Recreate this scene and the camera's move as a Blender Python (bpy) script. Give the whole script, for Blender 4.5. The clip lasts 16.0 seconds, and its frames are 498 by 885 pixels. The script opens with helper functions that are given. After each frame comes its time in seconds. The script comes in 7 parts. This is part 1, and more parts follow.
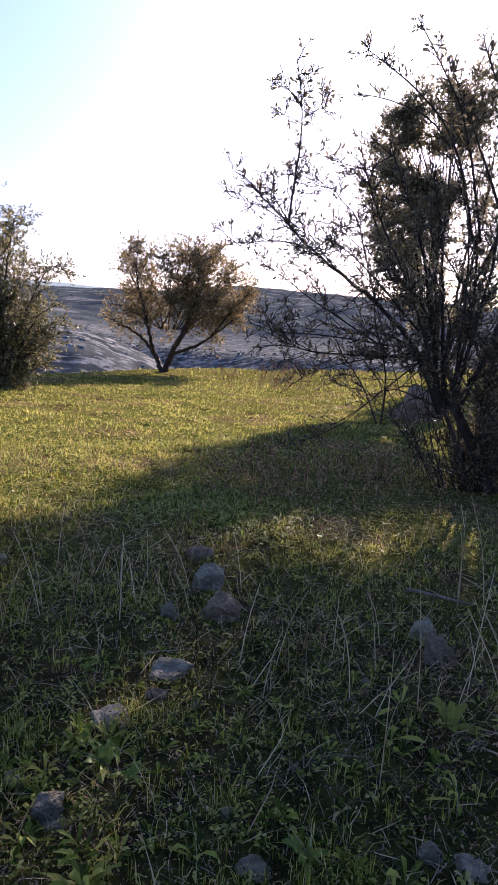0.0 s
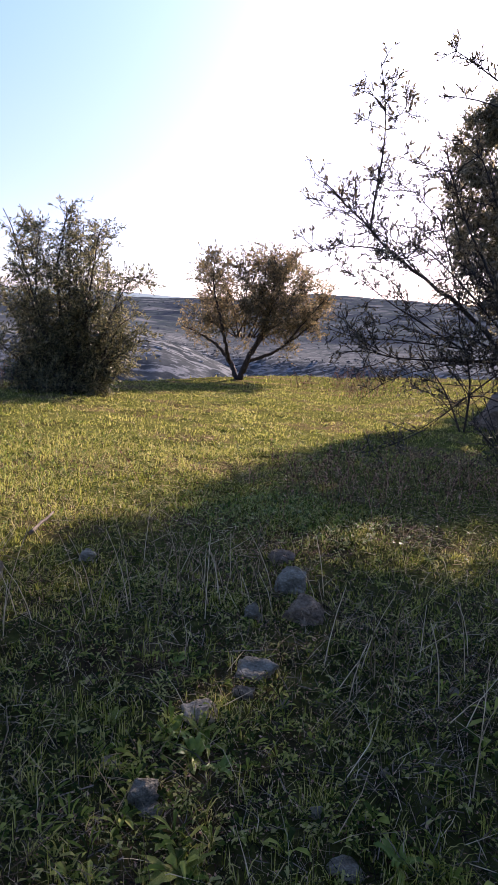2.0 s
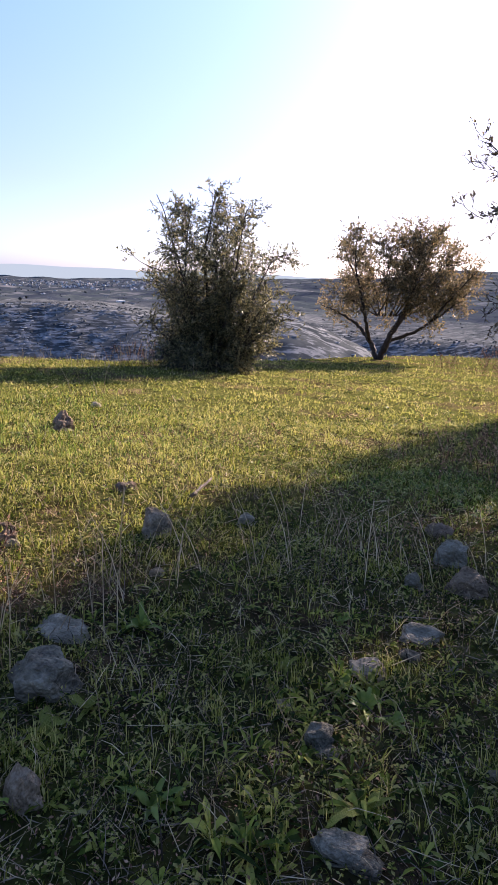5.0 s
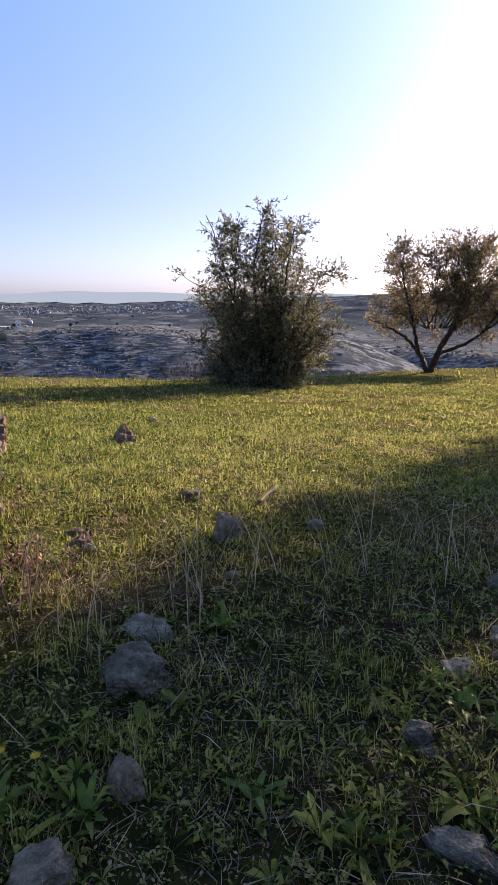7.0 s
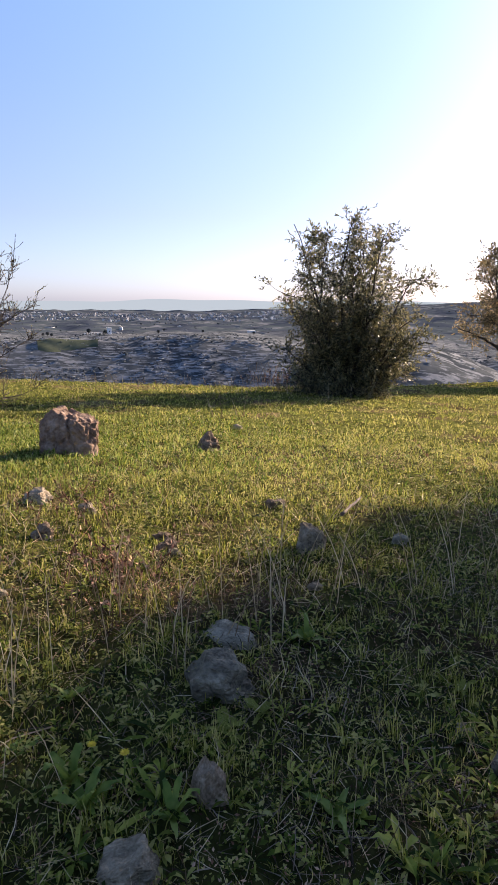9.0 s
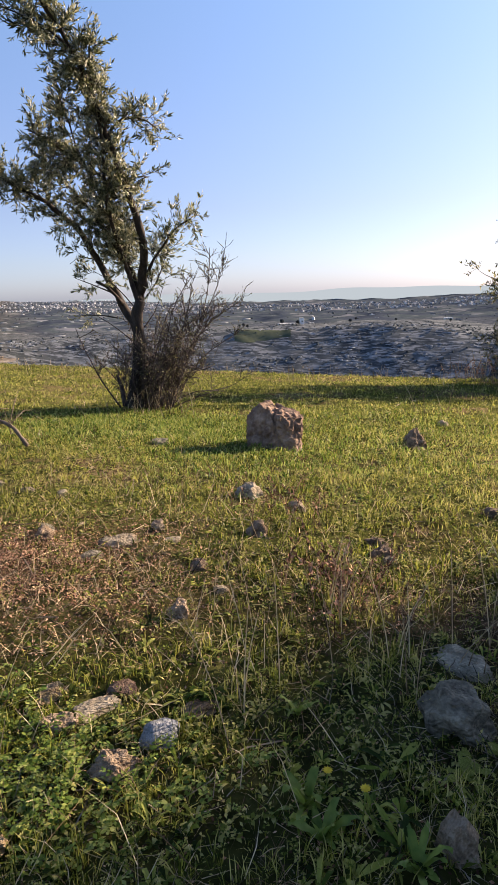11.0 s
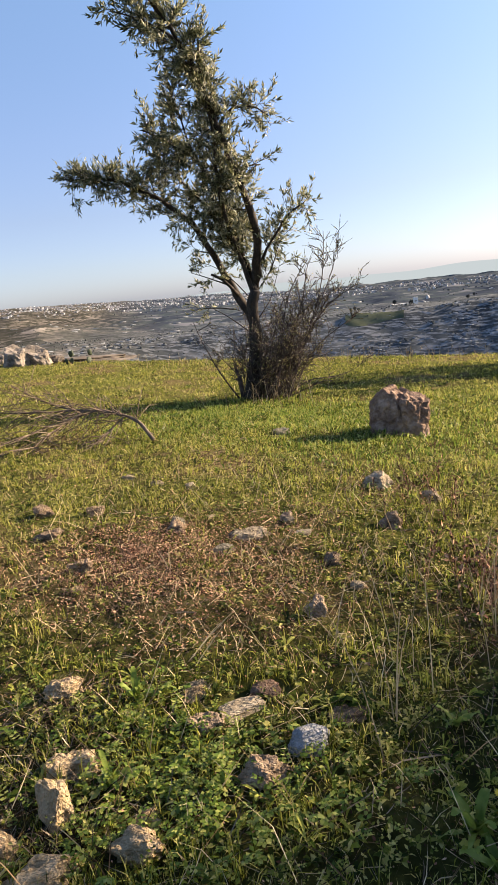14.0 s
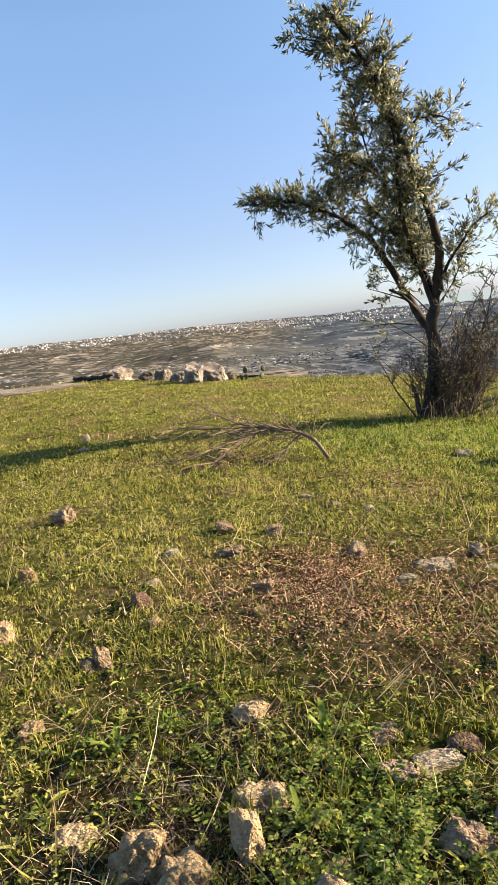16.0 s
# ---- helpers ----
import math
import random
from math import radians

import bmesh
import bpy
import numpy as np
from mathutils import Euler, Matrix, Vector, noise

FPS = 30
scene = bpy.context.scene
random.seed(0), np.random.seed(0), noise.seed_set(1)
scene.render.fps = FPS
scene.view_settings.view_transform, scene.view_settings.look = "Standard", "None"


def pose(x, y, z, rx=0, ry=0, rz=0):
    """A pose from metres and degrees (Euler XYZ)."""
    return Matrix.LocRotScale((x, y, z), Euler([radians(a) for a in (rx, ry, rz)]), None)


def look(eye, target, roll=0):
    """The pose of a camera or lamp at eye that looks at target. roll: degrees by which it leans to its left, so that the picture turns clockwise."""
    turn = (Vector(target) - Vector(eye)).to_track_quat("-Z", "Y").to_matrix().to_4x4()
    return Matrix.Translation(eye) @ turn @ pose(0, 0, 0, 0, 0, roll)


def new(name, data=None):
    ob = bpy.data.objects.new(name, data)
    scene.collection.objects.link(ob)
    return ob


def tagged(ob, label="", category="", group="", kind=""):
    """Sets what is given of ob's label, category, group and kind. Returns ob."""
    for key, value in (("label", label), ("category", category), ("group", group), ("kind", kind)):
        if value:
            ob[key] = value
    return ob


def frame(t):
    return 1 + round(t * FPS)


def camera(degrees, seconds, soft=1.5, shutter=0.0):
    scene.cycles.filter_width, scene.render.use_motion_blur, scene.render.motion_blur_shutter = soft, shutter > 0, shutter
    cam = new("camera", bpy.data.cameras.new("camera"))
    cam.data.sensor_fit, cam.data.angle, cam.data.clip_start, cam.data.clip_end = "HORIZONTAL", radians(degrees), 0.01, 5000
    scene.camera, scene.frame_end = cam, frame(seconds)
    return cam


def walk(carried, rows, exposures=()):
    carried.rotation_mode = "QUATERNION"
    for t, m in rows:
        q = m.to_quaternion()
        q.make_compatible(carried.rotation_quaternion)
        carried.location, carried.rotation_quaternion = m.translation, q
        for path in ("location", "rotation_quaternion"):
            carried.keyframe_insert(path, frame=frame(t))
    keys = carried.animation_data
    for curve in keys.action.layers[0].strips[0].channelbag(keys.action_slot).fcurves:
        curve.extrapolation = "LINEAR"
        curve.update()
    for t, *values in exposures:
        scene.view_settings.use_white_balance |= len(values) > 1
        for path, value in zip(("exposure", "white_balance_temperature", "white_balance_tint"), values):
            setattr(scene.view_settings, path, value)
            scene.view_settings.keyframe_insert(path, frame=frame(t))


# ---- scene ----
cam = camera(42.6, 16.0, soft=0.9)
PATH = [
    (0, (-0.0904, -0.0264, 1.0928), (-0.0576, 1.5328, 0.7328), 4.4),
    (0.5, (-0.1064, -0.0328, 1.0864), (-0.1480, 1.5296, 0.7448), 3.7),
    (1, (-0.1128, -0.0416, 1.0896), (-0.1736, 1.5192, 0.7440), 4.0),
    (1.5, (-0.1248, -0.0480, 1.0840), (-0.2232, 1.5096, 0.7336), 3.8),
    (2, (-0.1384, -0.0520, 1.0760), (-0.2872, 1.5016, 0.7232), 3.6),
    (2.5, (-0.1520, -0.0576, 1.0640), (-0.3584, 1.4880, 0.7072), 3.3),
    (3, (-0.1672, -0.0672, 1.0528), (-0.4288, 1.4688, 0.6912), 3.3),
    (3.5, (-0.1816, -0.0792, 1.0488), (-0.4960, 1.4440, 0.6760), 2.9),
    (4, (-0.2088, -0.0896, 1.0344), (-0.5816, 1.4168, 0.6472), 2.4),
    (4.5, (-0.2256, -0.1016, 1.0208), (-0.6440, 1.3904, 0.6208), 2.8),
    (5, (-0.2376, -0.1176, 1.0192), (-0.7072, 1.3552, 0.6064), 2.0),
    (5.2, (-0.2512, -0.1224, 1.0112), (-0.7672, 1.3304, 0.5808), 0.9),
    (7.3, (-0.3336, -0.1592, 0.9480), (-0.9304, 1.2792, 0.5816), -0.0),
    (7.5, (-0.3352, -0.1504, 0.9472), (-0.9464, 1.2680, 0.5304), -0.4),
    (8, (-0.3424, -0.1560, 0.9544), (-1.0344, 1.2272, 0.5472), -1.0),
    (8.2, (-0.3432, -0.1600, 0.9544), (-1.0632, 1.2192, 0.5816), -0.5),
    (10.3, (-0.3824, -0.1928, 0.9912), (-1.2752, 1.0984, 0.6792), -2.4),
    (10.5, (-0.4056, -0.1800, 0.9896), (-1.3784, 1.0520, 0.6768), -3.2),
    (11, (-0.5016, -0.1752, 1.0024), (-1.6336, 0.8936, 0.6344), -2.2),
    (11.5, (-0.5496, -0.1544, 0.9800), (-1.7368, 0.8368, 0.5696), -3.8),
    (12, (-0.5456, -0.1464, 0.9728), (-1.6976, 0.8776, 0.5432), -4.2),
    (12.5, (-0.5520, -0.1544, 0.9792), (-1.7024, 0.8720, 0.5496), -3.8),
    (13, (-0.5696, -0.1568, 0.9856), (-1.7408, 0.8376, 0.5392), -4.1),
    (13.5, (-0.5872, -0.1664, 0.9952), (-1.8200, 0.7680, 0.5864), -4.5),
    (14, (-0.6064, -0.1680, 0.9984), (-1.9136, 0.6744, 0.6208), -6.5),
    (14.5, (-0.6312, -0.1800, 1.0024), (-1.9880, 0.5896, 0.6448), -7.1),
    (15, (-0.6616, -0.1960, 1.0152), (-2.0776, 0.4576, 0.6592), -6.3),
    (15.5, (-0.6712, -0.1992, 1.0208), (-2.1296, 0.3760, 0.7000), -6.9),
    (16, (-0.6808, -0.2080, 1.0328), (-2.1776, 0.2768, 0.7416), -8.2),
]
walk(cam, [(t, look(eye, target, roll)) for t, eye, target, roll in PATH],
     exposures=[(0, 1.9, 6050, 31), (2.6, 1.83, 6050, 31), (5.2, 1.96, 6100, 29), (7.5, 1.6, 6200, 27), (8, 1.95, 6300, 26), (10.4, 1.66, 6580, 22), (11, 1.81, 6650, 21), (13, 1.86, 6850, 20), (16, 2.06, 6950, 13)])

# ---- world, sun and exposure ----
SUN_AZ, SUN_EL = -16.0, 19.0          # degrees to the left of +y, degrees above the horizon
world = bpy.data.worlds.new("world")
scene.world = world
world.use_nodes = True
wn = world.node_tree.nodes
sky = wn.new("ShaderNodeTexSky")
sky.sky_type, sky.sun_disc = "NISHITA", False
sky.sun_elevation, sky.sun_rotation = radians(SUN_EL), radians(-SUN_AZ)
sky.altitude, sky.air_density, sky.dust_density, sky.ozone_density = 600, 0.9, 0.9, 2.6
wn["Background"].inputs["Strength"].default_value = 0.08
# dusty air: the sky dims and warms towards the horizon, alike all the way round
sky_way, sky_parts, air = wn.new("ShaderNodeTexCoord"), wn.new("ShaderNodeSeparateXYZ"), wn.new("ShaderNodeValToRGB")
for tone in ((0.0, 0.5, 0.555, 0.77), (0.05, 0.575, 0.575, 0.68), (0.12, 0.66, 0.61, 0.655), (0.22, 0.79, 0.75, 0.775), (0.4, 0.95, 0.985, 0.965), (0.6, 0.97, 1.0, 1.0)):
    stop = air.color_ramp.elements[0] if tone[0] == 0.0 else air.color_ramp.elements[-1] if tone[0] == 0.6 else air.color_ramp.elements.new(tone[0])
    stop.position, stop.color = tone[0], (*tone[1:], 1)
haze = wn.new("ShaderNodeMix")
haze.data_type, haze.blend_type = "RGBA", "MULTIPLY"
haze.inputs["Factor"].default_value = 1.0
for a, b in ((sky_way.outputs["Generated"], sky_parts.inputs[0]), (sky_parts.outputs["Z"], air.inputs["Fac"]), (sky.outputs["Color"], haze.inputs["A"]), (air.outputs["Color"], haze.inputs["B"]), (haze.outputs["Result"], wn["Background"].inputs["Color"])):
    world.node_tree.links.new(a, b)
sun = new("sun", bpy.data.lights.new("sun", "SUN"))
sun.data.energy, sun.data.angle, sun.data.color = 5.0, radians(0.55), (1.0, 0.83, 0.6)
sun_way = Vector((-math.sin(radians(SUN_AZ)) * math.cos(radians(SUN_EL)), math.cos(radians(SUN_AZ)) * math.cos(radians(SUN_EL)), math.sin(radians(SUN_EL))))
sun.matrix_world = look((20, 40, 30), Vector((20, 40, 30)) - sun_way)

# -- ground shape
import numpy as np
CREST_AZ = [-180, -40, -20, -14, -6, 0, 7, 14, 21, 30, 43, 60, 67, 75, 90, 120, 180]
CREST_R = [40, 26, 24, 24, 32, 34, 25, 18, 15.2, 13.5, 13.4, 14.6, 15.8, 18.4, 23, 30, 40]
FAR_R = [200, 460, 570, 1100, 1900, 3200, 4700]
FAR_AZ = [-40, -6, 0, 8, 16, 34, 48, 62, 78, 92]
FAR_SLOPE = [                          # height over distance, in thousandths
    [-280, -170, -75, -30, -10, 5, 5], [-280, -190, -85, -45, -20, 4, 10], [-280, -190, -88, -50, -22, 6, 12],
    [-260, -190, -92, -50, -22, -6, -4], [-250, -180, -80, -46, -27, -13, -9], [-290, -175, -56, -47, -38, -26, -17],
    [-290, -175, -57, -47, -36, -23, -15], [-280, -165, -60, -42, -27, -11, -4], [-200, -110, -52, -30, -12, 4, 7],
    [-150, -70, -34, -17, 0, 9, 13]]


def waves(x, y, size, seed, octaves=3):
    """Cheap smooth relief between about -1 and 1: rotated sines that bend one another."""
    x, y = x / size, y / size
    total = np.zeros_like(x)
    for k in range(octaves):
        a = seed * 1.7 + k * 2.1
        u, v = x * np.cos(a) + y * np.sin(a), -x * np.sin(a) + y * np.cos(a)
        total += (np.sin(u * 6.28 + 1.3 * np.sin(v * 4.1 + seed)) * np.sin(v * 6.28 + 1.7 * np.sin(u * 3.3 + k))) * 0.55 ** k
        x, y = x * 2.03, y * 2.03
    return total


def ground_z(x, y):
    x, y = np.asarray(x, float), np.asarray(y, float)
    dx, dy = x + 0.4, y + 0.1
    far = np.hypot(dx, dy)
    az = np.degrees(np.arctan2(-dx, dy))
    yy = np.clip(y, -60, 60)
    plane = -0.083 * (np.sqrt((yy - 0.8) ** 2 + 0.64) + (yy - 0.8)) / 2
    plane = plane + 0.012 * waves(x, y, 1.7, 1.0, 2) * np.clip(far / 1.5, 0, 1) + 0.006 * waves(x, y, 0.35, 4.0, 2)
    shoulder = np.clip((far - 6) / 9, 0, 1)
    plane = plane + 0.13 * np.clip(x - 1.0, 0, 9) * shoulder * shoulder * (3 - 2 * shoulder) * np.clip(1 + y / 6, 0, 1)
    crest = np.interp(az, CREST_AZ, CREST_R)
    over = np.clip(far - crest, 0, None)
    near = plane - 0.55 * over * over / (over + 6)
    column = np.interp(az, FAR_AZ, np.arange(len(FAR_AZ)))
    low = np.clip(np.floor(column).astype(int), 0, len(FAR_AZ) - 2)
    part_way = column - low
    part_way = part_way * part_way * (3 - 2 * part_way)
    heights = np.array(FAR_SLOPE) * np.array(FAR_R) / 1000.0
    row = np.clip(np.searchsorted(FAR_R, far) - 1, 0, len(FAR_R) - 2)
    k = np.clip((far - np.array(FAR_R)[row]) / (np.array(FAR_R)[row + 1] - np.array(FAR_R)[row]), 0, 1)
    a = heights[low, row] * (1 - k) + heights[low, row + 1] * k
    b = heights[low + 1, row] * (1 - k) + heights[low + 1, row + 1] * k
    hills = a * (1 - part_way) + b * part_way
    hills = hills + np.clip(far / 400, 0, 3.2) * (1.7 * waves(x, y, 420, 2.0, 3)) + 0.9 * waves(x, y, 70, 3.0, 2) * np.clip(far / 300, 0, 1)
    spur = 290 * np.interp(az, [2, 5, 7.5, 13.6, 18, 24, 32], [-0.17, -0.13, -0.108, -0.064, -0.05, -0.09, -0.25]) - ((far - 290) / 60) ** 2 * 14
    hills = np.maximum(hills, np.where((az > 0) & (az < 33), spur + 0.5 * waves(x, y, 40, 6.0, 2), -999))
    rise = 900 * np.interp(az, [60, 64, 67.5, 74, 82.5, 90, 98], [-0.09, -0.065, -0.044, -0.02, -0.031, -0.04, -0.05]) - ((far - 900) / 220) ** 2 * 16
    hills = np.maximum(hills, np.where((az > 58) & (az < 100), rise + 1.2 * waves(x, y, 90, 5.0, 3), -999))
    mix = np.clip((far - crest - 25) / 140, 0, 1)
    mix = mix * mix * (3 - 2 * mix)
    return np.where(far < crest + 25, near, np.maximum(near, -75) * (1 - mix) + hills * mix)
# -- end ground shape


# ---- builders ----
def link_nodes(tree, *pairs):
    for a, b in pairs:
        tree.links.new(a, b)


def material(name, colours, scale=8.0, detail=6.0, rough=0.85, bump=0.3, bump_scale=None, per="object", spread=0.0, translucent=0.0, metal=0.0, stretch=(1, 1, 1), coords="Object", specular=0.3, deep=0.006):
    """colours: the stops of a ramp read by a noise of the given scale (per metre); spread: how far each piece shifts along it."""
    m = bpy.data.materials.new(name)
    m.use_nodes = True
    t = m.node_tree
    n = t.nodes
    bsdf = n["Principled BSDF"]
    bsdf.inputs["Roughness"].default_value = rough
    bsdf.inputs["Metallic"].default_value = metal
    bsdf.inputs["Specular IOR Level"].default_value = specular
    where = n.new("ShaderNodeTexCoord")
    place = n.new("ShaderNodeMapping")
    place.inputs["Scale"].default_value = stretch
    noise_a, noise_b, add, ramp = n.new("ShaderNodeTexNoise"), n.new("ShaderNodeTexNoise"), n.new("ShaderNodeMath"), n.new("ShaderNodeValToRGB")
    noise_a.inputs["Scale"].default_value, noise_a.inputs["Detail"].default_value, noise_a.inputs["Roughness"].default_value = scale, detail, 0.62
    noise_b.inputs["Scale"].default_value, noise_b.inputs["Detail"].default_value = scale * 7.3, 4
    link_nodes(t, (where.outputs[coords], place.inputs[0]), (place.outputs[0], noise_a.inputs["Vector"]), (place.outputs[0], noise_b.inputs["Vector"]))
    mix = n.new("ShaderNodeMath")
    mix.operation = "MULTIPLY_ADD"
    mix.inputs[1].default_value = 0.35
    link_nodes(t, (noise_b.outputs["Fac"], mix.inputs[0]), (noise_a.outputs["Fac"], mix.inputs[2]))
    add.operation = "ADD"
    add.inputs[1].default_value = -0.175
    link_nodes(t, (mix.outputs[0], add.inputs[0]))
    factor = add.outputs[0]
    if spread:
        info = n.new("ShaderNodeObjectInfo" if per == "object" else "ShaderNodeNewGeometry")
        shift = n.new("ShaderNodeMath")
        shift.operation = "MULTIPLY_ADD"
        shift.inputs[1].default_value = spread
        base = n.new("ShaderNodeMath")
        base.operation = "SUBTRACT"
        base.inputs[1].default_value = spread / 2
        link_nodes(t, (factor, base.inputs[0]), (info.outputs["Random" if per == "object" else "Random Per Island"], shift.inputs[0]), (base.outputs[0], shift.inputs[2]))
        factor = shift.outputs[0]
    link_nodes(t, (factor, ramp.inputs["Fac"]))
    stops = ramp.color_ramp.elements
    while len(stops) < len(colours):
        stops.new(0.5)
    for i, c in enumerate(colours):
        stops[i].position = 0.25 + 0.5 * i / max(1, len(colours) - 1)
        stops[i].color = (*c, 1)
    link_nodes(t, (ramp.outputs["Color"], bsdf.inputs["Base Color"]))
    if bump:
        fine, relief = n.new("ShaderNodeTexNoise"), n.new("ShaderNodeBump")
        fine.inputs["Scale"].default_value, fine.inputs["Detail"].default_value = bump_scale or scale * 4, 8
        relief.inputs["Strength"].default_value, relief.inputs["Distance"].default_value = bump, deep
        link_nodes(t, (place.outputs[0], fine.inputs["Vector"]), (fine.outputs["Fac"], relief.inputs["Height"]), (relief.outputs["Normal"], bsdf.inputs["Normal"]))
    if translucent:
        glow, both, out = n.new("ShaderNodeBsdfTranslucent"), n.new("ShaderNodeMixShader"), n["Material Output"]
        both.inputs["Fac"].default_value = translucent
        link_nodes(t, (ramp.outputs["Color"], glow.inputs["Color"]), (bsdf.outputs[0], both.inputs[1]), (glow.outputs[0], both.inputs[2]), (both.outputs[0], out.inputs["Surface"]))
    return m


class Pieces:
    """Gathers vertices and faces of many small pieces into one mesh."""

    def __init__(self):
        self.v, self.f, self.n = [], [], 0

    def add(self, verts, faces):
        verts = np.asarray(verts, float).reshape(-1, 3)
        self.v.append(verts)
        self.f.extend([tuple(int(i) + self.n for i in f) for f in faces])
        self.n += len(verts)

    def many(self, verts, faces):
        """verts: pieces x corners x 3; faces: the corner numbers of each face of a piece."""
        k, c, _ = verts.shape
        base = self.n + np.arange(k)[:, None] * c
        for f in faces:
            self.f.extend(map(tuple, (base + np.array(f)[None, :]).tolist()))
        self.v.append(verts.reshape(-1, 3))
        self.n += k * c

    def mesh(self, name, mat, smooth=True):
        me = bpy.data.meshes.new(name)
        me.from_pydata(np.concatenate(self.v).tolist(), [], self.f)
        me.materials.append(mat)
        if smooth:
            me.polygons.foreach_set("use_smooth", [True] * len(me.polygons))
        me.update()
        return me


def child(name, me, parent, label=""):
    ob = new(name, me)
    ob.parent = parent
    return tagged(ob, label)


def part(name, bm, mat, parent, label=""):
    me = bpy.data.meshes.new(name)
    bm.to_mesh(me)
    bm.free()
    me.materials.append(mat)
    return child(name, me, parent, label)


def unit(v):
    return v / np.maximum(np.linalg.norm(v, axis=-1, keepdims=True), 1e-9)


def tube(pieces, pts, r0, r1, sides=6, rng=None):
    """A tapered, slightly knobbly tube along a polyline."""
    pts = np.asarray(pts, float)
    n = len(pts)
    way = unit(np.gradient(pts, axis=0))
    ref = np.array([0.31, 0.17, 0.93]) if abs(way[0][2]) < 0.8 else np.array([0.93, 0.2, 0.1])
    side = unit(np.cross(way, ref))
    over = np.cross(way, side)
    ang = np.arange(sides) * 2 * np.pi / sides
    rad = np.linspace(r0, r1, n)
    if rng is not None:
        rad = rad * rng.uniform(0.86, 1.16, n)
    ring = pts[:, None] + rad[:, None, None] * (np.cos(ang)[None, :, None] * side[:, None] + np.sin(ang)[None, :, None] * over[:, None])
    faces = []
    for i in range(n - 1):
        for j in range(sides):
            k = (j + 1) % sides
            faces.append((i * sides + j, i * sides + k, (i + 1) * sides + k, (i + 1) * sides + j))
    faces.append(tuple(range(sides - 1, -1, -1)))
    faces.append(tuple((n - 1) * sides + j for j in range(sides)))
    pieces.add(ring.reshape(-1, 3), faces)


def smooth_line(pts, step=0.1, wobble=0.0, rng=None):
    """A polyline through the points with rounded corners, in steps of about that length."""
    pts = np.asarray(pts, float)
    for _ in range(2):
        q = [pts[0]]
        for a, b in zip(pts[:-1], pts[1:]):
            q += [a * 0.75 + b * 0.25, a * 0.25 + b * 0.75]
        q.append(pts[-1])
        pts = np.array(q)
    long = np.concatenate([[0], np.cumsum(np.linalg.norm(np.diff(pts, axis=0), axis=1))])
    s = np.linspace(0, long[-1], max(3, int(long[-1] / step) + 1))
    out = np.stack([np.interp(s, long, pts[:, i]) for i in range(3)], 1)
    if wobble and rng is not None:
        out[1:-1] += rng.normal(0, wobble, (len(out) - 2, 3))
    return out


def leaves_on(pieces, pts, rng, length, width, gap, spread=0.9, fold=0.25, fine=False):
    """Narrow leaves in pairs along a twig."""
    pts = np.asarray(pts, float)
    long = np.concatenate([[0], np.cumsum(np.linalg.norm(np.diff(pts, axis=0), axis=1))])
    n = max(2, int(long[-1] / gap))
    s = rng.uniform(0.12, 1.0, n) * long[-1]
    at = np.stack([np.interp(s, long, pts[:, i]) for i in range(3)], 1)
    along = unit(pts[-1] - pts[0] + 1e-6)
    way = unit(along + spread * unit(rng.normal(0, 1, (n, 3))) + np.array([0, 0, 0.12]))
    side = unit(np.cross(way, rng.normal(0, 1, (n, 3))))
    up = np.cross(way, side)
    ll, ww = length * rng.uniform(0.6, 1.15, (n, 1)), width * rng.uniform(0.7, 1.2, (n, 1))
    tip = at + way * ll - up * ll * 0.12
    mid = at + way * ll * 0.48 + up * ll * 0.05
    pieces.many(np.stack([at, mid + side * ww * 0.5 - up * fold * ww, tip, mid - side * ww * 0.5 - up * fold * ww, mid], 1), [(0, 1, 4), (1, 2, 4), (2, 3, 4), (3, 0, 4)] if fine else [(0, 1, 2, 3)])


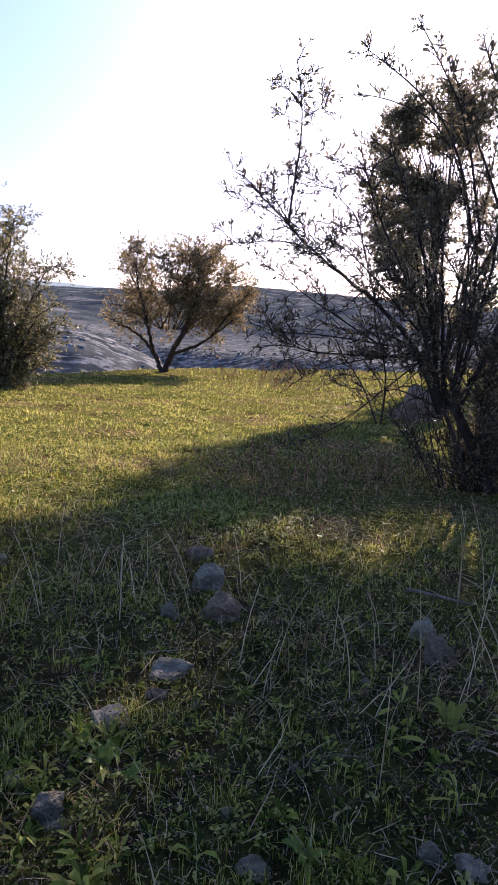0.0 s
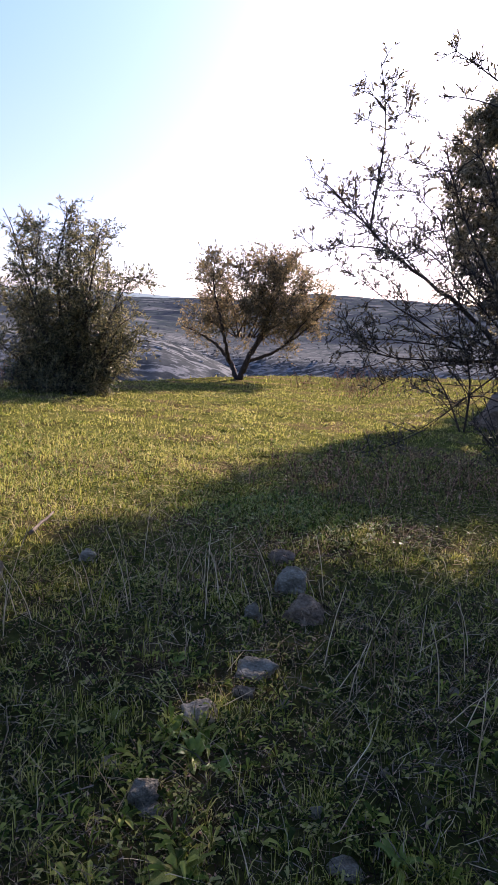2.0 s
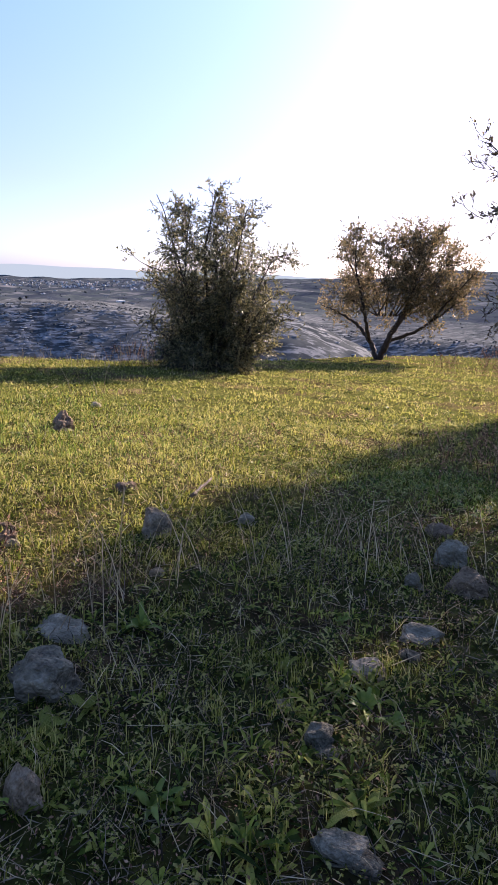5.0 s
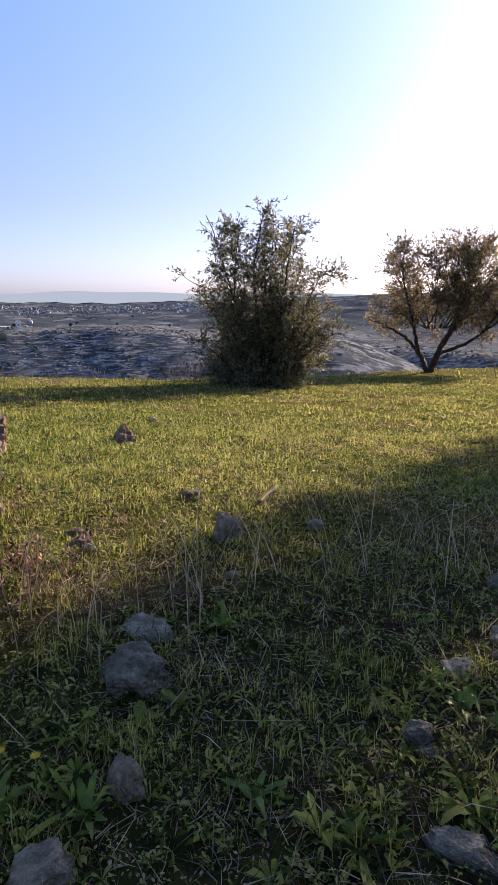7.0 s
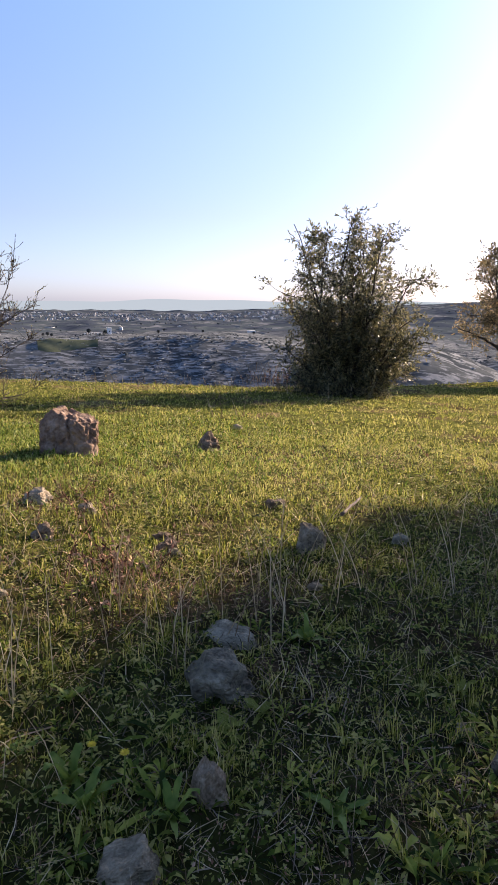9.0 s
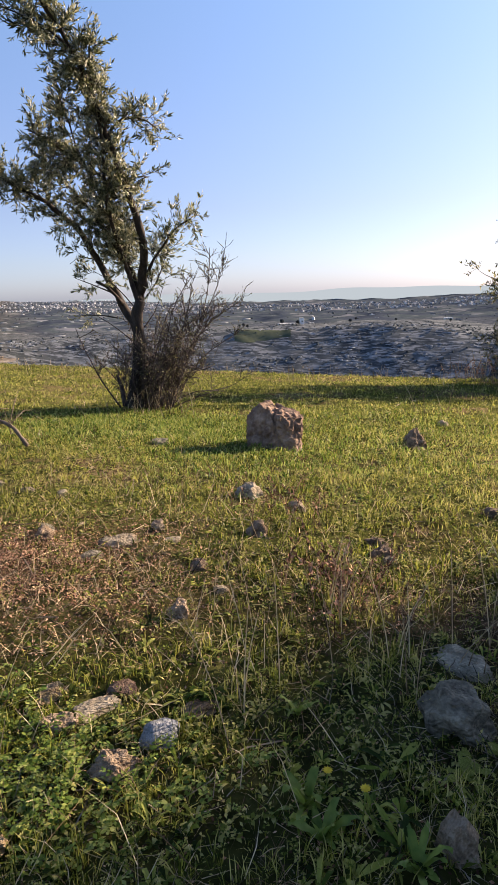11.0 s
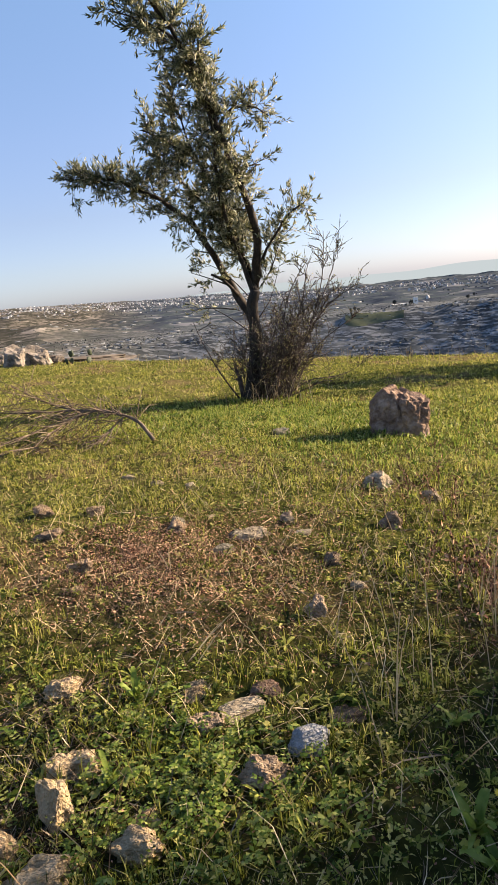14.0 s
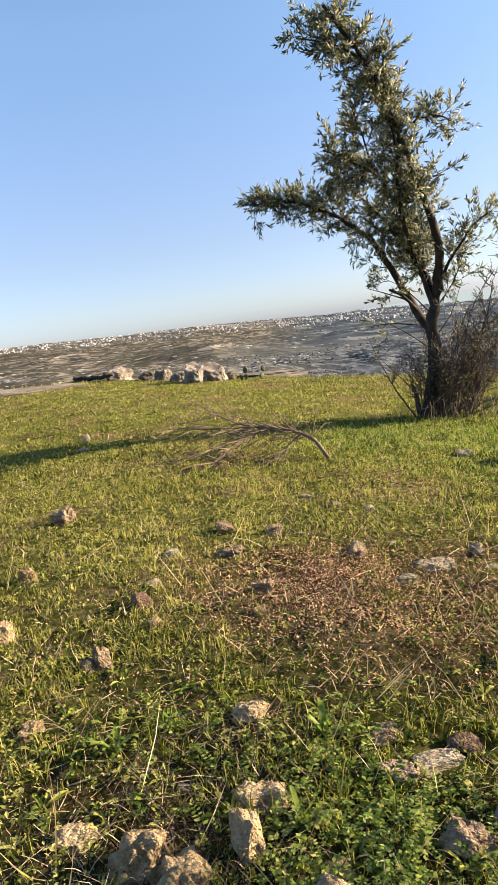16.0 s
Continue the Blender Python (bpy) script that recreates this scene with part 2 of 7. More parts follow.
def foliage_tree(name, label, limbs, seed, bark, leaf_mat, depth=0.5, twig=0.35, per_m=9.0, sub=5, leaf=(0.09, 0.016, 0.02), bare=0.25, droop=0.0, category="tree", upward=0.18, stems=(), sides=7, shoots=0.6, stout=1.0, fine=False, thin=()):
    """limbs: (points, thick radius, thin radius, bushiness); side branches and leafy twigs grow from their outer part; thin: sunlit openings through the crown."""
    rng = np.random.default_rng(seed)
    root = np.asarray(limbs[0][0][0], float)
    tree = tagged(new(name), label, category)
    tree.location = root
    wood, twigs, crown = Pieces(), Pieces(), Pieces()
    for pts, r0, r1, bush in limbs:
        line = smooth_line(np.asarray(pts, float) - root, 0.12, r0 * 0.18, rng)
        tube(wood, line, r0, r1, sides, rng)
        long = np.linalg.norm(np.diff(line, axis=0), axis=1).sum()
        for _ in range(int(bush * per_m * long)):
            u = bare + (1 - bare) * rng.uniform() ** 0.8
            i = min(len(line) - 2, int(u * (len(line) - 1)))
            start = line[i] + (line[i + 1] - line[i]) * rng.uniform()
            along = unit(line[i + 1] - line[i])
            way = unit(along * rng.uniform(0.1, 0.9) + unit(rng.normal(0, 1, 3)) * rng.uniform(0.5, 1.1) + np.array([0, 0, upward]))
            reach = depth * rng.uniform(0.3, 1.05) * (1.15 - 0.6 * u)
            end = start + way * reach + np.array([0, 0, -droop * reach])
            p = (start + end) / 2 + root
            lx, lz = p[0] + (root[1] - p[1]) * 0.287, p[2] + (root[1] - p[1]) * 0.358
            if any(((lx - gx) / rx) ** 2 + ((lz - gz) / rz) ** 2 < 1 and rng.uniform() < much for gx, gz, rx, rz, much in thin):
                continue
            branch = smooth_line([start, start + way * reach * 0.5 + rng.normal(0, 0.06, 3) * reach, end + rng.normal(0, 0.08, 3) * reach], 0.12, 0.008, rng)
            tube(twigs, branch, max(0.0028, min(r1, r0) * 0.45) * stout, 0.0022 * stout, 4)
            for _ in range(sub):
                w = rng.uniform(0.2, 1.0)
                j = min(len(branch) - 2, int(w * (len(branch) - 1)))
                a = branch[j] + (branch[j + 1] - branch[j]) * rng.uniform()
                d = unit(unit(branch[-1] - branch[0]) * rng.uniform(0.2, 1.0) + unit(rng.normal(0, 1, 3)) * 0.75 + np.array([0, 0, upward * 0.8]))
                size = twig * rng.uniform(0.45, 1.15)
                b = a + d * size * 0.5 + rng.normal(0, 0.05, 3) * size
                p = a + root
                lx, lz = p[0] + (root[1] - p[1]) * 0.287, p[2] + (root[1] - p[1]) * 0.358
                if any(((lx - gx) / rx) ** 2 + ((lz - gz) / rz) ** 2 < 1 and rng.uniform() < much for gx, gz, rx, rz, much in thin):
                    continue
                c = a + d * size + rng.normal(0, 0.08, 3) * size - np.array([0, 0, droop * size])
                tube(twigs, [a, b, c], 0.0022 * stout, 0.0011 * stout, 3)
                leaves_on(crown, [a, b, c], rng, *leaf, spread=shoots, fine=fine)
    child("trunk", wood.mesh("trunk", bark), tree, "dark grey-brown rough bark")
    child("branchwork", twigs.mesh("branchwork", bark, False), tree)
    child("crown", crown.mesh("crown", leaf_mat, False), tree)
    return tree

# ---- materials ----
BARK = material("bark", [(0.011, 0.0085, 0.007), (0.03, 0.023, 0.018), (0.075, 0.058, 0.045)], 14, rough=0.9, bump=0.8, bump_scale=60, stretch=(1, 1, 0.35))
THORN_WOOD = material("thorn_wood", [(0.022, 0.016, 0.014), (0.06, 0.045, 0.038), (0.13, 0.102, 0.086)], 18, rough=0.85, bump=0.5, bump_scale=70)
DEAD_WOOD = material("dead_wood", [(0.05, 0.036, 0.025), (0.115, 0.085, 0.06), (0.21, 0.165, 0.12)], 18, rough=0.85, bump=0.6, bump_scale=70)
OLIVE_LEAF = material("olive_leaf", [(0.036, 0.045, 0.02), (0.098, 0.11, 0.047), (0.22, 0.225, 0.112), (0.43, 0.415, 0.27)], 3, rough=0.4, bump=0, per="island", spread=0.75, translucent=0.36, specular=0.5)
DARK_LEAF = material("dark_leaf", [(0.03, 0.034, 0.017), (0.07, 0.074, 0.034), (0.145, 0.14, 0.066), (0.26, 0.23, 0.11)], 2, rough=0.45, bump=0, per="island", spread=0.7, translucent=0.42, specular=0.4)
RUST_LEAF = material("rust_leaf", [(0.05, 0.05, 0.027), (0.12, 0.102, 0.05), (0.21, 0.165, 0.082), (0.32, 0.23, 0.115)], 0.7, rough=0.5, bump=0, per="island", spread=0.6, translucent=0.5)
# olive leaf colour lightened to stand in for glare from the sun behind
GLARE_LEAF = material("glare_leaf", [(0.06, 0.058, 0.036), (0.14, 0.13, 0.08), (0.25, 0.225, 0.14), (0.38, 0.335, 0.21)], 0.7, rough=0.5, bump=0, per="island", spread=0.6, translucent=0.58)
SHRUB_LEAF = material("shrub_leaf", [(0.04, 0.036, 0.024), (0.085, 0.072, 0.045), (0.15, 0.125, 0.075), (0.25, 0.2, 0.12)], 2, rough=0.5, bump=0, per="island", spread=0.6, translucent=0.3)
GRASS = material("grass", [(0.03, 0.044, 0.006), (0.145, 0.17, 0.022), (0.32, 0.325, 0.052), (0.48, 0.435, 0.15)], 0.9, rough=0.6, bump=0, per="island", spread=0.66, translucent=0.48, specular=0.06, coords="Generated", stretch=(30, 30, 1))
WEED = material("weed", [(0.018, 0.031, 0.005), (0.085, 0.118, 0.018), (0.22, 0.24, 0.045), (0.4, 0.37, 0.13)], 1.2, rough=0.55, bump=0, per="island", spread=0.75, translucent=0.42, coords="Generated", stretch=(30, 30, 1), specular=0.08)
LUSH = material("lush_leaf", [(0.045, 0.085, 0.011), (0.105, 0.17, 0.024), (0.21, 0.27, 0.05), (0.33, 0.36, 0.1)], 5, rough=0.45, bump=0, per="island", spread=0.6, translucent=0.42, specular=0.25)
LEAFY = material("leafy_weed", [(0.025, 0.044, 0.008), (0.085, 0.13, 0.018), (0.2, 0.25, 0.036), (0.37, 0.38, 0.085)], 5, rough=0.5, bump=0, per="island", spread=0.85, translucent=0.45, specular=0.1)
STRAW = material("straw", [(0.12, 0.08, 0.042), (0.28, 0.2, 0.11), (0.46, 0.35, 0.21), (0.62, 0.51, 0.33)], 2, rough=0.55, bump=0, per="island", spread=0.7, translucent=0.2, specular=0.1, coords="Generated", stretch=(30, 30, 1))
LITTER = material("litter", [(0.045, 0.022, 0.014), (0.14, 0.07, 0.044), (0.3, 0.16, 0.1), (0.48, 0.3, 0.19)], 2, rough=0.8, specular=0.05, bump=0, per="island", spread=0.8, coords="Generated", stretch=(30, 30, 1))
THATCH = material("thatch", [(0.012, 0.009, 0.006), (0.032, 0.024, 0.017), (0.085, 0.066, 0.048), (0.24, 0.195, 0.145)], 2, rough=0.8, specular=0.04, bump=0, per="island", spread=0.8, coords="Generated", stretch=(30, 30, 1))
STONE = {
    "g": material("grey_limestone", [(0.06, 0.052, 0.038), (0.21, 0.186, 0.135), (0.42, 0.38, 0.285)], 2.6, rough=0.9, bump=1.0, bump_scale=11, specular=0.1, deep=0.03, spread=0.2),
    "w": material("pale_limestone", [(0.1, 0.08, 0.055), (0.31, 0.255, 0.175), (0.5, 0.43, 0.315)], 2.6, rough=0.9, bump=1.0, bump_scale=11, specular=0.1, deep=0.03, spread=0.2),
    "s": material("blue_grey_flint", [(0.13, 0.137, 0.14), (0.25, 0.258, 0.262), (0.42, 0.428, 0.43)], 2.6, rough=0.65, bump=1.0, bump_scale=11, specular=0.1, deep=0.03, spread=0.15),
    "p": material("pinkish_limestone", [(0.08, 0.056, 0.037), (0.28, 0.205, 0.135), (0.47, 0.365, 0.26)], 2.6, rough=0.92, bump=1.0, bump_scale=11, specular=0.1, deep=0.03, spread=0.2),
    "b": material("brown_clod", [(0.07, 0.05, 0.034), (0.19, 0.14, 0.098), (0.31, 0.24, 0.175)], 2.6, rough=0.95, bump=1.0, bump_scale=11, specular=0.1, deep=0.03, spread=0.2),
    "r": material("reddish_stone", [(0.06, 0.038, 0.028), (0.165, 0.11, 0.078), (0.34, 0.245, 0.18)], 2.6, rough=0.92, bump=1.0, bump_scale=11, specular=0.1, deep=0.03, spread=0.2),
    "d": material("weathered_rock", [(0.035, 0.03, 0.025), (0.14, 0.12, 0.098), (0.32, 0.28, 0.235)], 2.6, rough=0.92, bump=1.0, bump_scale=11, specular=0.1, deep=0.02, spread=0.2),
    "y": material("yellowish_limestone", [(0.12, 0.08, 0.042), (0.36, 0.265, 0.15), (0.53, 0.42, 0.275)], 2.6, rough=0.92, bump=1.0, bump_scale=11, specular=0.1, deep=0.03, spread=0.2),
}
STONE_WORDS = {"g": "grey weathered limestone", "w": "pale chalky limestone", "s": "smooth blue-grey flint", "p": "pinkish pitted limestone", "b": "dull brown earthy", "r": "reddish-brown", "y": "yellowish rough limestone"}


def ground_material():
    """Red-brown soil with moss near by; scrub, limestone ledges and dry grass on the far slopes, partly tinted blue for
    haze.
    """
    m = bpy.data.materials.new("ground")
    m.use_nodes = True
    t = m.node_tree
    n = t.nodes
    bsdf = n["Principled BSDF"]
    bsdf.inputs["Roughness"].default_value, bsdf.inputs["Specular IOR Level"].default_value = 0.95, 0.0
    geo = n.new("ShaderNodeNewGeometry")

    def noisy(scale, detail=6, squash=(1, 1, 1), turned=None):
        place, tex = n.new("ShaderNodeMapping"), n.new("ShaderNodeTexNoise")
        if turned is not None:
            place.vector_type = "TEXTURE"
            place.inputs["Rotation"].default_value = (0, 0, radians(turned))
        place.inputs["Scale"].default_value = squash
        tex.inputs["Scale"].default_value, tex.inputs["Detail"].default_value, tex.inputs["Roughness"].default_value = scale, detail, 0.65
        link_nodes(t, (geo.outputs["Position"], place.inputs[0]), (place.outputs[0], tex.inputs["Vector"]))
        return tex.outputs["Fac"]

    def ramp(fac, *stops):
        r = n.new("ShaderNodeValToRGB")
        while len(r.color_ramp.elements) < len(stops):
            r.color_ramp.elements.new(0.5)
        for e, (at, c) in zip(r.color_ramp.elements, stops):
            e.position, e.color = at, (*c, 1)
        t.links.new(fac, r.inputs["Fac"])
        return r.outputs["Color"]

    def blend(fac, a, b):
        x = n.new("ShaderNodeMix")
        x.data_type = "RGBA"
        link_nodes(t, (fac, x.inputs["Factor"]), (a, x.inputs["A"]), (b, x.inputs["B"]))
        return x.outputs["Result"]

    # soil and moss are darkened to stand in for shade between the plants
    soil = ramp(noisy(6.0, 10), (0.3, (0.01, 0.006, 0.004)), (0.5, (0.04, 0.023, 0.015)), (0.68, (0.14, 0.083, 0.055)))
    moss = ramp(noisy(11.0, 8), (0.3, (0.009, 0.01, 0.004)), (0.55, (0.04, 0.043, 0.012)), (0.75, (0.12, 0.112, 0.038)))
    green = ramp(noisy(0.9, 6), (0.34, (0, 0, 0)), (0.5, (1, 1, 1)))
    green_turf = ramp(noisy(34.0, 8), (0.36, (0.014, 0.017, 0.005)), (0.5, (0.075, 0.082, 0.02)), (0.64, (0.2, 0.19, 0.06)))
    dry_turf = ramp(noisy(30.0, 8), (0.36, (0.022, 0.015, 0.009)), (0.5, (0.105, 0.076, 0.038)), (0.64, (0.26, 0.2, 0.11)))
    turf = blend(ramp(noisy(0.75, 7), (0.5, (0, 0, 0)), (0.6, (1, 1, 1))), green_turf, dry_turf)
    bare = ramp(noisy(1.7, 6), (0.34, (0, 0, 0)), (0.46, (1, 1, 1)))
    near = blend(green, soil, moss)
    open_turf = blend(bare, near, turf)
    # blue-grey in scrub, ledges and fields is distance haze put into the colour
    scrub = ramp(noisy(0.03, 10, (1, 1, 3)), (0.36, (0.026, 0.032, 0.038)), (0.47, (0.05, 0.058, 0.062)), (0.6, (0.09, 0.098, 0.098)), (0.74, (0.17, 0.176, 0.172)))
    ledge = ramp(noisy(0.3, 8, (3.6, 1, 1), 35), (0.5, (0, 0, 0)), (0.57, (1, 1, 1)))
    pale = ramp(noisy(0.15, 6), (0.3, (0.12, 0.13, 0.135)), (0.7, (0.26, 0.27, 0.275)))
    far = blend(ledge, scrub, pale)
    hazed_fields = ramp(noisy(0.009, 10, (1, 1, 3)), (0.36, (0.022, 0.03, 0.042)), (0.46, (0.045, 0.055, 0.072)), (0.54, (0.055, 0.07, 0.074)), (0.63, (0.14, 0.146, 0.16)))
    # bare dry hills to the west: tan soil, dark scrub, broken pale ledges
    dry_soil = ramp(noisy(0.012, 9, (1, 1, 4)), (0.36, (0.04, 0.038, 0.036)), (0.46, (0.09, 0.081, 0.07)), (0.55, (0.175, 0.153, 0.127)), (0.68, (0.31, 0.28, 0.24)))
    dark_scrub = ramp(noisy(0.05, 12, (1, 1, 7)), (0.48, (1, 1, 1)), (0.54, (0, 0, 0)))
    bushes = ramp(noisy(0.3, 6), (0.3, (0.028, 0.03, 0.024)), (0.7, (0.06, 0.06, 0.045)))
    dry_hills = blend(dark_scrub, dry_soil, bushes)
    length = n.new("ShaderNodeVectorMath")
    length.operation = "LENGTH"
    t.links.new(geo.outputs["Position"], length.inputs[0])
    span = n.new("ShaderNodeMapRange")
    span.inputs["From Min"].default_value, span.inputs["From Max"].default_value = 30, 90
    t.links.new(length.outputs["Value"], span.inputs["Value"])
    # past 600 m the bluer, haze-tinted fields take over
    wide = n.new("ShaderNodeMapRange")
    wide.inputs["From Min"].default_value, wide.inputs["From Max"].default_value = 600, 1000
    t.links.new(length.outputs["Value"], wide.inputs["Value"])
    far = blend(wide.outputs["Result"], far, hazed_fields)
    bearing, west, westward = n.new("ShaderNodeSeparateXYZ"), n.new("ShaderNodeMath"), n.new("ShaderNodeMapRange")
    west.operation, west.inputs[1].default_value = "MULTIPLY_ADD", -0.45
    toward = n.new("ShaderNodeMath")
    toward.operation, toward.inputs[1].default_value = "MULTIPLY", -1.0
    westward.inputs["From Min"].default_value, westward.inputs["From Max"].default_value = -60, 160
    link_nodes(t, (geo.outputs["Position"], bearing.inputs[0]), (bearing.outputs["X"], west.inputs[0]), (bearing.outputs["Y"], toward.inputs[0]), (toward.outputs[0], west.inputs[2]), (west.outputs[0], westward.inputs["Value"]))
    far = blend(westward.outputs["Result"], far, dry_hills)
    # lighter turf from 2 to 4.5 m out; the shaded foreground stays dark
    out_there = n.new("ShaderNodeMapRange")
    out_there.inputs["From Min"].default_value, out_there.inputs["From Max"].default_value = 2.0, 4.5
    t.links.new(length.outputs["Value"], out_there.inputs["Value"])
    near = blend(out_there.outputs["Result"], near, open_turf)
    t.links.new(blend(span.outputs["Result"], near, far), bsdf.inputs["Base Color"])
    relief = n.new("ShaderNodeBump")
    relief.inputs["Strength"].default_value, relief.inputs["Distance"].default_value = 0.8, 0.012
    link_nodes(t, (noisy(26.0, 10), relief.inputs["Height"]), (relief.outputs["Normal"], bsdf.inputs["Normal"]))
    return m


# ---- the ground, one sheet to the horizon ----
def build_ground():
    az = np.concatenate([np.arange(-46, 108, 0.5), np.arange(108, 314, 2.0)])
    r = [0.0, 0.12]
    while r[-1] < 4800:
        r.append(r[-1] * (1.045 if r[-1] < 60 else 1.028) + 0.02)
    r = np.array(r[1:])
    aa, rr = np.meshgrid(np.radians(az), r)
    x, y = -0.4 - np.sin(aa) * rr, -0.1 + np.cos(aa) * rr
    z = ground_z(x, y)
    na, nr = len(az), len(r)
    verts = np.concatenate([np.stack([x, y, z], -1).reshape(-1, 3), [[-0.4, -0.1, float(ground_z(np.array([-0.4]), np.array([-0.1]))[0])]]])
    i, j = np.meshgrid(np.arange(nr - 1), np.arange(na), indexing="ij")
    k = (j + 1) % na
    faces = np.stack([i * na + j, (i + 1) * na + j, (i + 1) * na + k, i * na + k], -1).reshape(-1, 4).tolist()
    faces += [(len(verts) - 1, a, (a + 1) % na) for a in range(na)]
    me = bpy.data.meshes.new("ground")
    me.from_pydata(verts.tolist(), [], faces)
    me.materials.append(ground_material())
    me.polygons.foreach_set("use_smooth", [True] * len(me.polygons))
    me.update()
    tagged(new("ground", me), "stony hilltop meadow dropping into a scrubby valley", "ground", kind="structure")


build_ground()

# ---- trees and shrubs ----
def limb(limbs, thick, thin, bush, *points):
    limbs.append((list(points), thick, thin, bush))


OLIVE_LIMBS = []
limb(OLIVE_LIMBS, 0.085, 0.06, 0, (-6.68, 3.83, -0.3), (-6.56, 3.89, 0.29), (-6.5, 3.88, 0.71), (-6.45, 3.9, 0.95))
limb(OLIVE_LIMBS, 0.055, 0.012, 1.15, (-6.58, 3.98, 0.92), (-6.29, 3.88, 1.39), (-6.15, 3.73, 1.8), (-6.08, 3.46, 2.27), (-5.97, 3.25, 2.7), (-5.88, 2.97, 3.14), (-5.85, 2.64, 3.49))
limb(OLIVE_LIMBS, 0.048, 0.034, 0.0, (-6.61, 3.94, 0.59), (-6.79, 3.87, 0.95), (-6.8, 3.63, 1.39), (-6.8, 3.5, 1.6))
limb(OLIVE_LIMBS, 0.034, 0.008, 1.9, (-6.8, 3.55, 1.52), (-6.8, 3.41, 1.75), (-6.9, 3.03, 2.03), (-7.05, 2.66, 2.22), (-7.25, 2.34, 2.23))
limb(OLIVE_LIMBS, 0.035, 0.008, 1.1, (-6.47, 3.91, 0.84), (-6.53, 3.92, 1.1), (-6.53, 3.8, 1.45), (-6.48, 3.67, 1.73), (-6.39, 3.41, 2.22), (-6.48, 3.11, 2.41), (-6.56, 2.86, 2.55))
limb(OLIVE_LIMBS, 0.022, 0.006, 0.7, (-6.52, 3.99, 1.12), (-6.16, 3.94, 1.4), (-5.93, 4.03, 1.66), (-5.81, 4.15, 1.74))
limb(OLIVE_LIMBS, 0.016, 0.005, 1.0, (-6.17, 3.44, 2.47), (-5.95, 3.53, 2.65), (-5.85, 3.72, 2.61), (-5.83, 3.83, 2.53))
limb(OLIVE_LIMBS, 0.014, 0.004, 0.8, (-6.24, 3.63, 2.12), (-6.12, 3.75, 2.16), (-6.06, 3.85, 2.15))
limb(OLIVE_LIMBS, 0.028, 0.006, 0.85, (-6.47, 3.9, 0.86), (-6.5, 3.86, 1.1), (-6.52, 3.79, 1.37), (-6.3, 3.5, 1.72), (-6.15, 3.39, 2.12), (-6.0, 3.3, 2.5), (-5.84, 3.13, 2.93), (-5.73, 3.09, 3.15))
limb(OLIVE_LIMBS, 0.026, 0.006, 1.2, (-6.48, 3.9, 0.88), (-6.51, 3.86, 1.12), (-6.52, 3.79, 1.37), (-6.63, 3.56, 1.79), (-6.65, 3.29, 2.09), (-6.69, 3.07, 2.28))
limb(OLIVE_LIMBS, 0.016, 0.004, 0.9, (-6.04, 3.2, 2.94), (-5.83, 2.92, 3.12), (-5.94, 2.61, 3.26), (-6.02, 2.44, 3.31))
limb(OLIVE_LIMBS, 0.016, 0.005, 1.0, (-6.4, 3.5, 1.98), (-6.32, 3.23, 2.31), (-6.22, 3.09, 2.64), (-6.19, 3.01, 2.78))
limb(OLIVE_LIMBS, 0.022, 0.014, 0.05, (-6.68, 3.82, 0.92), (-6.73, 3.69, 1.11), (-6.78, 3.57, 1.17))
limb(OLIVE_LIMBS, 0.01, 0.003, 0.35, (-6.72, 3.74, 1.04), (-6.79, 3.51, 1.14), (-6.85, 3.36, 1.21))
limb(OLIVE_LIMBS, 0.008, 0.003, 0.1, (-6.72, 3.77, 0.77), (-6.84, 3.64, 0.81), (-6.99, 3.42, 0.81))
limb(OLIVE_LIMBS, 0.007, 0.002, 0.15, (-6.59, 3.96, 0.83), (-6.76, 3.82, 1.1), (-6.8, 3.67, 1.24), (-6.89, 3.49, 1.32))
limb(OLIVE_LIMBS, 0.007, 0.002, 0.1, (-6.61, 3.93, 0.47), (-6.87, 3.79, 0.69), (-6.97, 3.66, 0.8), (-7.12, 3.48, 0.93))
limb(OLIVE_LIMBS, 0.009, 0.003, 0.4, (-6.56, 4.01, 0.94), (-6.33, 4.07, 1.15), (-6.21, 4.07, 1.36), (-6.14, 4.09, 1.46))
limb(OLIVE_LIMBS, 0.007, 0.002, 0.1, (-6.6, 3.95, 0.59), (-6.53, 4.14, 0.8), (-6.48, 4.21, 1.03), (-6.41, 4.23, 1.19))
limb(OLIVE_LIMBS, 0.012, 0.004, 0.7, (-6.51, 3.85, 1.15), (-6.55, 3.79, 1.32), (-6.59, 3.76, 1.54), (-6.49, 3.76, 1.75), (-6.4, 3.79, 1.89))
limb(OLIVE_LIMBS, 0.007, 0.002, 0.3, (-6.67, 3.59, 1.35), (-6.63, 3.39, 1.43), (-6.72, 3.29, 1.41), (-6.76, 3.27, 1.35))
THICKET = []
limb(THICKET, 0.016, 0.004, 0.7, (-6.57, 3.99, -0.28), (-6.33, 4.17, 0.25), (-6.14, 4.29, 0.76), (-6.05, 4.31, 1.12))
limb(THICKET, 0.014, 0.004, 0.7, (-6.54, 4.04, -0.29), (-6.44, 4.37, 0.17), (-6.34, 4.64, 0.56), (-6.28, 4.82, 0.85))
limb(THICKET, 0.012, 0.004, 0.6, (-6.62, 3.92, -0.27), (-6.47, 4.06, 0.33), (-6.39, 4.14, 0.67), (-6.32, 4.22, 0.9))
limb(THICKET, 0.01, 0.003, 0.5, (-6.74, 3.75, -0.27), (-6.83, 3.55, 0.09), (-6.89, 3.43, 0.42), (-6.92, 3.35, 0.68))
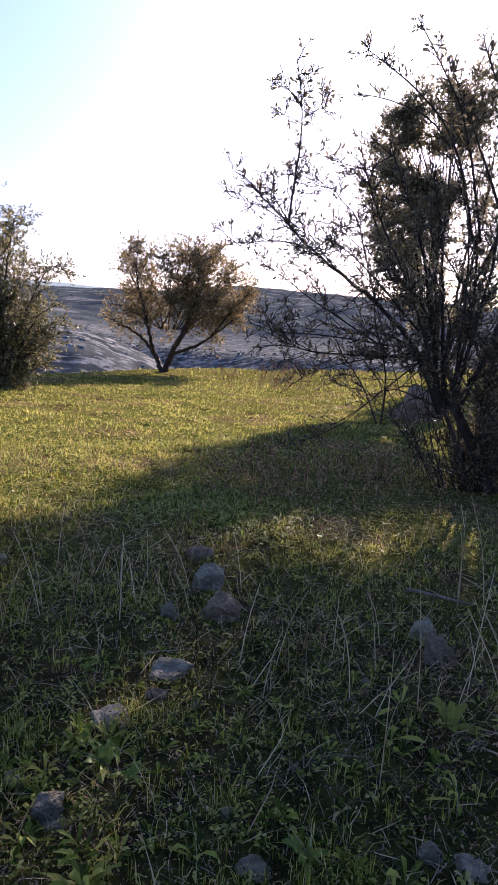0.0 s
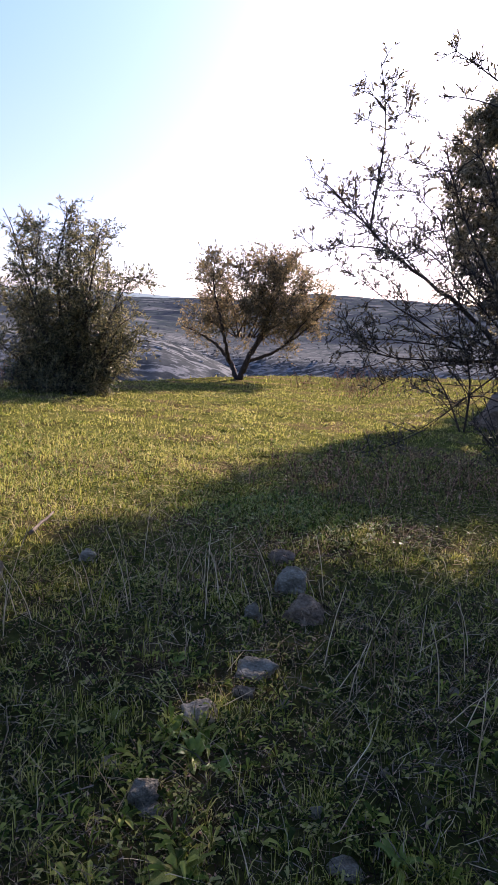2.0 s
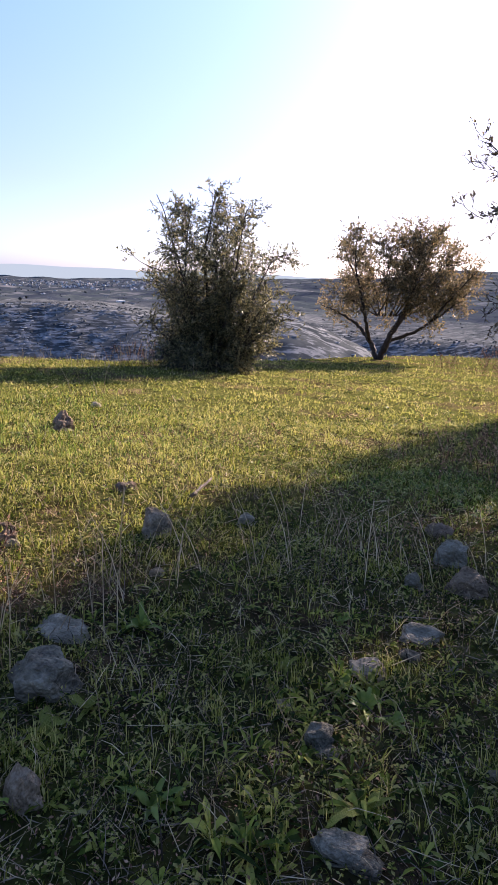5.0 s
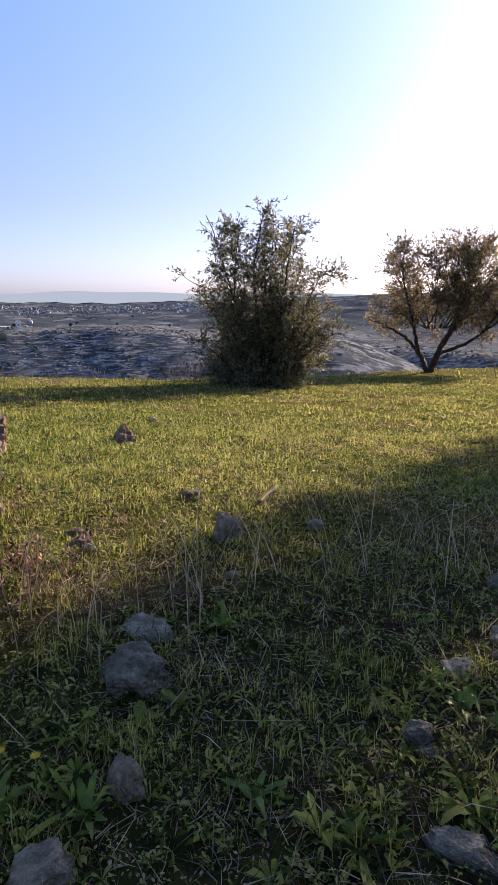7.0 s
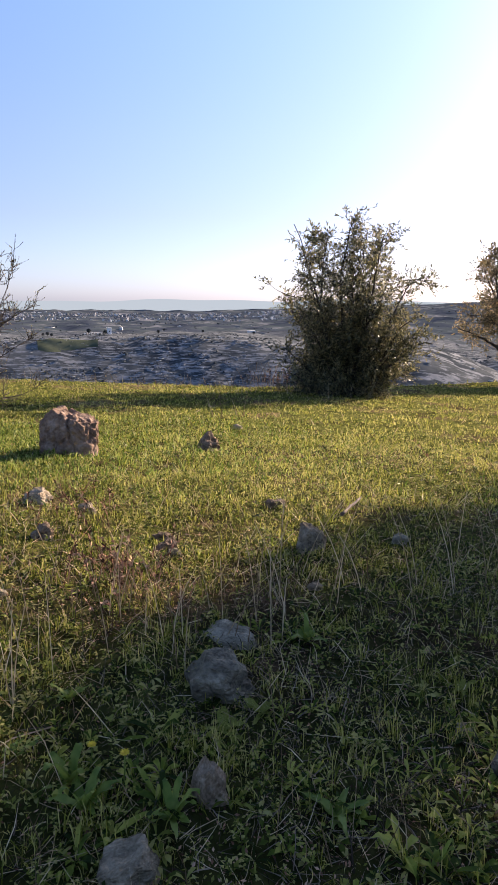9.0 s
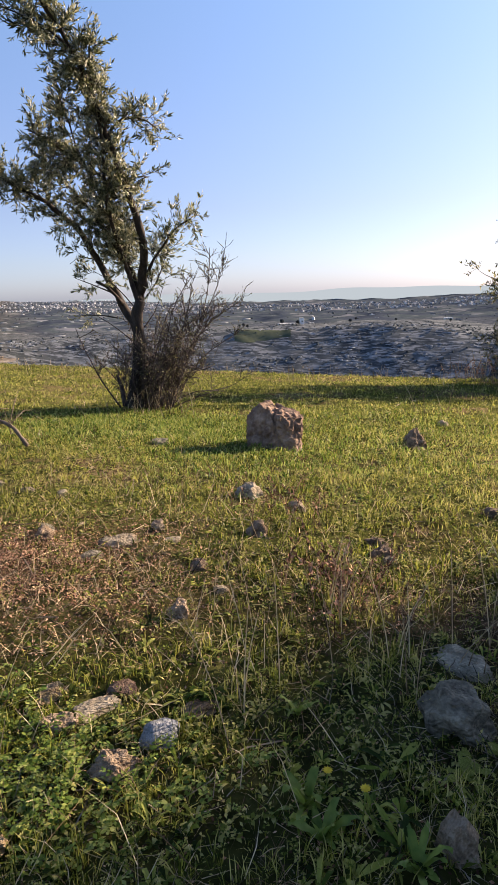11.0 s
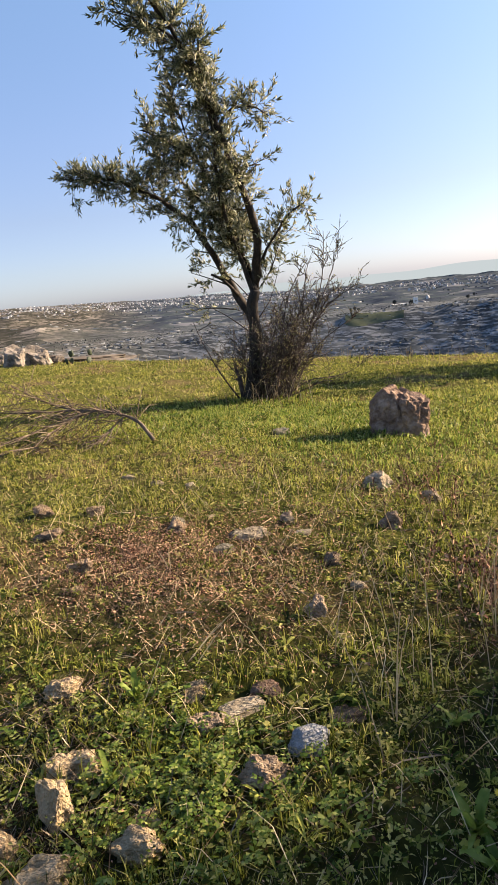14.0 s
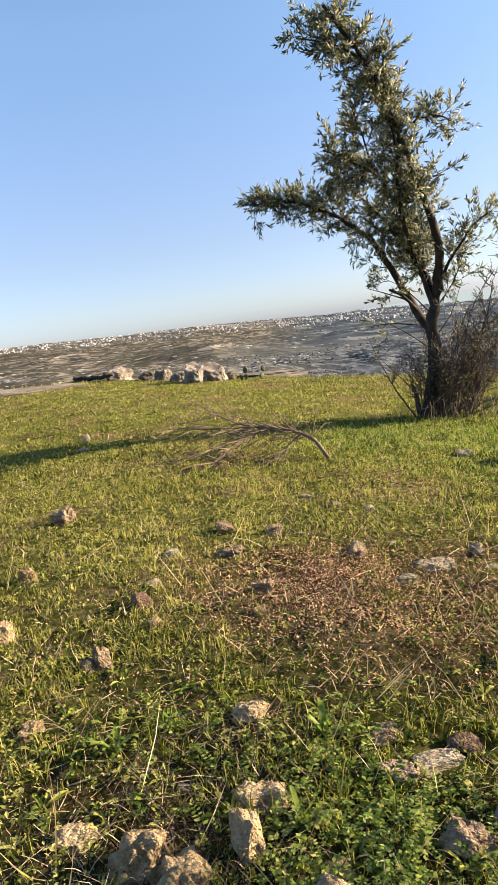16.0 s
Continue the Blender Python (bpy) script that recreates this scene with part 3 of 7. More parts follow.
limb(THICKET, 0.01, 0.003, 0.5, (-6.49, 4.12, -0.31), (-6.35, 4.42, -0.21), (-6.21, 4.67, -0.12))
limb(THICKET, 0.01, 0.003, 0.6, (-6.65, 3.87, -0.28), (-6.61, 3.96, 0.22), (-6.52, 4.11, 0.57))
limb(THICKET, 0.03, 0.018, 0, (-6.72, 3.77, -0.24), (-6.73, 3.75, 0.0), (-6.75, 3.72, 0.13))
limb(THICKET, 0.01, 0.003, 0.7, (-6.54, 4.04, -0.3), (-6.34, 4.43, 0.04), (-6.24, 4.62, 0.25))
limb(THICKET, 0.01, 0.003, 0.8, (-6.57, 3.99, -0.3), (-6.42, 4.1, 0.01), (-6.26, 4.26, 0.29))
THICKET_SIDE = []
limb(THICKET_SIDE, 0.011, 0.003, 1.1, (-6.45, 4.2, -0.27), (-6.4, 4.32, 0.18), (-6.28, 4.54, 0.56), (-6.22, 4.68, 1.02), (-6.22, 4.73, 1.5))
limb(THICKET_SIDE, 0.009, 0.003, 1.0, (-6.45, 4.19, -0.27), (-6.31, 4.37, 0.25), (-6.17, 4.56, 0.75), (-6.07, 4.69, 1.06), (-6.02, 4.76, 1.36))
limb(THICKET_SIDE, 0.008, 0.003, 0.9, (-6.46, 4.17, -0.27), (-6.41, 4.13, 0.26), (-6.3, 4.19, 0.85), (-6.12, 4.4, 1.22))
limb(THICKET_SIDE, 0.01, 0.003, 1.0, (-6.43, 4.22, -0.27), (-6.31, 4.47, 0.44), (-6.17, 4.71, 0.74), (-5.99, 5.01, 0.91))
limb(THICKET_SIDE, 0.008, 0.003, 0.7, (-6.43, 4.22, -0.27), (-6.32, 4.53, 0.24), (-6.19, 4.78, 0.42), (-6.09, 4.97, 0.53))
limb(THICKET_SIDE, 0.008, 0.002, 0.25, (-6.45, 4.19, -0.27), (-6.29, 4.38, -0.09), (-6.04, 4.74, -0.11), (-5.86, 5.0, 0.1))
limb(THICKET_SIDE, 0.009, 0.002, 0.5, (-6.72, 3.77, -0.23), (-6.74, 3.76, 0.03), (-6.82, 3.64, 0.2), (-6.95, 3.46, 0.46))
limb(THICKET_SIDE, 0.008, 0.003, 0.8, (-6.47, 4.16, -0.27), (-6.32, 4.33, 0.38), (-6.27, 4.38, 0.7), (-6.27, 4.34, 1.01))
BUSH_LIMBS = []
limb(BUSH_LIMBS, 0.035, 0.007, 0.8, (-5.06, 11.96, -0.94), (-5.25, 11.77, 0.13), (-5.59, 11.55, 1.41), (-5.79, 11.47, 2.13), (-5.9, 11.43, 2.36))
limb(BUSH_LIMBS, 0.04, 0.007, 1.1, (-4.95, 12.0, -0.94), (-5.02, 11.96, 0.14), (-5.13, 11.89, 1.33), (-4.99, 11.95, 2.06), (-4.94, 11.97, 2.45))
limb(BUSH_LIMBS, 0.035, 0.007, 1.1, (-4.9, 12.02, -0.93), (-4.58, 11.75, 0.15), (-4.3, 11.57, 1.24), (-4.22, 11.61, 1.98), (-4.13, 11.64, 2.17))
limb(BUSH_LIMBS, 0.03, 0.006, 1.0, (-4.85, 12.04, -0.93), (-4.47, 12.42, 0.05), (-4.18, 12.69, 0.83), (-3.94, 12.78, 1.38), (-3.65, 12.89, 1.27))
limb(BUSH_LIMBS, 0.04, 0.006, 0.9, (-4.79, 12.06, -0.93), (-4.1, 12.12, -0.28), (-3.53, 12.2, 0.18), (-3.34, 12.26, 0.12))
limb(BUSH_LIMBS, 0.045, 0.006, 0.75, (-5.12, 11.94, -0.94), (-5.68, 12.1, -0.1), (-6.13, 12.19, 0.55), (-6.47, 12.13, 0.98))
limb(BUSH_LIMBS, 0.035, 0.006, 0.9, (-5.17, 11.92, -0.94), (-5.59, 11.56, -0.44), (-5.96, 11.29, -0.0), (-6.01, 11.26, 0.03))
limb(BUSH_LIMBS, 0.03, 0.006, 1.0, (-4.85, 12.04, -0.93), (-4.28, 12.31, -0.63), (-3.86, 12.5, -0.5), (-3.81, 12.52, -0.48))
limb(BUSH_LIMBS, 0.03, 0.006, 1.0, (-5.17, 11.92, -0.94), (-5.63, 11.67, -0.72), (-5.83, 11.57, -0.59))
limb(BUSH_LIMBS, 0.03, 0.006, 1.1, (-5.01, 11.98, -0.94), (-4.92, 12.16, 0.37), (-4.82, 12.27, 1.66), (-4.73, 12.31, 2.24))
limb(BUSH_LIMBS, 0.03, 0.006, 1.0, (-5.01, 11.98, -0.94), (-5.29, 11.4, 0.57), (-5.26, 11.3, 1.42), (-5.15, 11.34, 2.11))
limb(BUSH_LIMBS, 0.04, 0.006, 1.0, (-4.79, 12.06, -0.93), (-4.29, 11.98, -0.29), (-3.92, 11.9, 0.39), (-3.68, 11.91, 0.57))
limb(BUSH_LIMBS, 0.012, 0.003, 0.2, (-5.91, 11.63, 0.98), (-6.48, 11.88, 1.12), (-6.66, 11.82, 1.29))
limb(BUSH_LIMBS, 0.03, 0.006, 1.2, (-4.99, 11.99, -0.94), (-5.29, 12.05, -0.31), (-5.65, 12.04, 0.12), (-5.73, 12.04, 0.23))
limb(BUSH_LIMBS, 0.03, 0.006, 1.2, (-4.94, 12.01, -0.94), (-4.98, 12.04, -0.31), (-4.95, 12.09, 0.36), (-5.02, 12.08, 0.65))
limb(BUSH_LIMBS, 0.03, 0.006, 1.2, (-4.9, 12.02, -0.93), (-4.79, 12.33, -0.41), (-4.54, 12.61, -0.06), (-4.48, 12.72, 0.15))
limb(BUSH_LIMBS, 0.03, 0.006, 1.2, (-4.92, 12.01, -0.93), (-4.68, 11.88, -0.19), (-4.46, 11.73, 0.59), (-4.25, 11.71, 0.92))
limb(BUSH_LIMBS, 0.03, 0.006, 1.2, (-5.01, 11.98, -0.94), (-5.38, 12.12, -0.2), (-5.58, 12.3, 0.57), (-5.88, 12.32, 1.08))
limb(BUSH_LIMBS, 0.02, 0.005, 1.1, (-4.91, 12.02, -0.93), (-5.19, 11.61, -0.11), (-5.45, 11.17, 1.36), (-5.49, 11.15, 1.4))
limb(BUSH_LIMBS, 0.02, 0.005, 1.1, (-4.92, 12.02, -0.93), (-5.32, 12.34, 0.06), (-5.69, 12.61, 1.76), (-5.73, 12.6, 1.86))
limb(BUSH_LIMBS, 0.02, 0.005, 1.1, (-5.0, 11.98, -0.94), (-4.99, 12.12, 0.13), (-4.98, 12.23, 1.94), (-4.99, 12.23, 2.08))
limb(BUSH_LIMBS, 0.02, 0.005, 1.1, (-4.9, 12.02, -0.93), (-4.8, 12.18, 0.1), (-4.57, 12.36, 1.88), (-4.53, 12.37, 2.0))
limb(BUSH_LIMBS, 0.02, 0.005, 1.1, (-4.93, 12.01, -0.93), (-4.77, 12.51, -0.09), (-4.5, 13.09, 1.42), (-4.47, 13.1, 1.46))
limb(BUSH_LIMBS, 0.02, 0.005, 1.1, (-4.92, 12.01, -0.93), (-4.6, 12.36, -0.33), (-4.15, 12.87, 0.86), (-4.11, 12.89, 0.87))
limb(BUSH_LIMBS, 0.02, 0.005, 1.1, (-4.9, 12.02, -0.93), (-5.39, 12.03, -0.38), (-5.93, 12.15, 0.72), (-5.97, 12.14, 0.72))
limb(BUSH_LIMBS, 0.02, 0.005, 1.1, (-4.97, 12.0, -0.94), (-5.15, 11.71, -0.55), (-5.33, 11.24, 0.32), (-5.37, 11.23, 0.29))
limb(BUSH_LIMBS, 0.02, 0.005, 1.1, (-4.91, 12.02, -0.93), (-4.65, 12.05, -0.54), (-4.22, 12.1, 0.36), (-4.19, 12.11, 0.33))
limb(BUSH_LIMBS, 0.02, 0.005, 1.1, (-4.89, 12.03, -0.93), (-4.44, 11.96, -0.57), (-3.72, 11.83, 0.29), (-3.68, 11.85, 0.25))
limb(BUSH_LIMBS, 0.02, 0.005, 1.1, (-5.02, 11.98, -0.94), (-4.85, 11.78, -0.1), (-4.69, 11.51, 1.39), (-4.69, 11.51, 1.43))
limb(BUSH_LIMBS, 0.02, 0.005, 1.1, (-4.89, 12.03, -0.93), (-4.76, 11.89, -0.34), (-4.46, 11.68, 0.84), (-4.45, 11.69, 0.84))
TREE2_LIMBS = []
limb(TREE2_LIMBS, 0.11, 0.012, 0.55, (-2.92, 23.07, -1.86), (-3.28, 23.46, -1.23), (-3.75, 23.77, -0.76), (-4.73, 24.02, -0.24), (-5.3, 23.95, -0.06))
limb(TREE2_LIMBS, 0.07, 0.012, 1.1, (-3.23, 23.03, -1.23), (-3.33, 22.04, -0.35), (-3.53, 21.8, 0.61), (-3.8, 21.77, 1.56), (-3.73, 21.77, 2.35))
limb(TREE2_LIMBS, 0.12, 0.012, 1.1, (-2.85, 23.08, -1.85), (-2.62, 22.86, -1.2), (-2.26, 22.64, -0.49), (-1.94, 22.53, 0.29), (-1.75, 22.55, 1.25), (-1.81, 22.54, 2.57))
limb(TREE2_LIMBS, 0.07, 0.012, 0.8, (-2.55, 23.11, -1.15), (-1.71, 23.19, -0.85), (-1.27, 23.24, -0.48), (-0.58, 23.32, 0.07), (0.02, 23.39, 0.71))
limb(TREE2_LIMBS, 0.07, 0.012, 1.1, (-2.31, 23.14, -0.59), (-1.68, 24.34, 0.41), (-1.05, 24.41, 1.46), (-0.82, 24.44, 1.92))
limb(TREE2_LIMBS, 0.05, 0.01, 1.1, (-3.44, 23.01, -0.35), (-4.22, 24.42, 0.4), (-4.58, 24.38, 0.73))
limb(TREE2_LIMBS, 0.05, 0.01, 1.1, (-1.8, 23.2, 1.06), (-1.42, 23.91, 2.0), (-1.3, 23.93, 2.51))
limb(TREE2_LIMBS, 0.05, 0.01, 1.0, (-1.27, 23.26, -0.48), (-0.37, 22.44, 0.73), (0.15, 22.5, 1.35))
limb(TREE2_LIMBS, 0.05, 0.01, 1.1, (-3.67, 22.98, 0.61), (-4.24, 23.06, 1.55), (-4.38, 23.05, 1.97))
limb(TREE2_LIMBS, 0.05, 0.01, 0.9, (-2.01, 23.17, 0.29), (-2.65, 23.76, 1.22), (-2.6, 23.77, 2.19))
limb(TREE2_LIMBS, 0.03, 0.008, 0.7, (-3.05, 23.05, -0.33), (-2.53, 21.67, 0.46), (-2.68, 21.65, 0.88))
limb(TREE2_LIMBS, 0.03, 0.008, 1.2, (-1.82, 23.2, 1.25), (-2.35, 23.72, 2.16), (-2.7, 23.67, 2.47))
limb(TREE2_LIMBS, 0.03, 0.008, 1.2, (-3.92, 22.95, 1.37), (-3.54, 22.57, 1.94), (-3.41, 22.59, 2.08))
limb(TREE2_LIMBS, 0.03, 0.008, 1.2, (-0.92, 23.3, 1.46), (-0.41, 23.65, 1.48), (-0.16, 23.68, 1.67))
limb(TREE2_LIMBS, 0.03, 0.008, 1.2, (-1.8, 23.2, 1.99), (-1.44, 23.79, 2.36), (-1.22, 23.81, 2.45))
limb(TREE2_LIMBS, 0.03, 0.008, 0.9, (-4.05, 22.94, 0.4), (-4.8, 23.4, 0.38), (-4.89, 23.39, 0.48))
limb(TREE2_LIMBS, 0.03, 0.008, 1.1, (-3.05, 23.05, -0.33), (-3.48, 23.08, 0.33), (-4.06, 23.01, 0.91))
limb(TREE2_LIMBS, 0.03, 0.008, 1.1, (-2.96, 23.07, -0.33), (-3.25, 23.21, 0.82), (-3.75, 23.15, 1.81))
limb(TREE2_LIMBS, 0.03, 0.008, 1.1, (-2.78, 23.09, -0.32), (-2.62, 22.13, 1.03), (-2.88, 22.1, 2.18))
limb(TREE2_LIMBS, 0.03, 0.008, 1.1, (-2.59, 23.11, -0.31), (-2.17, 23.14, 1.14), (-2.15, 23.14, 2.38))
limb(TREE2_LIMBS, 0.03, 0.008, 1.1, (-2.44, 23.13, -0.3), (-1.57, 22.02, 1.06), (-1.33, 22.05, 2.23))
limb(TREE2_LIMBS, 0.03, 0.008, 1.1, (-2.26, 23.15, -0.29), (-1.18, 23.21, 0.85), (-0.67, 23.27, 1.83))
limb(TREE2_LIMBS, 0.03, 0.008, 1.1, (-2.17, 23.16, -0.29), (-0.87, 23.42, 0.39), (-0.22, 23.5, 1.0))
limb(TREE2_LIMBS, 0.03, 0.008, 1.1, (-2.86, 23.08, -0.32), (-2.98, 23.95, 0.16), (-3.21, 23.92, 0.52))
limb(TREE2_LIMBS, 0.03, 0.008, 1.1, (-2.63, 23.1, -0.31), (-2.2, 22.81, 0.67), (-2.21, 22.81, 1.46))
limb(TREE2_LIMBS, 0.03, 0.008, 1.1, (-2.4, 23.13, -0.3), (-1.35, 21.7, 0.32), (-1.05, 21.74, 0.81))
limb(TREE2_LIMBS, 0.03, 0.008, 1.1, (-2.24, 23.15, -0.29), (-1.06, 23.37, 0.1), (-0.55, 23.43, 0.46))
limb(TREE2_LIMBS, 0.03, 0.008, 1.1, (-3.05, 23.05, -0.33), (-3.34, 22.11, -0.06), (-3.82, 22.02, 0.22))
limb(TREE2_LIMBS, 0.03, 0.008, 1.1, (-2.51, 23.12, -0.31), (-2.01, 23.95, 0.87), (-1.86, 23.97, 1.85))
SHRUB_LIMBS = []
limb(SHRUB_LIMBS, 0.026, 0.004, 0.9, (1.47, 4.85, 0.31), (1.27, 4.86, 0.73), (0.98, 4.93, 1.05), (0.7, 4.99, 1.25), (0.43, 5.06, 1.42), (0.18, 5.13, 1.65), (0.02, 5.17, 1.78), (-0.19, 5.23, 1.99))
limb(SHRUB_LIMBS, 0.009, 0.003, 1.1, (0.2, 5.21, 1.65), (0.2, 5.12, 1.84), (0.22, 5.11, 2.04), (0.23, 5.11, 2.29), (0.22, 5.11, 2.48), (0.18, 5.12, 2.66), (0.15, 5.13, 2.8))
limb(SHRUB_LIMBS, 0.004, 0.002, 1.0, (0.25, 5.2, 2.42), (0.4, 5.5, 2.57), (0.43, 5.49, 2.76))
limb(SHRUB_LIMBS, 0.004, 0.002, 1.0, (0.23, 5.21, 2.5), (0.09, 5.16, 2.61), (-0.01, 5.19, 2.64))
limb(SHRUB_LIMBS, 0.004, 0.002, 1.0, (0.26, 5.2, 2.36), (0.11, 5.11, 2.4), (0.04, 5.14, 2.43))
limb(SHRUB_LIMBS, 0.004, 0.002, 1.0, (0.25, 5.2, 2.44), (0.31, 5.06, 2.43), (0.39, 5.03, 2.46))
limb(SHRUB_LIMBS, 0.005, 0.002, 1.1, (0.2, 5.21, 1.66), (0.05, 5.24, 1.87), (-0.02, 5.26, 2.04))
limb(SHRUB_LIMBS, 0.005, 0.002, 0.8, (0.21, 5.21, 1.64), (-0.01, 4.94, 1.73), (-0.21, 4.99, 1.78))
limb(SHRUB_LIMBS, 0.007, 0.002, 0.7, (0.48, 5.13, 1.4), (0.25, 5.24, 1.53), (0.04, 5.3, 1.52), (-0.24, 5.38, 1.49))
limb(SHRUB_LIMBS, 0.004, 0.002, 1.0, (0.25, 5.2, 1.99), (0.23, 5.56, 2.06), (0.19, 5.57, 2.08))
limb(SHRUB_LIMBS, 0.004, 0.002, 0.8, (0.24, 5.2, 1.9), (0.34, 5.23, 1.88), (0.39, 5.21, 1.89))
limb(SHRUB_LIMBS, 0.01, 0.003, 1.0, (0.91, 5.01, 1.1), (0.8, 5.24, 1.55), (0.73, 5.26, 1.77), (0.58, 5.31, 1.88), (0.53, 5.32, 1.96))
limb(SHRUB_LIMBS, 0.006, 0.002, 0.8, (0.73, 5.06, 1.66), (0.68, 5.45, 1.68), (0.47, 5.51, 1.58))
limb(SHRUB_LIMBS, 0.009, 0.002, 0.45, (1.03, 4.98, 0.76), (0.7, 5.28, 0.95), (0.43, 5.39, 1.1), (0.21, 5.49, 1.26), (-0.06, 5.57, 1.41))
limb(SHRUB_LIMBS, 0.014, 0.003, 0.7, (1.47, 4.85, 0.73), (1.1, 5.07, 0.7), (0.53, 5.25, 0.66), (0.26, 5.35, 0.72), (-0.01, 5.45, 0.66))
limb(SHRUB_LIMBS, 0.008, 0.002, 0.7, (1.03, 4.98, 0.79), (0.59, 5.28, 0.82), (0.15, 5.45, 0.8), (-0.07, 5.54, 0.87))
limb(SHRUB_LIMBS, 0.008, 0.002, 0.5, (1.3, 4.9, 0.76), (1.0, 5.13, 0.69), (0.49, 5.29, 0.52), (0.25, 5.37, 0.29))
limb(SHRUB_LIMBS, 0.008, 0.002, 0.5, (1.29, 4.9, 0.7), (1.07, 4.88, 0.5), (0.83, 4.96, 0.24), (0.73, 4.99, 0.12))
limb(SHRUB_LIMBS, 0.008, 0.002, 0.5, (1.02, 4.98, 0.16), (0.88, 5.01, 0.48), (0.67, 5.07, 0.7), (0.52, 5.11, 1.14))
limb(SHRUB_LIMBS, 0.009, 0.003, 0.8, (1.05, 4.97, 0.16), (1.05, 4.91, 0.59), (0.88, 4.93, 0.99), (0.87, 4.91, 1.33))
limb(SHRUB_LIMBS, 0.004, 0.002, 0.4, (0.15, 5.23, 0.79), (0.04, 5.08, 0.98))
limb(SHRUB_LIMBS, 0.004, 0.002, 0.4, (0.36, 5.17, 0.72), (0.19, 5.27, 0.98))
limb(SHRUB_LIMBS, 0.018, 0.003, 1.0, (1.47, 4.85, 0.34), (1.22, 4.82, 1.02), (0.99, 4.85, 1.45), (0.79, 4.89, 1.78), (0.66, 4.93, 2.18))
limb(SHRUB_LIMBS, 0.018, 0.003, 0.9, (1.47, 4.85, 0.34), (1.34, 4.96, 1.02), (1.2, 5.02, 1.57), (1.05, 5.07, 1.94), (0.9, 5.11, 2.26))
limb(SHRUB_LIMBS, 0.018, 0.003, 0.9, (1.49, 4.84, 0.34), (1.41, 4.91, 1.03), (1.34, 4.95, 1.57), (1.25, 4.98, 1.94), (1.19, 5.0, 2.2))
limb(SHRUB_LIMBS, 0.012, 0.003, 1.0, (1.26, 4.91, 0.9), (0.91, 4.75, 1.2), (0.65, 4.78, 1.44), (0.46, 4.81, 1.54))
limb(SHRUB_LIMBS, 0.012, 0.003, 1.0, (1.36, 4.88, 0.91), (1.21, 4.89, 1.18), (0.98, 4.95, 1.34), (0.8, 5.0, 1.47))
limb(SHRUB_LIMBS, 0.012, 0.003, 1.0, (1.43, 4.86, 0.63), (1.15, 4.89, 0.83), (0.92, 4.95, 0.9), (0.7, 5.01, 0.85))
limb(SHRUB_LIMBS, 0.018, 0.003, 0.8, (1.52, 4.84, 0.34), (1.64, 4.93, 1.04), (1.62, 4.98, 1.59), (1.52, 5.01, 1.95))
limb(SHRUB_LIMBS, 0.01, 0.003, 0.7, (1.53, 4.83, 1.58), (1.25, 4.57, 2.18), (0.96, 4.65, 2.51), (0.6, 4.76, 2.76))
limb(SHRUB_LIMBS, 0.01, 0.003, 0.8, (1.58, 4.82, 1.59), (1.3, 4.63, 2.35), (1.05, 4.7, 2.76), (0.91, 4.74, 2.97))
limb(SHRUB_LIMBS, 0.008, 0.003, 0.7, (1.43, 4.86, 1.95), (1.22, 4.93, 2.38), (0.85, 5.04, 2.55), (0.61, 5.11, 2.58))
limb(SHRUB_LIMBS, 0.018, 0.003, 1.2, (1.55, 4.83, 0.35), (1.61, 4.76, 0.93), (1.67, 4.72, 1.48), (1.64, 4.72, 2.0), (1.54, 4.75, 2.38))
limb(SHRUB_LIMBS, 0.018, 0.003, 1.2, (1.6, 4.81, 0.35), (1.8, 4.85, 0.89), (1.92, 4.86, 1.49), (1.88, 4.87, 2.05), (1.78, 4.9, 2.49))
limb(SHRUB_LIMBS, 0.012, 0.003, 1.2, (1.55, 4.83, 0.35), (1.69, 4.71, 0.66), (1.87, 4.65, 0.79), (2.04, 4.59, 0.92))
limb(SHRUB_LIMBS, 0.014, 0.003, 1.2, (1.55, 4.83, 0.35), (1.48, 4.65, 1.2), (1.41, 4.62, 1.74), (1.24, 4.67, 2.1))
limb(SHRUB_LIMBS, 0.018, 0.003, 1.2, (1.57, 4.82, 0.35), (1.92, 4.99, 1.06), (2.11, 5.02, 1.5), (2.1, 5.03, 2.01))
limb(SHRUB_LIMBS, 0.012, 0.003, 1.1, (1.54, 4.83, 0.41), (1.61, 4.66, 1.05), (1.35, 4.7, 1.42), (1.1, 4.75, 1.73))
limb(SHRUB_LIMBS, 0.012, 0.003, 1.2, (1.56, 4.82, 0.41), (1.86, 4.56, 0.68), (1.93, 4.49, 1.08), (1.76, 4.49, 1.49))
limb(SHRUB_LIMBS, 0.012, 0.003, 1.2, (1.55, 4.83, 0.35), (1.41, 4.78, 0.63), (1.45, 4.73, 0.98), (1.27, 4.76, 1.3))
limb(SHRUB_LIMBS, 0.01, 0.003, 0.9, (1.7, 4.79, 1.75), (1.46, 4.72, 2.18), (1.26, 4.78, 2.55), (1.18, 4.8, 2.78))
limb(SHRUB_LIMBS, 0.01, 0.003, 0.9, (1.81, 4.75, 1.95), (1.59, 4.59, 2.37), (1.4, 4.64, 2.69), (1.33, 4.66, 2.89))
limb(SHRUB_LIMBS, 0.01, 0.003, 0.8, (1.47, 4.85, 0.34), (1.27, 4.92, 0.43), (1.07, 4.98, 0.47), (0.94, 5.01, 0.36))
limb(SHRUB_LIMBS, 0.01, 0.003, 0.8, (1.49, 4.84, 0.34), (1.61, 5.0, 0.64), (1.34, 5.06, 0.61), (1.17, 5.13, 0.68))
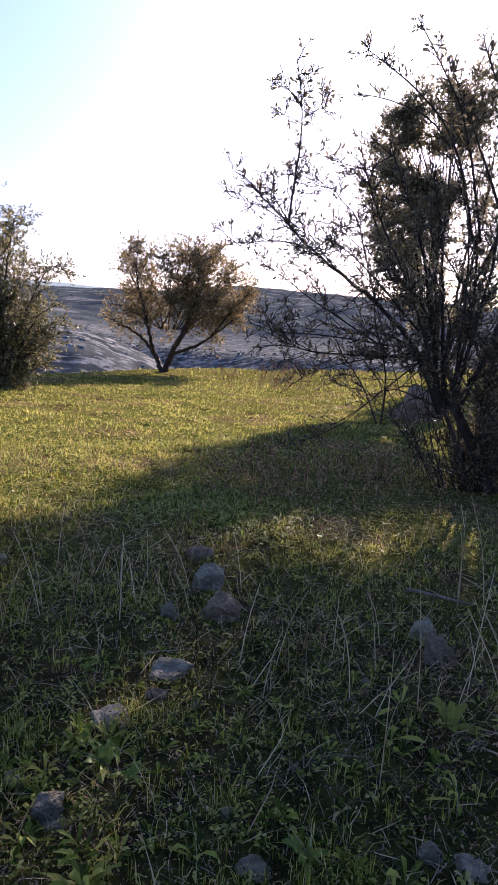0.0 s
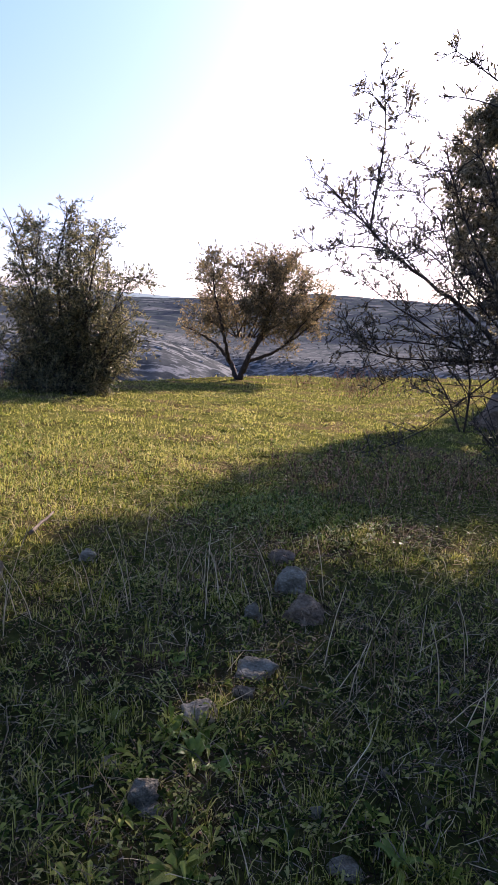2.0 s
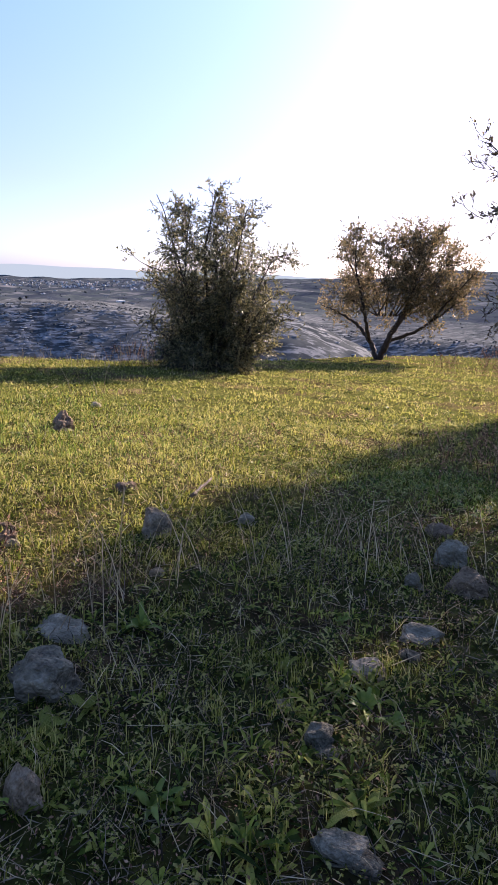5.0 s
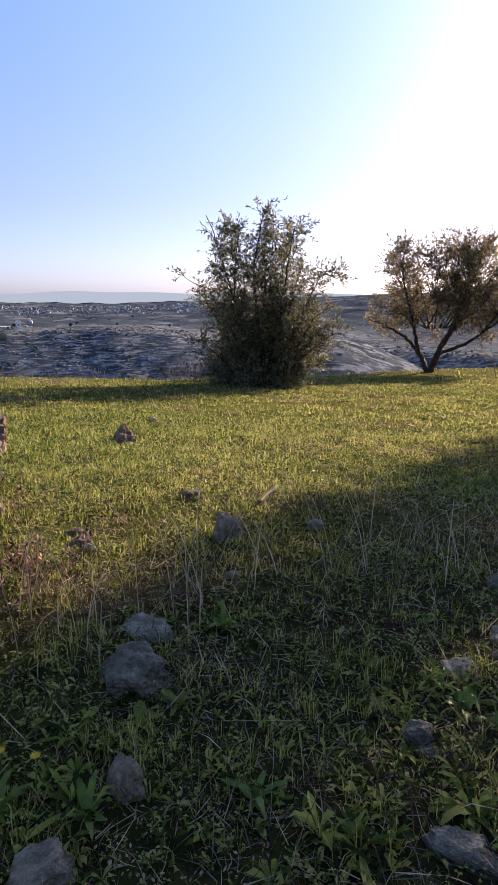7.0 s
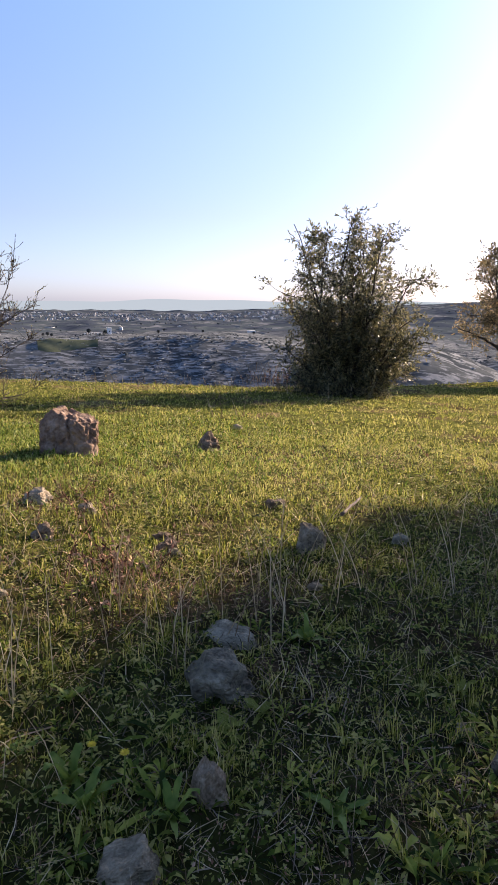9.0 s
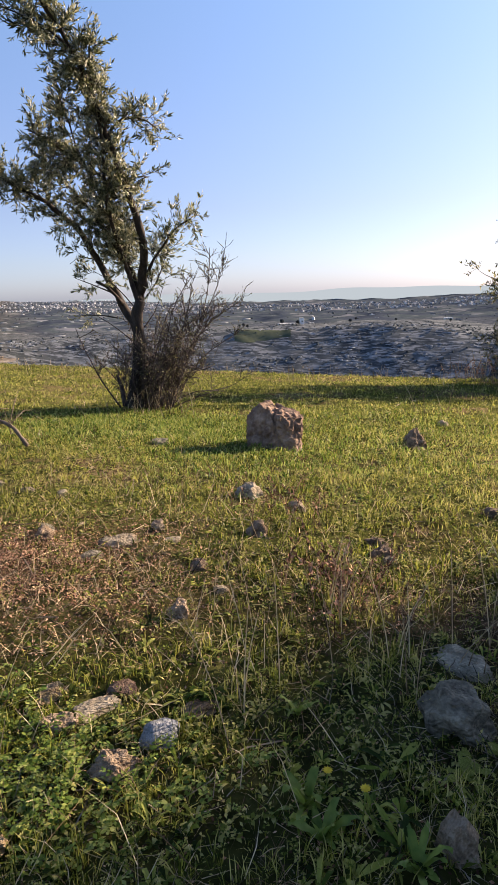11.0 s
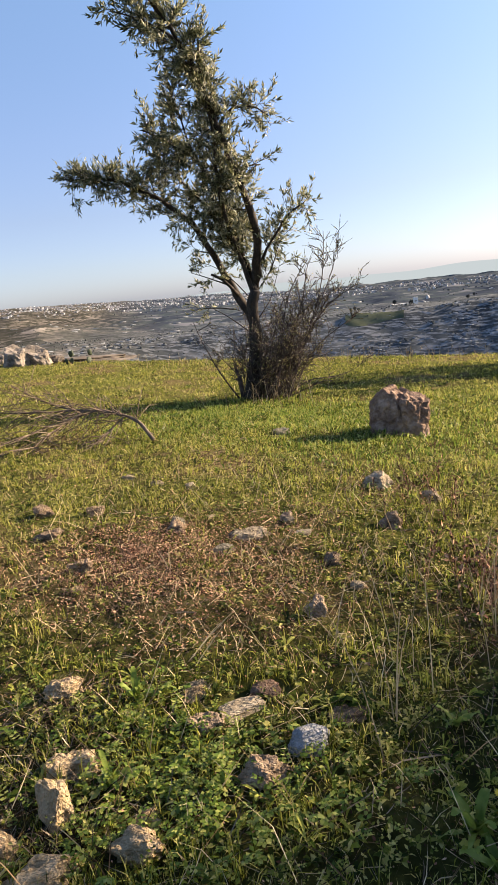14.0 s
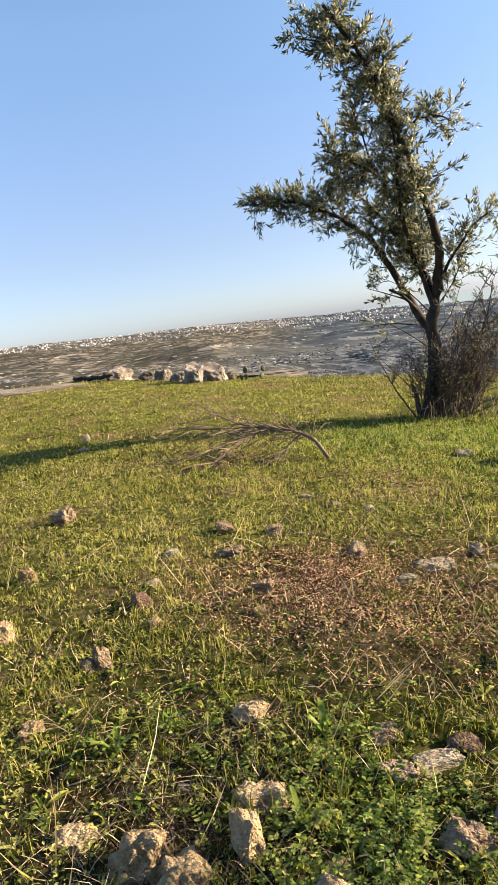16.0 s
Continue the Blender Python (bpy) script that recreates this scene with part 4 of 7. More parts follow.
foliage_tree("olive_tree", "leaning young olive tree with silvery green leaves", OLIVE_LIMBS, 11, BARK, OLIVE_LEAF, depth=0.3, twig=0.19, per_m=20, sub=6, leaf=(0.07, 0.0155, 0.0115), bare=0.2, shoots=0.8, upward=0.1, fine=True)
rng = np.random.default_rng(8)
for a in range(22):
    u, v = rng.normal(0, 0.13, 2)
    limb(THICKET, 0.007, 0.003, 0.55, (-6.58 + u, 3.98 + v, -0.32), (-6.54 + 1.4 * u, 4.04 + 1.4 * v, 0.05 + 0.15 * rng.uniform()), (-6.5 + 1.6 * u, 4.1 + 1.6 * v, 0.15 + 0.5 * rng.uniform()))
for a in range(26):
    turn, reach = a * 2.4, rng.uniform(0.15, 0.5)
    u, v = math.cos(turn) * reach + 0.12, math.sin(turn) * reach + 0.16
    limb(THICKET, 0.006, 0.002, 0.8, (-6.6 + 0.2 * u, 3.95 + 0.2 * v, -0.3), (-6.58 + 0.75 * u, 3.95 + 0.75 * v, rng.uniform(0.0, 0.35)), (-6.56 + 1.3 * u, 3.95 + 1.3 * v, rng.uniform(0.1, 0.8)))
foliage_tree("thorn_thicket", "leafless grey-brown thorny suckers round the olive trunk", THICKET + THICKET_SIDE, 12, THORN_WOOD, DARK_LEAF, depth=0.3, twig=0.15, per_m=14, sub=5, leaf=(0.026, 0.011, 0.04), bare=0.02, category="shrub", stout=1.35, upward=0.3)
for a in range(16):
    turn, reach, rise = a * 2.4, 0.75 + 0.16 * (a % 4), 0.14 * (a % 5)
    c, d = math.cos(turn), math.sin(turn)
    limb(BUSH_LIMBS, 0.018, 0.004, 1.25, (-5.0 + 0.12 * c, 12.0 + 0.12 * d, -0.96), (-5.0 + 0.6 * reach * c, 12.0 + 0.5 * reach * d, -0.78 + 0.6 * rise), (-5.0 + 1.05 * reach * c, 12.0 + 0.85 * reach * d, -0.74 + rise))
foliage_tree("olive_bush", "dense many-stemmed wild olive bush on the crest", BUSH_LIMBS, 13, BARK, DARK_LEAF, depth=0.62, twig=0.28, per_m=13.5, sub=6, leaf=(0.08, 0.023, 0.024), bare=0.1, category="shrub", shoots=0.95, upward=0.0)
foliage_tree("carob_tree", "forked open-crowned tree with rusty green leaves", TREE2_LIMBS, 14, BARK, RUST_LEAF, depth=0.85, twig=0.4, per_m=11.5, sub=7, leaf=(0.095, 0.036, 0.034), bare=0.3, shoots=0.95, upward=0.1)
rng = np.random.default_rng(5)
for a in range(24):
    u, v, k = rng.uniform(-0.4, 1.2), rng.uniform(-0.6, 0.9), rng.uniform(-0.7, 0.3)
    limb(SHRUB_LIMBS, 0.006, 0.002, 1.3, (2.2 + 0.4 * u, 5.2 + 0.5 * v, -0.45), (2.2 + 0.7 * u + 0.4 * k, 5.2 + 0.8 * v, -0.1 + 0.5 * rng.uniform()), (2.2 + 0.95 * u + k, 5.2 + 1.1 * v, 0.1 + 1.2 * rng.uniform() ** 1.5))
for a in range(18):
    u, v, k = rng.uniform(-1, 1), rng.uniform(-0.6, 0.9), rng.uniform(-0.7, 0.2)
    limb(SHRUB_LIMBS, 0.005, 0.002, 1.0, (1.9 + 0.25 * u, 5.2 + 0.5 * v, -0.45), (1.8 + 0.4 * u + 0.4 * k, 5.2 + 0.8 * v, 0.1 + 0.3 * rng.uniform()), (1.75 + 0.55 * u + k, 5.2 + 1.1 * v, 0.4 + 1.1 * rng.uniform()))
stems = [SHRUB_LIMBS[k][0] for k in (0, 8, 11, 13, 14, 15, 16, 17, 18, 19, 22, 23, 25, 26, 27)]
for a in range(64):
    pts = stems[a % len(stems)]
    k = int(rng.integers(0, len(pts) - 1))
    u = rng.uniform(0.2, 1.0)
    x, y, z = (p + (q - p) * u for p, q in zip(pts[k], pts[k + 1]))
    reach, lift, side = rng.uniform(0.25, 0.6), rng.uniform(-0.75, 0.95), rng.uniform(-0.35, 0.35)
    if x < 0.45:
        reach *= 0.5
    limb(SHRUB_LIMBS, 0.0042, 0.0016, 0.75, (x, y, z), (x - 0.42 * reach, y + 0.5 * side * reach, z + (0.55 * lift - 0.05) * reach), (x - 0.8 * reach, y + side * reach, z + lift * reach))
for a in range(5):
    u, v = 0.12 * math.cos(a * 2.4), 0.12 * math.sin(a * 2.4)
    limb(SHRUB_LIMBS, 0.024, 0.016, 0.9, (2.0 + u, 5.0 + v, -0.5), (1.84 + 0.8 * u, 4.95 + 0.6 * v, -0.1), (1.54 + 0.5 * u, 4.84 + 0.3 * v, 0.36))
for a in range(15):
    u, v = rng.uniform(-0.3, 0.5), rng.uniform(-0.4, 0.4)
    z = rng.uniform(0.2, 1.0)
    limb(SHRUB_LIMBS, 0.007, 0.002, 1.4, (1.9 + 0.2 * u, 5.0 + 0.2 * v, -0.45), (1.8 + 0.7 * u, 4.95 + 0.6 * v, 0.3 * z), (1.72 + u, 4.9 + v, z))
foliage_tree("spiny_shrub", "tall straggling spiny shrub with small dark leaves", SHRUB_LIMBS, 15, BARK, SHRUB_LEAF, depth=0.18, twig=0.085, per_m=20, sub=4, leaf=(0.044, 0.0145, 0.02), bare=0.06, category="shrub", shoots=0.75, upward=0.22, stout=1.3, thin=((1.2, 0.2, 0.6, 0.4, 0.75), (0.55, 0.95, 0.2, 0.4, 0.4)))
DENSE = []
for a in range(16):
    c, s, k = math.cos(a * 0.785 + 0.2), math.sin(a * 0.785 + 0.2), a % 4
    w = 2.1 if a < 8 else 1.1
    limb(DENSE, 0.06, 0.01, 0.8, (5.0, 16.5, -1.35), (5.0 + 0.6 * c, 16.5 + 0.6 * s, 0.9), (5.0 + w * c, 16.5 + w * s, 2.6 + 0.3 * k), (5.0 + w * 1.15 * c, 16.5 + w * 1.1 * s, (3.9 if a < 8 else 4.6) + 0.3 * k))
for k, (x, z) in enumerate(((3.5, 1.9), (3.1, 2.4), (2.92, 2.7), (2.88, 3.0), (2.86, 3.3), (2.85, 3.6), (2.85, 3.9), (2.85, 4.2), (2.85, 4.5), (2.86, 4.8), (2.88, 5.05), (3.0, 5.3), (3.15, 5.45), (3.35, 5.55), (3.6, 5.75), (4.0, 6.0), (4.4, 6.3), (4.9, 6.5), (5.4, 6.5), (3.5, 5.2), (4.0, 5.5), (4.6, 5.9), (5.2, 6.0), (3.3, 4.8), (5.8, 6.3), (3.6, 5.95), (3.28, 5.52), (3.15, 5.4), (3.45, 5.65), (3.36, 5.58), (4.9, 5.6), (4.6, 5.4))):
    back = 16.5 + 0.35 * math.sin(k * 2.4)
    limb(DENSE, 0.02, 0.006, 2.2, (4.6, 16.5, 0.6 + 0.3 * z), (0.35 * x + 3.0, 0.5 * (back + 16.5), z * 0.75), (0.7 * x + 1.3, back, z * 0.94), (x, back, z))
foliage_tree("olive_tree", "large dense olive tree standing against the sun", DENSE, 16, BARK, GLARE_LEAF, depth=0.65, twig=0.34, per_m=4.4, sub=6, leaf=(0.1, 0.036, 0.021), bare=0.32, shoots=0.95, upward=0.05, thin=((4.5, 4.42, 0.82, 0.42, 0.97), (3.95, 5.32, 0.4, 0.18, 0.9), (3.62, 4.62, 0.3, 0.22, 0.85), (3.98, 5.15, 0.18, 0.6, 0.6)))

# ---- stones ----
def rock_mesh(name, seed, mat, rough=0.16, flat=0.3, cuts=3, boxy=2.5):
    """A unit stone: chipped facets over a lumpy ball, flattened below."""
    rng = np.random.default_rng(seed)
    bm = bmesh.new()
    bmesh.ops.create_icosphere(bm, subdivisions=cuts, radius=0.5)
    planes = [(Vector(unit(np.array(d) + rng.normal(0, 0.28, 3))), rng.uniform(0.31, 0.42) * (1 if abs(d[0]) + abs(d[1]) + abs(d[2]) == 1 else 1.12)) for d in ((1, 0, 0), (-1, 0, 0), (0, 1, 0), (0, -1, 0), (0, 0, 1), (0.7, 0.7, 0.3), (-0.7, 0.7, 0.3), (0.7, -0.7, 0.4), (-0.7, -0.7, 0.4), (0.6, 0, 0.8), (0, -0.6, 0.8), (-0.6, 0, 0.7))]
    if boxy < 2.2:
        planes = [(nrm, d * 1.22) for nrm, d in planes]
    if boxy > 4:
        planes = [(nrm, rng.uniform(0.43, 0.52)) for nrm, d in planes[5:]] + [(Vector((0.2, -0.12, 0.97)).normalized(), 0.38)]
    for v in bm.verts:
        p = v.co / (2 * (abs(v.co.x) ** boxy + abs(v.co.y) ** boxy + abs(v.co.z) ** boxy) ** (1 / boxy))
        for nrm, d in planes:
            over = p.dot(nrm) - d
            if over > 0:
                p -= nrm * over * 0.97
        p += p.normalized() * rough * (noise.noise(p * 3.1 + Vector((seed * 3.7, 0, 0))) * (0.8 if boxy < 4 else 0.35) + noise.noise(p * 8 + Vector((0, seed * 1.9, 0))) * 0.34 + noise.noise(p * 19 + Vector((0, 0, seed * 2.3))) * 0.2)
        if boxy > 4:
            for off, tilt, deep in ((0.1, 0.25, 0.13), (-0.2, -0.15, 0.05)):
                gap = p.x - off + tilt * p.z + 0.1 * noise.noise(p * 5)
                p *= 1 - deep * math.exp(-(gap / 0.035) ** 2)
            gap = p.z + 0.08 + 0.3 * p.y + 0.12 * noise.noise(p * 4)
            p *= 1 - 0.07 * math.exp(-(gap / 0.03) ** 2)
        if p.z < -flat:
            p.z = -flat + (p.z + flat) * 0.2
        v.co = p
    lo, hi = min(v.co.z for v in bm.verts), max(v.co.z for v in bm.verts)
    for v in bm.verts:
        v.co.z = (v.co.z - lo) / (hi - lo)
    me = bpy.data.meshes.new(name)
    bm.to_mesh(me)
    bm.free()
    me.materials.append(mat)
    me.polygons.foreach_set("use_smooth", [True] * len(me.polygons))
    me.set_sharp_from_angle(angle=radians(24))
    return me


stone_count = [0]
CLEAR = []                             # middle and radius of what keeps plants away


def stone(kind, x, y, width, depth, height, turn):
    stone_count[0] += 1
    seed = stone_count[0]
    size = "fist-sized" if width > 0.09 else "small"
    ob = new("stone", rock_mesh("stone", seed, STONE[kind], 0.24 if kind in "pyb" else 0.07 if kind == "s" else 0.16, cuts=4 if width > 0.09 else 3, boxy=2.1 if kind == "s" else 2.5))
    tagged(ob, f"{size} {STONE_WORDS[kind]} stone half sunk in grass", "stone", "stones scattered over the meadow")
    sink = height * 0.22 + 0.006
    CLEAR.append((x, y, 0.5 * width))
    ob.matrix_world = pose(x, y, float(ground_z(np.array([x]), np.array([y]))[0]) - sink, (seed * 37) % 11 - 5, (seed * 23) % 11 - 5, turn + (seed * 53) % 40 - 20) @ Matrix.Diagonal((width * 1.06, depth * 1.1, height * 0.95 + sink, 1))


stone("p", -0.10, 2.24, 0.148, 0.111, 0.097, 0)
stone("g", -0.16, 2.55, 0.162, 0.121, 0.105, 1)
stone("b", -0.23, 2.86, 0.116, 0.087, 0.062, 3)
stone("g", -0.30, 2.21, 0.080, 0.060, 0.058, 5)
stone("g", -0.25, 1.78, 0.159, 0.120, 0.035, 5)
stone("w", -0.38, 1.50, 0.118, 0.089, 0.036, 11)
stone("g", -0.27, 1.64, 0.072, 0.054, 0.026, 6)
stone("g", -0.15, 1.61, 0.053, 0.040, 0.019, 2)
stone("g", -0.42, 1.14, 0.073, 0.055, 0.014, 16)
stone("g", 0.66, 2.16, 0.100, 0.075, 0.094, -19)
stone("b", 0.69, 2.02, 0.131, 0.098, 0.099, -21)
stone("g", 0.01, 1.06, 0.083, 0.063, 0.016, -5)
stone("g", 0.12, 1.36, 0.032, 0.024, 0.020, -8)
stone("g", -0.05, 1.20, 0.036, 0.027, 0.029, -2)
stone("g", 0.39, 1.10, 0.059, 0.044, 0.050, -23)
stone("g", 0.38, 1.79, 0.049, 0.036, 0.016, -15)
stone("g", 0.47, 1.08, 0.088, 0.066, 0.014, -27)
stone("w", -1.41, 2.27, 0.155, 0.104, 0.13, 26)
stone("g", -1.27, 1.35, 0.195, 0.146, 0.039, 35)
stone("g", -1.15, 1.08, 0.165, 0.145, 0.105, 37)
stone("p", -0.97, 0.75, 0.075, 0.067, 0.096, 40)
stone("p", -3.34, 4.42, 0.15, 0.13, 0.15, 34)
stone("b", -1.90, 2.89, 0.143, 0.107, 0.035, 29)
stone("b", -1.95, 1.93, 0.101, 0.076, 0.053, 40)
stone("g", -1.22, 1.88, 0.065, 0.049, 0.022, 26)
stone("g", -0.97, 2.36, 0.050, 0.037, 0.022, 17)
stone("g", -0.56, 1.27, 0.070, 0.053, 0.017, 13)
stone("g", -0.34, 0.87, 0.113, 0.085, 0.034, 6)
stone("g", -0.29, 0.85, 0.075, 0.056, 0.024, 3)
stone("g", -0.45, 1.17, 0.081, 0.061, 0.055, 9)
stone("g", -1.13, 2.68, 0.100, 0.075, 0.048, 18)
stone("b", -0.21, 2.87, 0.112, 0.084, 0.046, -0)
stone("w", -0.98, 0.53, 0.118, 0.095, 0.055, 44)
stone("w", -3.04, 2.20, 0.157, 0.117, 0.078, 46)
stone("w", -2.64, 2.17, 0.087, 0.065, 0.050, 42)
stone("p", -2.49, 1.74, 0.114, 0.086, 0.076, 45)
stone("w", -2.83, 1.22, 0.182, 0.137, 0.029, 59)
stone("w", -2.68, 1.40, 0.089, 0.067, 0.012, 54)
stone("g", -3.19, 1.05, 0.081, 0.060, 0.046, 65)
stone("w", -2.83, 1.43, 0.057, 0.043, 0.030, 55)
stone("b", -2.38, 1.30, 0.080, 0.060, 0.043, 51)
stone("p", -2.08, 0.96, 0.075, 0.056, 0.065, 54)
stone("g", -1.87, 1.86, 0.069, 0.052, 0.043, 33)
stone("b", -2.08, 2.08, 0.102, 0.077, 0.028, 34)
stone("w", -3.76, 1.43, 0.065, 0.049, 0.026, 64)
stone("w", -3.89, 1.30, 0.066, 0.050, 0.027, 66)
stone("w", -4.19, 1.25, 0.071, 0.053, 0.029, 69)
stone("w", -4.67, 2.40, 0.087, 0.065, 0.037, 58)
stone("g", -4.66, 2.77, 0.154, 0.115, 0.039, 54)
stone("p", -3.22, 4.22, 0.17, 0.12, 0.09, 31)
stone("w", -3.77, 5.64, 0.119, 0.089, 0.053, 29)
stone("w", -1.82, 0.5, 0.185, 0.07, 0.02, 62)
stone("r", -1.84, 0.59, 0.087, 0.065, 0.024, 60)
stone("p", -1.82, 0.41, 0.098, 0.073, 0.026, 66)
stone("s", -1.6, 0.545, 0.094, 0.070, 0.053, 56)
stone("p", -1.6, 0.415, 0.105, 0.079, 0.047, 61)
stone("w", -1.97, 0.46, 0.080, 0.060, 0.011, 66)
stone("b", -1.63, 0.68, 0.105, 0.079, 0.015, 52)
stone("y", -1.6, 0.125, 0.1, 0.075, 0.052, 75)
stone("y", -1.66, -0.05, 0.13, 0.085, 0.045, 77)
stone("g", -2.76, 1.03, 0.108, 0.081, 0.022, 62)
stone("w", -2.15, 1.21, 0.061, 0.046, 0.021, 49)
stone("g", -2.89, 1.18, 0.056, 0.042, 0.029, 60)
stone("p", -4.67, -0.17, 0.151, 0.114, 0.119, 90)
stone("p", -3.84, 0.61, 0.126, 0.095, 0.059, 75)
stone("p", -3.49, 0.54, 0.140, 0.105, 0.043, 75)
stone("g", -3.63, 0.28, 0.100, 0.075, 0.043, 81)
stone("w", -3.31, 0.12, 0.090, 0.067, 0.025, 83)
stone("r", -3.14, 0.04, 0.085, 0.064, 0.064, 84)
stone("y", -2.92, 0.06, 0.066, 0.049, 0.040, 83)
stone("y", -3.78, -0.39, 0.092, 0.069, 0.069, -267)
stone("y", -3.15, -0.48, 0.085, 0.064, 0.076, -264)
stone("p", -2.99, 0.51, 0.097, 0.073, 0.052, 73)
stone("y", -2.81, 0.43, 0.048, 0.036, 0.018, 73)
stone("p", -2.75, -0.16, 0.061, 0.046, 0.073, 89)
stone("g", -2.75, -0.21, 0.053, 0.040, 0.045, -270)
stone("y", -2.22, 0.18, 0.118, 0.089, 0.036, 76)
stone("y", -1.9, 0.105, 0.125, 0.09, 0.05, 76)
stone("y", -1.79, 0.035, 0.07, 0.058, 0.115, 78)
stone("y", -1.86, -0.18, 0.115, 0.086, 0.081, 89)
stone("y", -1.78, -0.12, 0.113, 0.085, 0.067, 86)
stone("y", -2.00, -0.30, 0.106, 0.079, 0.028, -266)
stone("y", -2.46, -0.39, 0.090, 0.068, 0.031, -264)
stone("w", -8.00, 0.26, 0.091, 0.068, 0.097, 86)
stone("w", -7.39, 0.18, 0.143, 0.107, 0.040, 87)
stone("w", -6.27, -0.44, 0.080, 0.060, 0.025, -268)
stone("p", -3.12, 1.01, 0.092, 0.069, 0.045, 64)
stone("p", -3.70, 0.84, 0.095, 0.071, 0.050, 71)
stone("y", -1.95, 0.45, 0.090, 0.067, 0.014, 62)
stone("y", -1.67, 0.17, 0.078, 0.059, 0.013, 69)
stone("w", -4.22, 1.24, 0.063, 0.047, 0.021, 68)
stone("w", -3.71, 1.41, 0.070, 0.052, 0.031, 62)
stone("w", -3.92, 1.29, 0.066, 0.049, 0.026, 65)
stone("p", -2.87, 1.45, 0.067, 0.051, 0.039, 53)
stone("w", -3.12, -0.17, 0.037, 0.028, 0.036, 89)
stone("w", -3.20, 1.25, 0.082, 0.061, 0.008, 60)
stone("g", -2.04, -0.05, 0.039, 0.030, 0.010, 83)


# ---- meadow ----
def scatter(rng, count, r0, r1, az0=-34, az1=102, power=1.0):
    """Places on the ground in a sector; power 2 is even over the area, less crowds them towards the middle."""
    if r1 < 3 and az0 == -34:
        az0, az1 = -58, 116
    u = rng.uniform(0, 1, count)
    r = (r0 ** power + u * (r1 ** power - r0 ** power)) ** (1 / power)
    a = np.radians(rng.uniform(az0, az1, count))
    return -0.4 - np.sin(a) * r, -0.1 + np.cos(a) * r


def dryness(x, y):
    """0 in lush grass, 1 on the bare reddish patches and the dead growth under the shrub."""
    d = 0.2 + 0.24 * waves(x, y, 2.3, 7.0, 2) + 0.16 * waves(x, y, 0.7, 9.0, 2)
    # (0.5, 1.7): some bare soil, strengthened to darken the ground for deep shade
    for px, py, size, much in ((-3.0, 0.75, 0.75, 0.75), (-2.3, 0.9, 0.6, 0.5), (0.9, 5.4, 1.6, 0.7), (1.2, 4.2, 1.0, 0.5), (-0.4, 2.9, 0.6, 0.45), (-2.9, 1.5, 0.6, 0.4), (0.5, 1.7, 0.9, 0.6), (-0.8, 3.6, 0.5, 0.35)):
        d = d + much * np.exp(-((x - px) ** 2 + (y - py) ** 2) / size ** 2)
    for px, py, size, much in ((-5.6, 3.2, 0.9, 0.6), (-3.2, 3.3, 1.2, 0.45), (-2.5, 6.0, 2.5, 0.35), (-1.75, 0.25, 0.4, 0.55), (-0.2, 4.0, 0.5, 0.4)):
        d = d - much * np.exp(-((x - px) ** 2 + (y - py) ** 2) / size ** 2)
    return np.clip(d, 0, 1)


def small_leaves(pieces, rng, x, y, size, height):
    """Low leaves of clover, chickweed and the like: a folded lozenge each."""
    n = len(x)
    at = np.stack([x, y, ground_z(x, y) + height * rng.uniform(0.05, 1.0, n) ** 1.3], 1)
    a = rng.uniform(0, 6.283, n)
    way = unit(np.stack([np.cos(a), np.sin(a), rng.uniform(-0.25, 0.9, n)], 1))
    side = unit(np.cross(way, unit(rng.normal(0, 0.35, (n, 3)) + np.array([0, 0, 1.0]))))
    up = np.cross(side, way)
    s = (size * rng.uniform(0.55, 1.3, n))[:, None]
    mid = at + way * s * 0.5 - up * s * 0.08
    pieces.many(np.stack([at, mid + side * s * 0.27 + up * s * 0.1, at + way * s, mid - side * s * 0.27 + up * s * 0.1], 1), [(0, 1, 2), (0, 2, 3)])


def straws(pieces, rng, x, y, length, width, stand=0.5):
    """Dry stalks: some stand, some lie, all thin."""
    n = len(x)
    base = np.stack([x, y, ground_z(x, y) + 0.004], 1)
    a = rng.uniform(0, 6.283, n)
    up = np.where(rng.uniform(0, 1, n) < stand, rng.uniform(0.5, 2.2, n), rng.uniform(0.0, 0.22, n))
    way = unit(np.stack([np.cos(a), np.sin(a), up], 1))
    side = unit(np.cross(way, rng.normal(0, 1, (n, 3))))
    l = (length * rng.uniform(0.3, 1.3, n))[:, None]
    w = (width * rng.uniform(0.6, 1.3, n))[:, None]
    bend = np.stack([np.cos(a + 1.4), np.sin(a + 1.4), -0.5 * np.ones(n)], 1) * l * rng.uniform(0, 0.22, (n, 1))
    mid, tip = base + way * l * 0.5, base + way * l + bend
    pieces.many(np.stack([base - side * w, base + side * w, mid + side * w * 0.8, mid - side * w * 0.8, tip], 1), [(0, 1, 2, 3), (3, 2, 4)])


def open_ground(x, y):
    """False where a stone lies."""
    free = np.ones(len(x), bool)
    for cx, cy, r in CLEAR:
        free &= (x - cx) ** 2 + (y - cy) ** 2 > r * r * 0.42
    return free


def keep(rng, x, y, chance):
    k = (rng.uniform(0, 1, len(x)) < chance) & open_ground(x, y)
    return x[k], y[k]


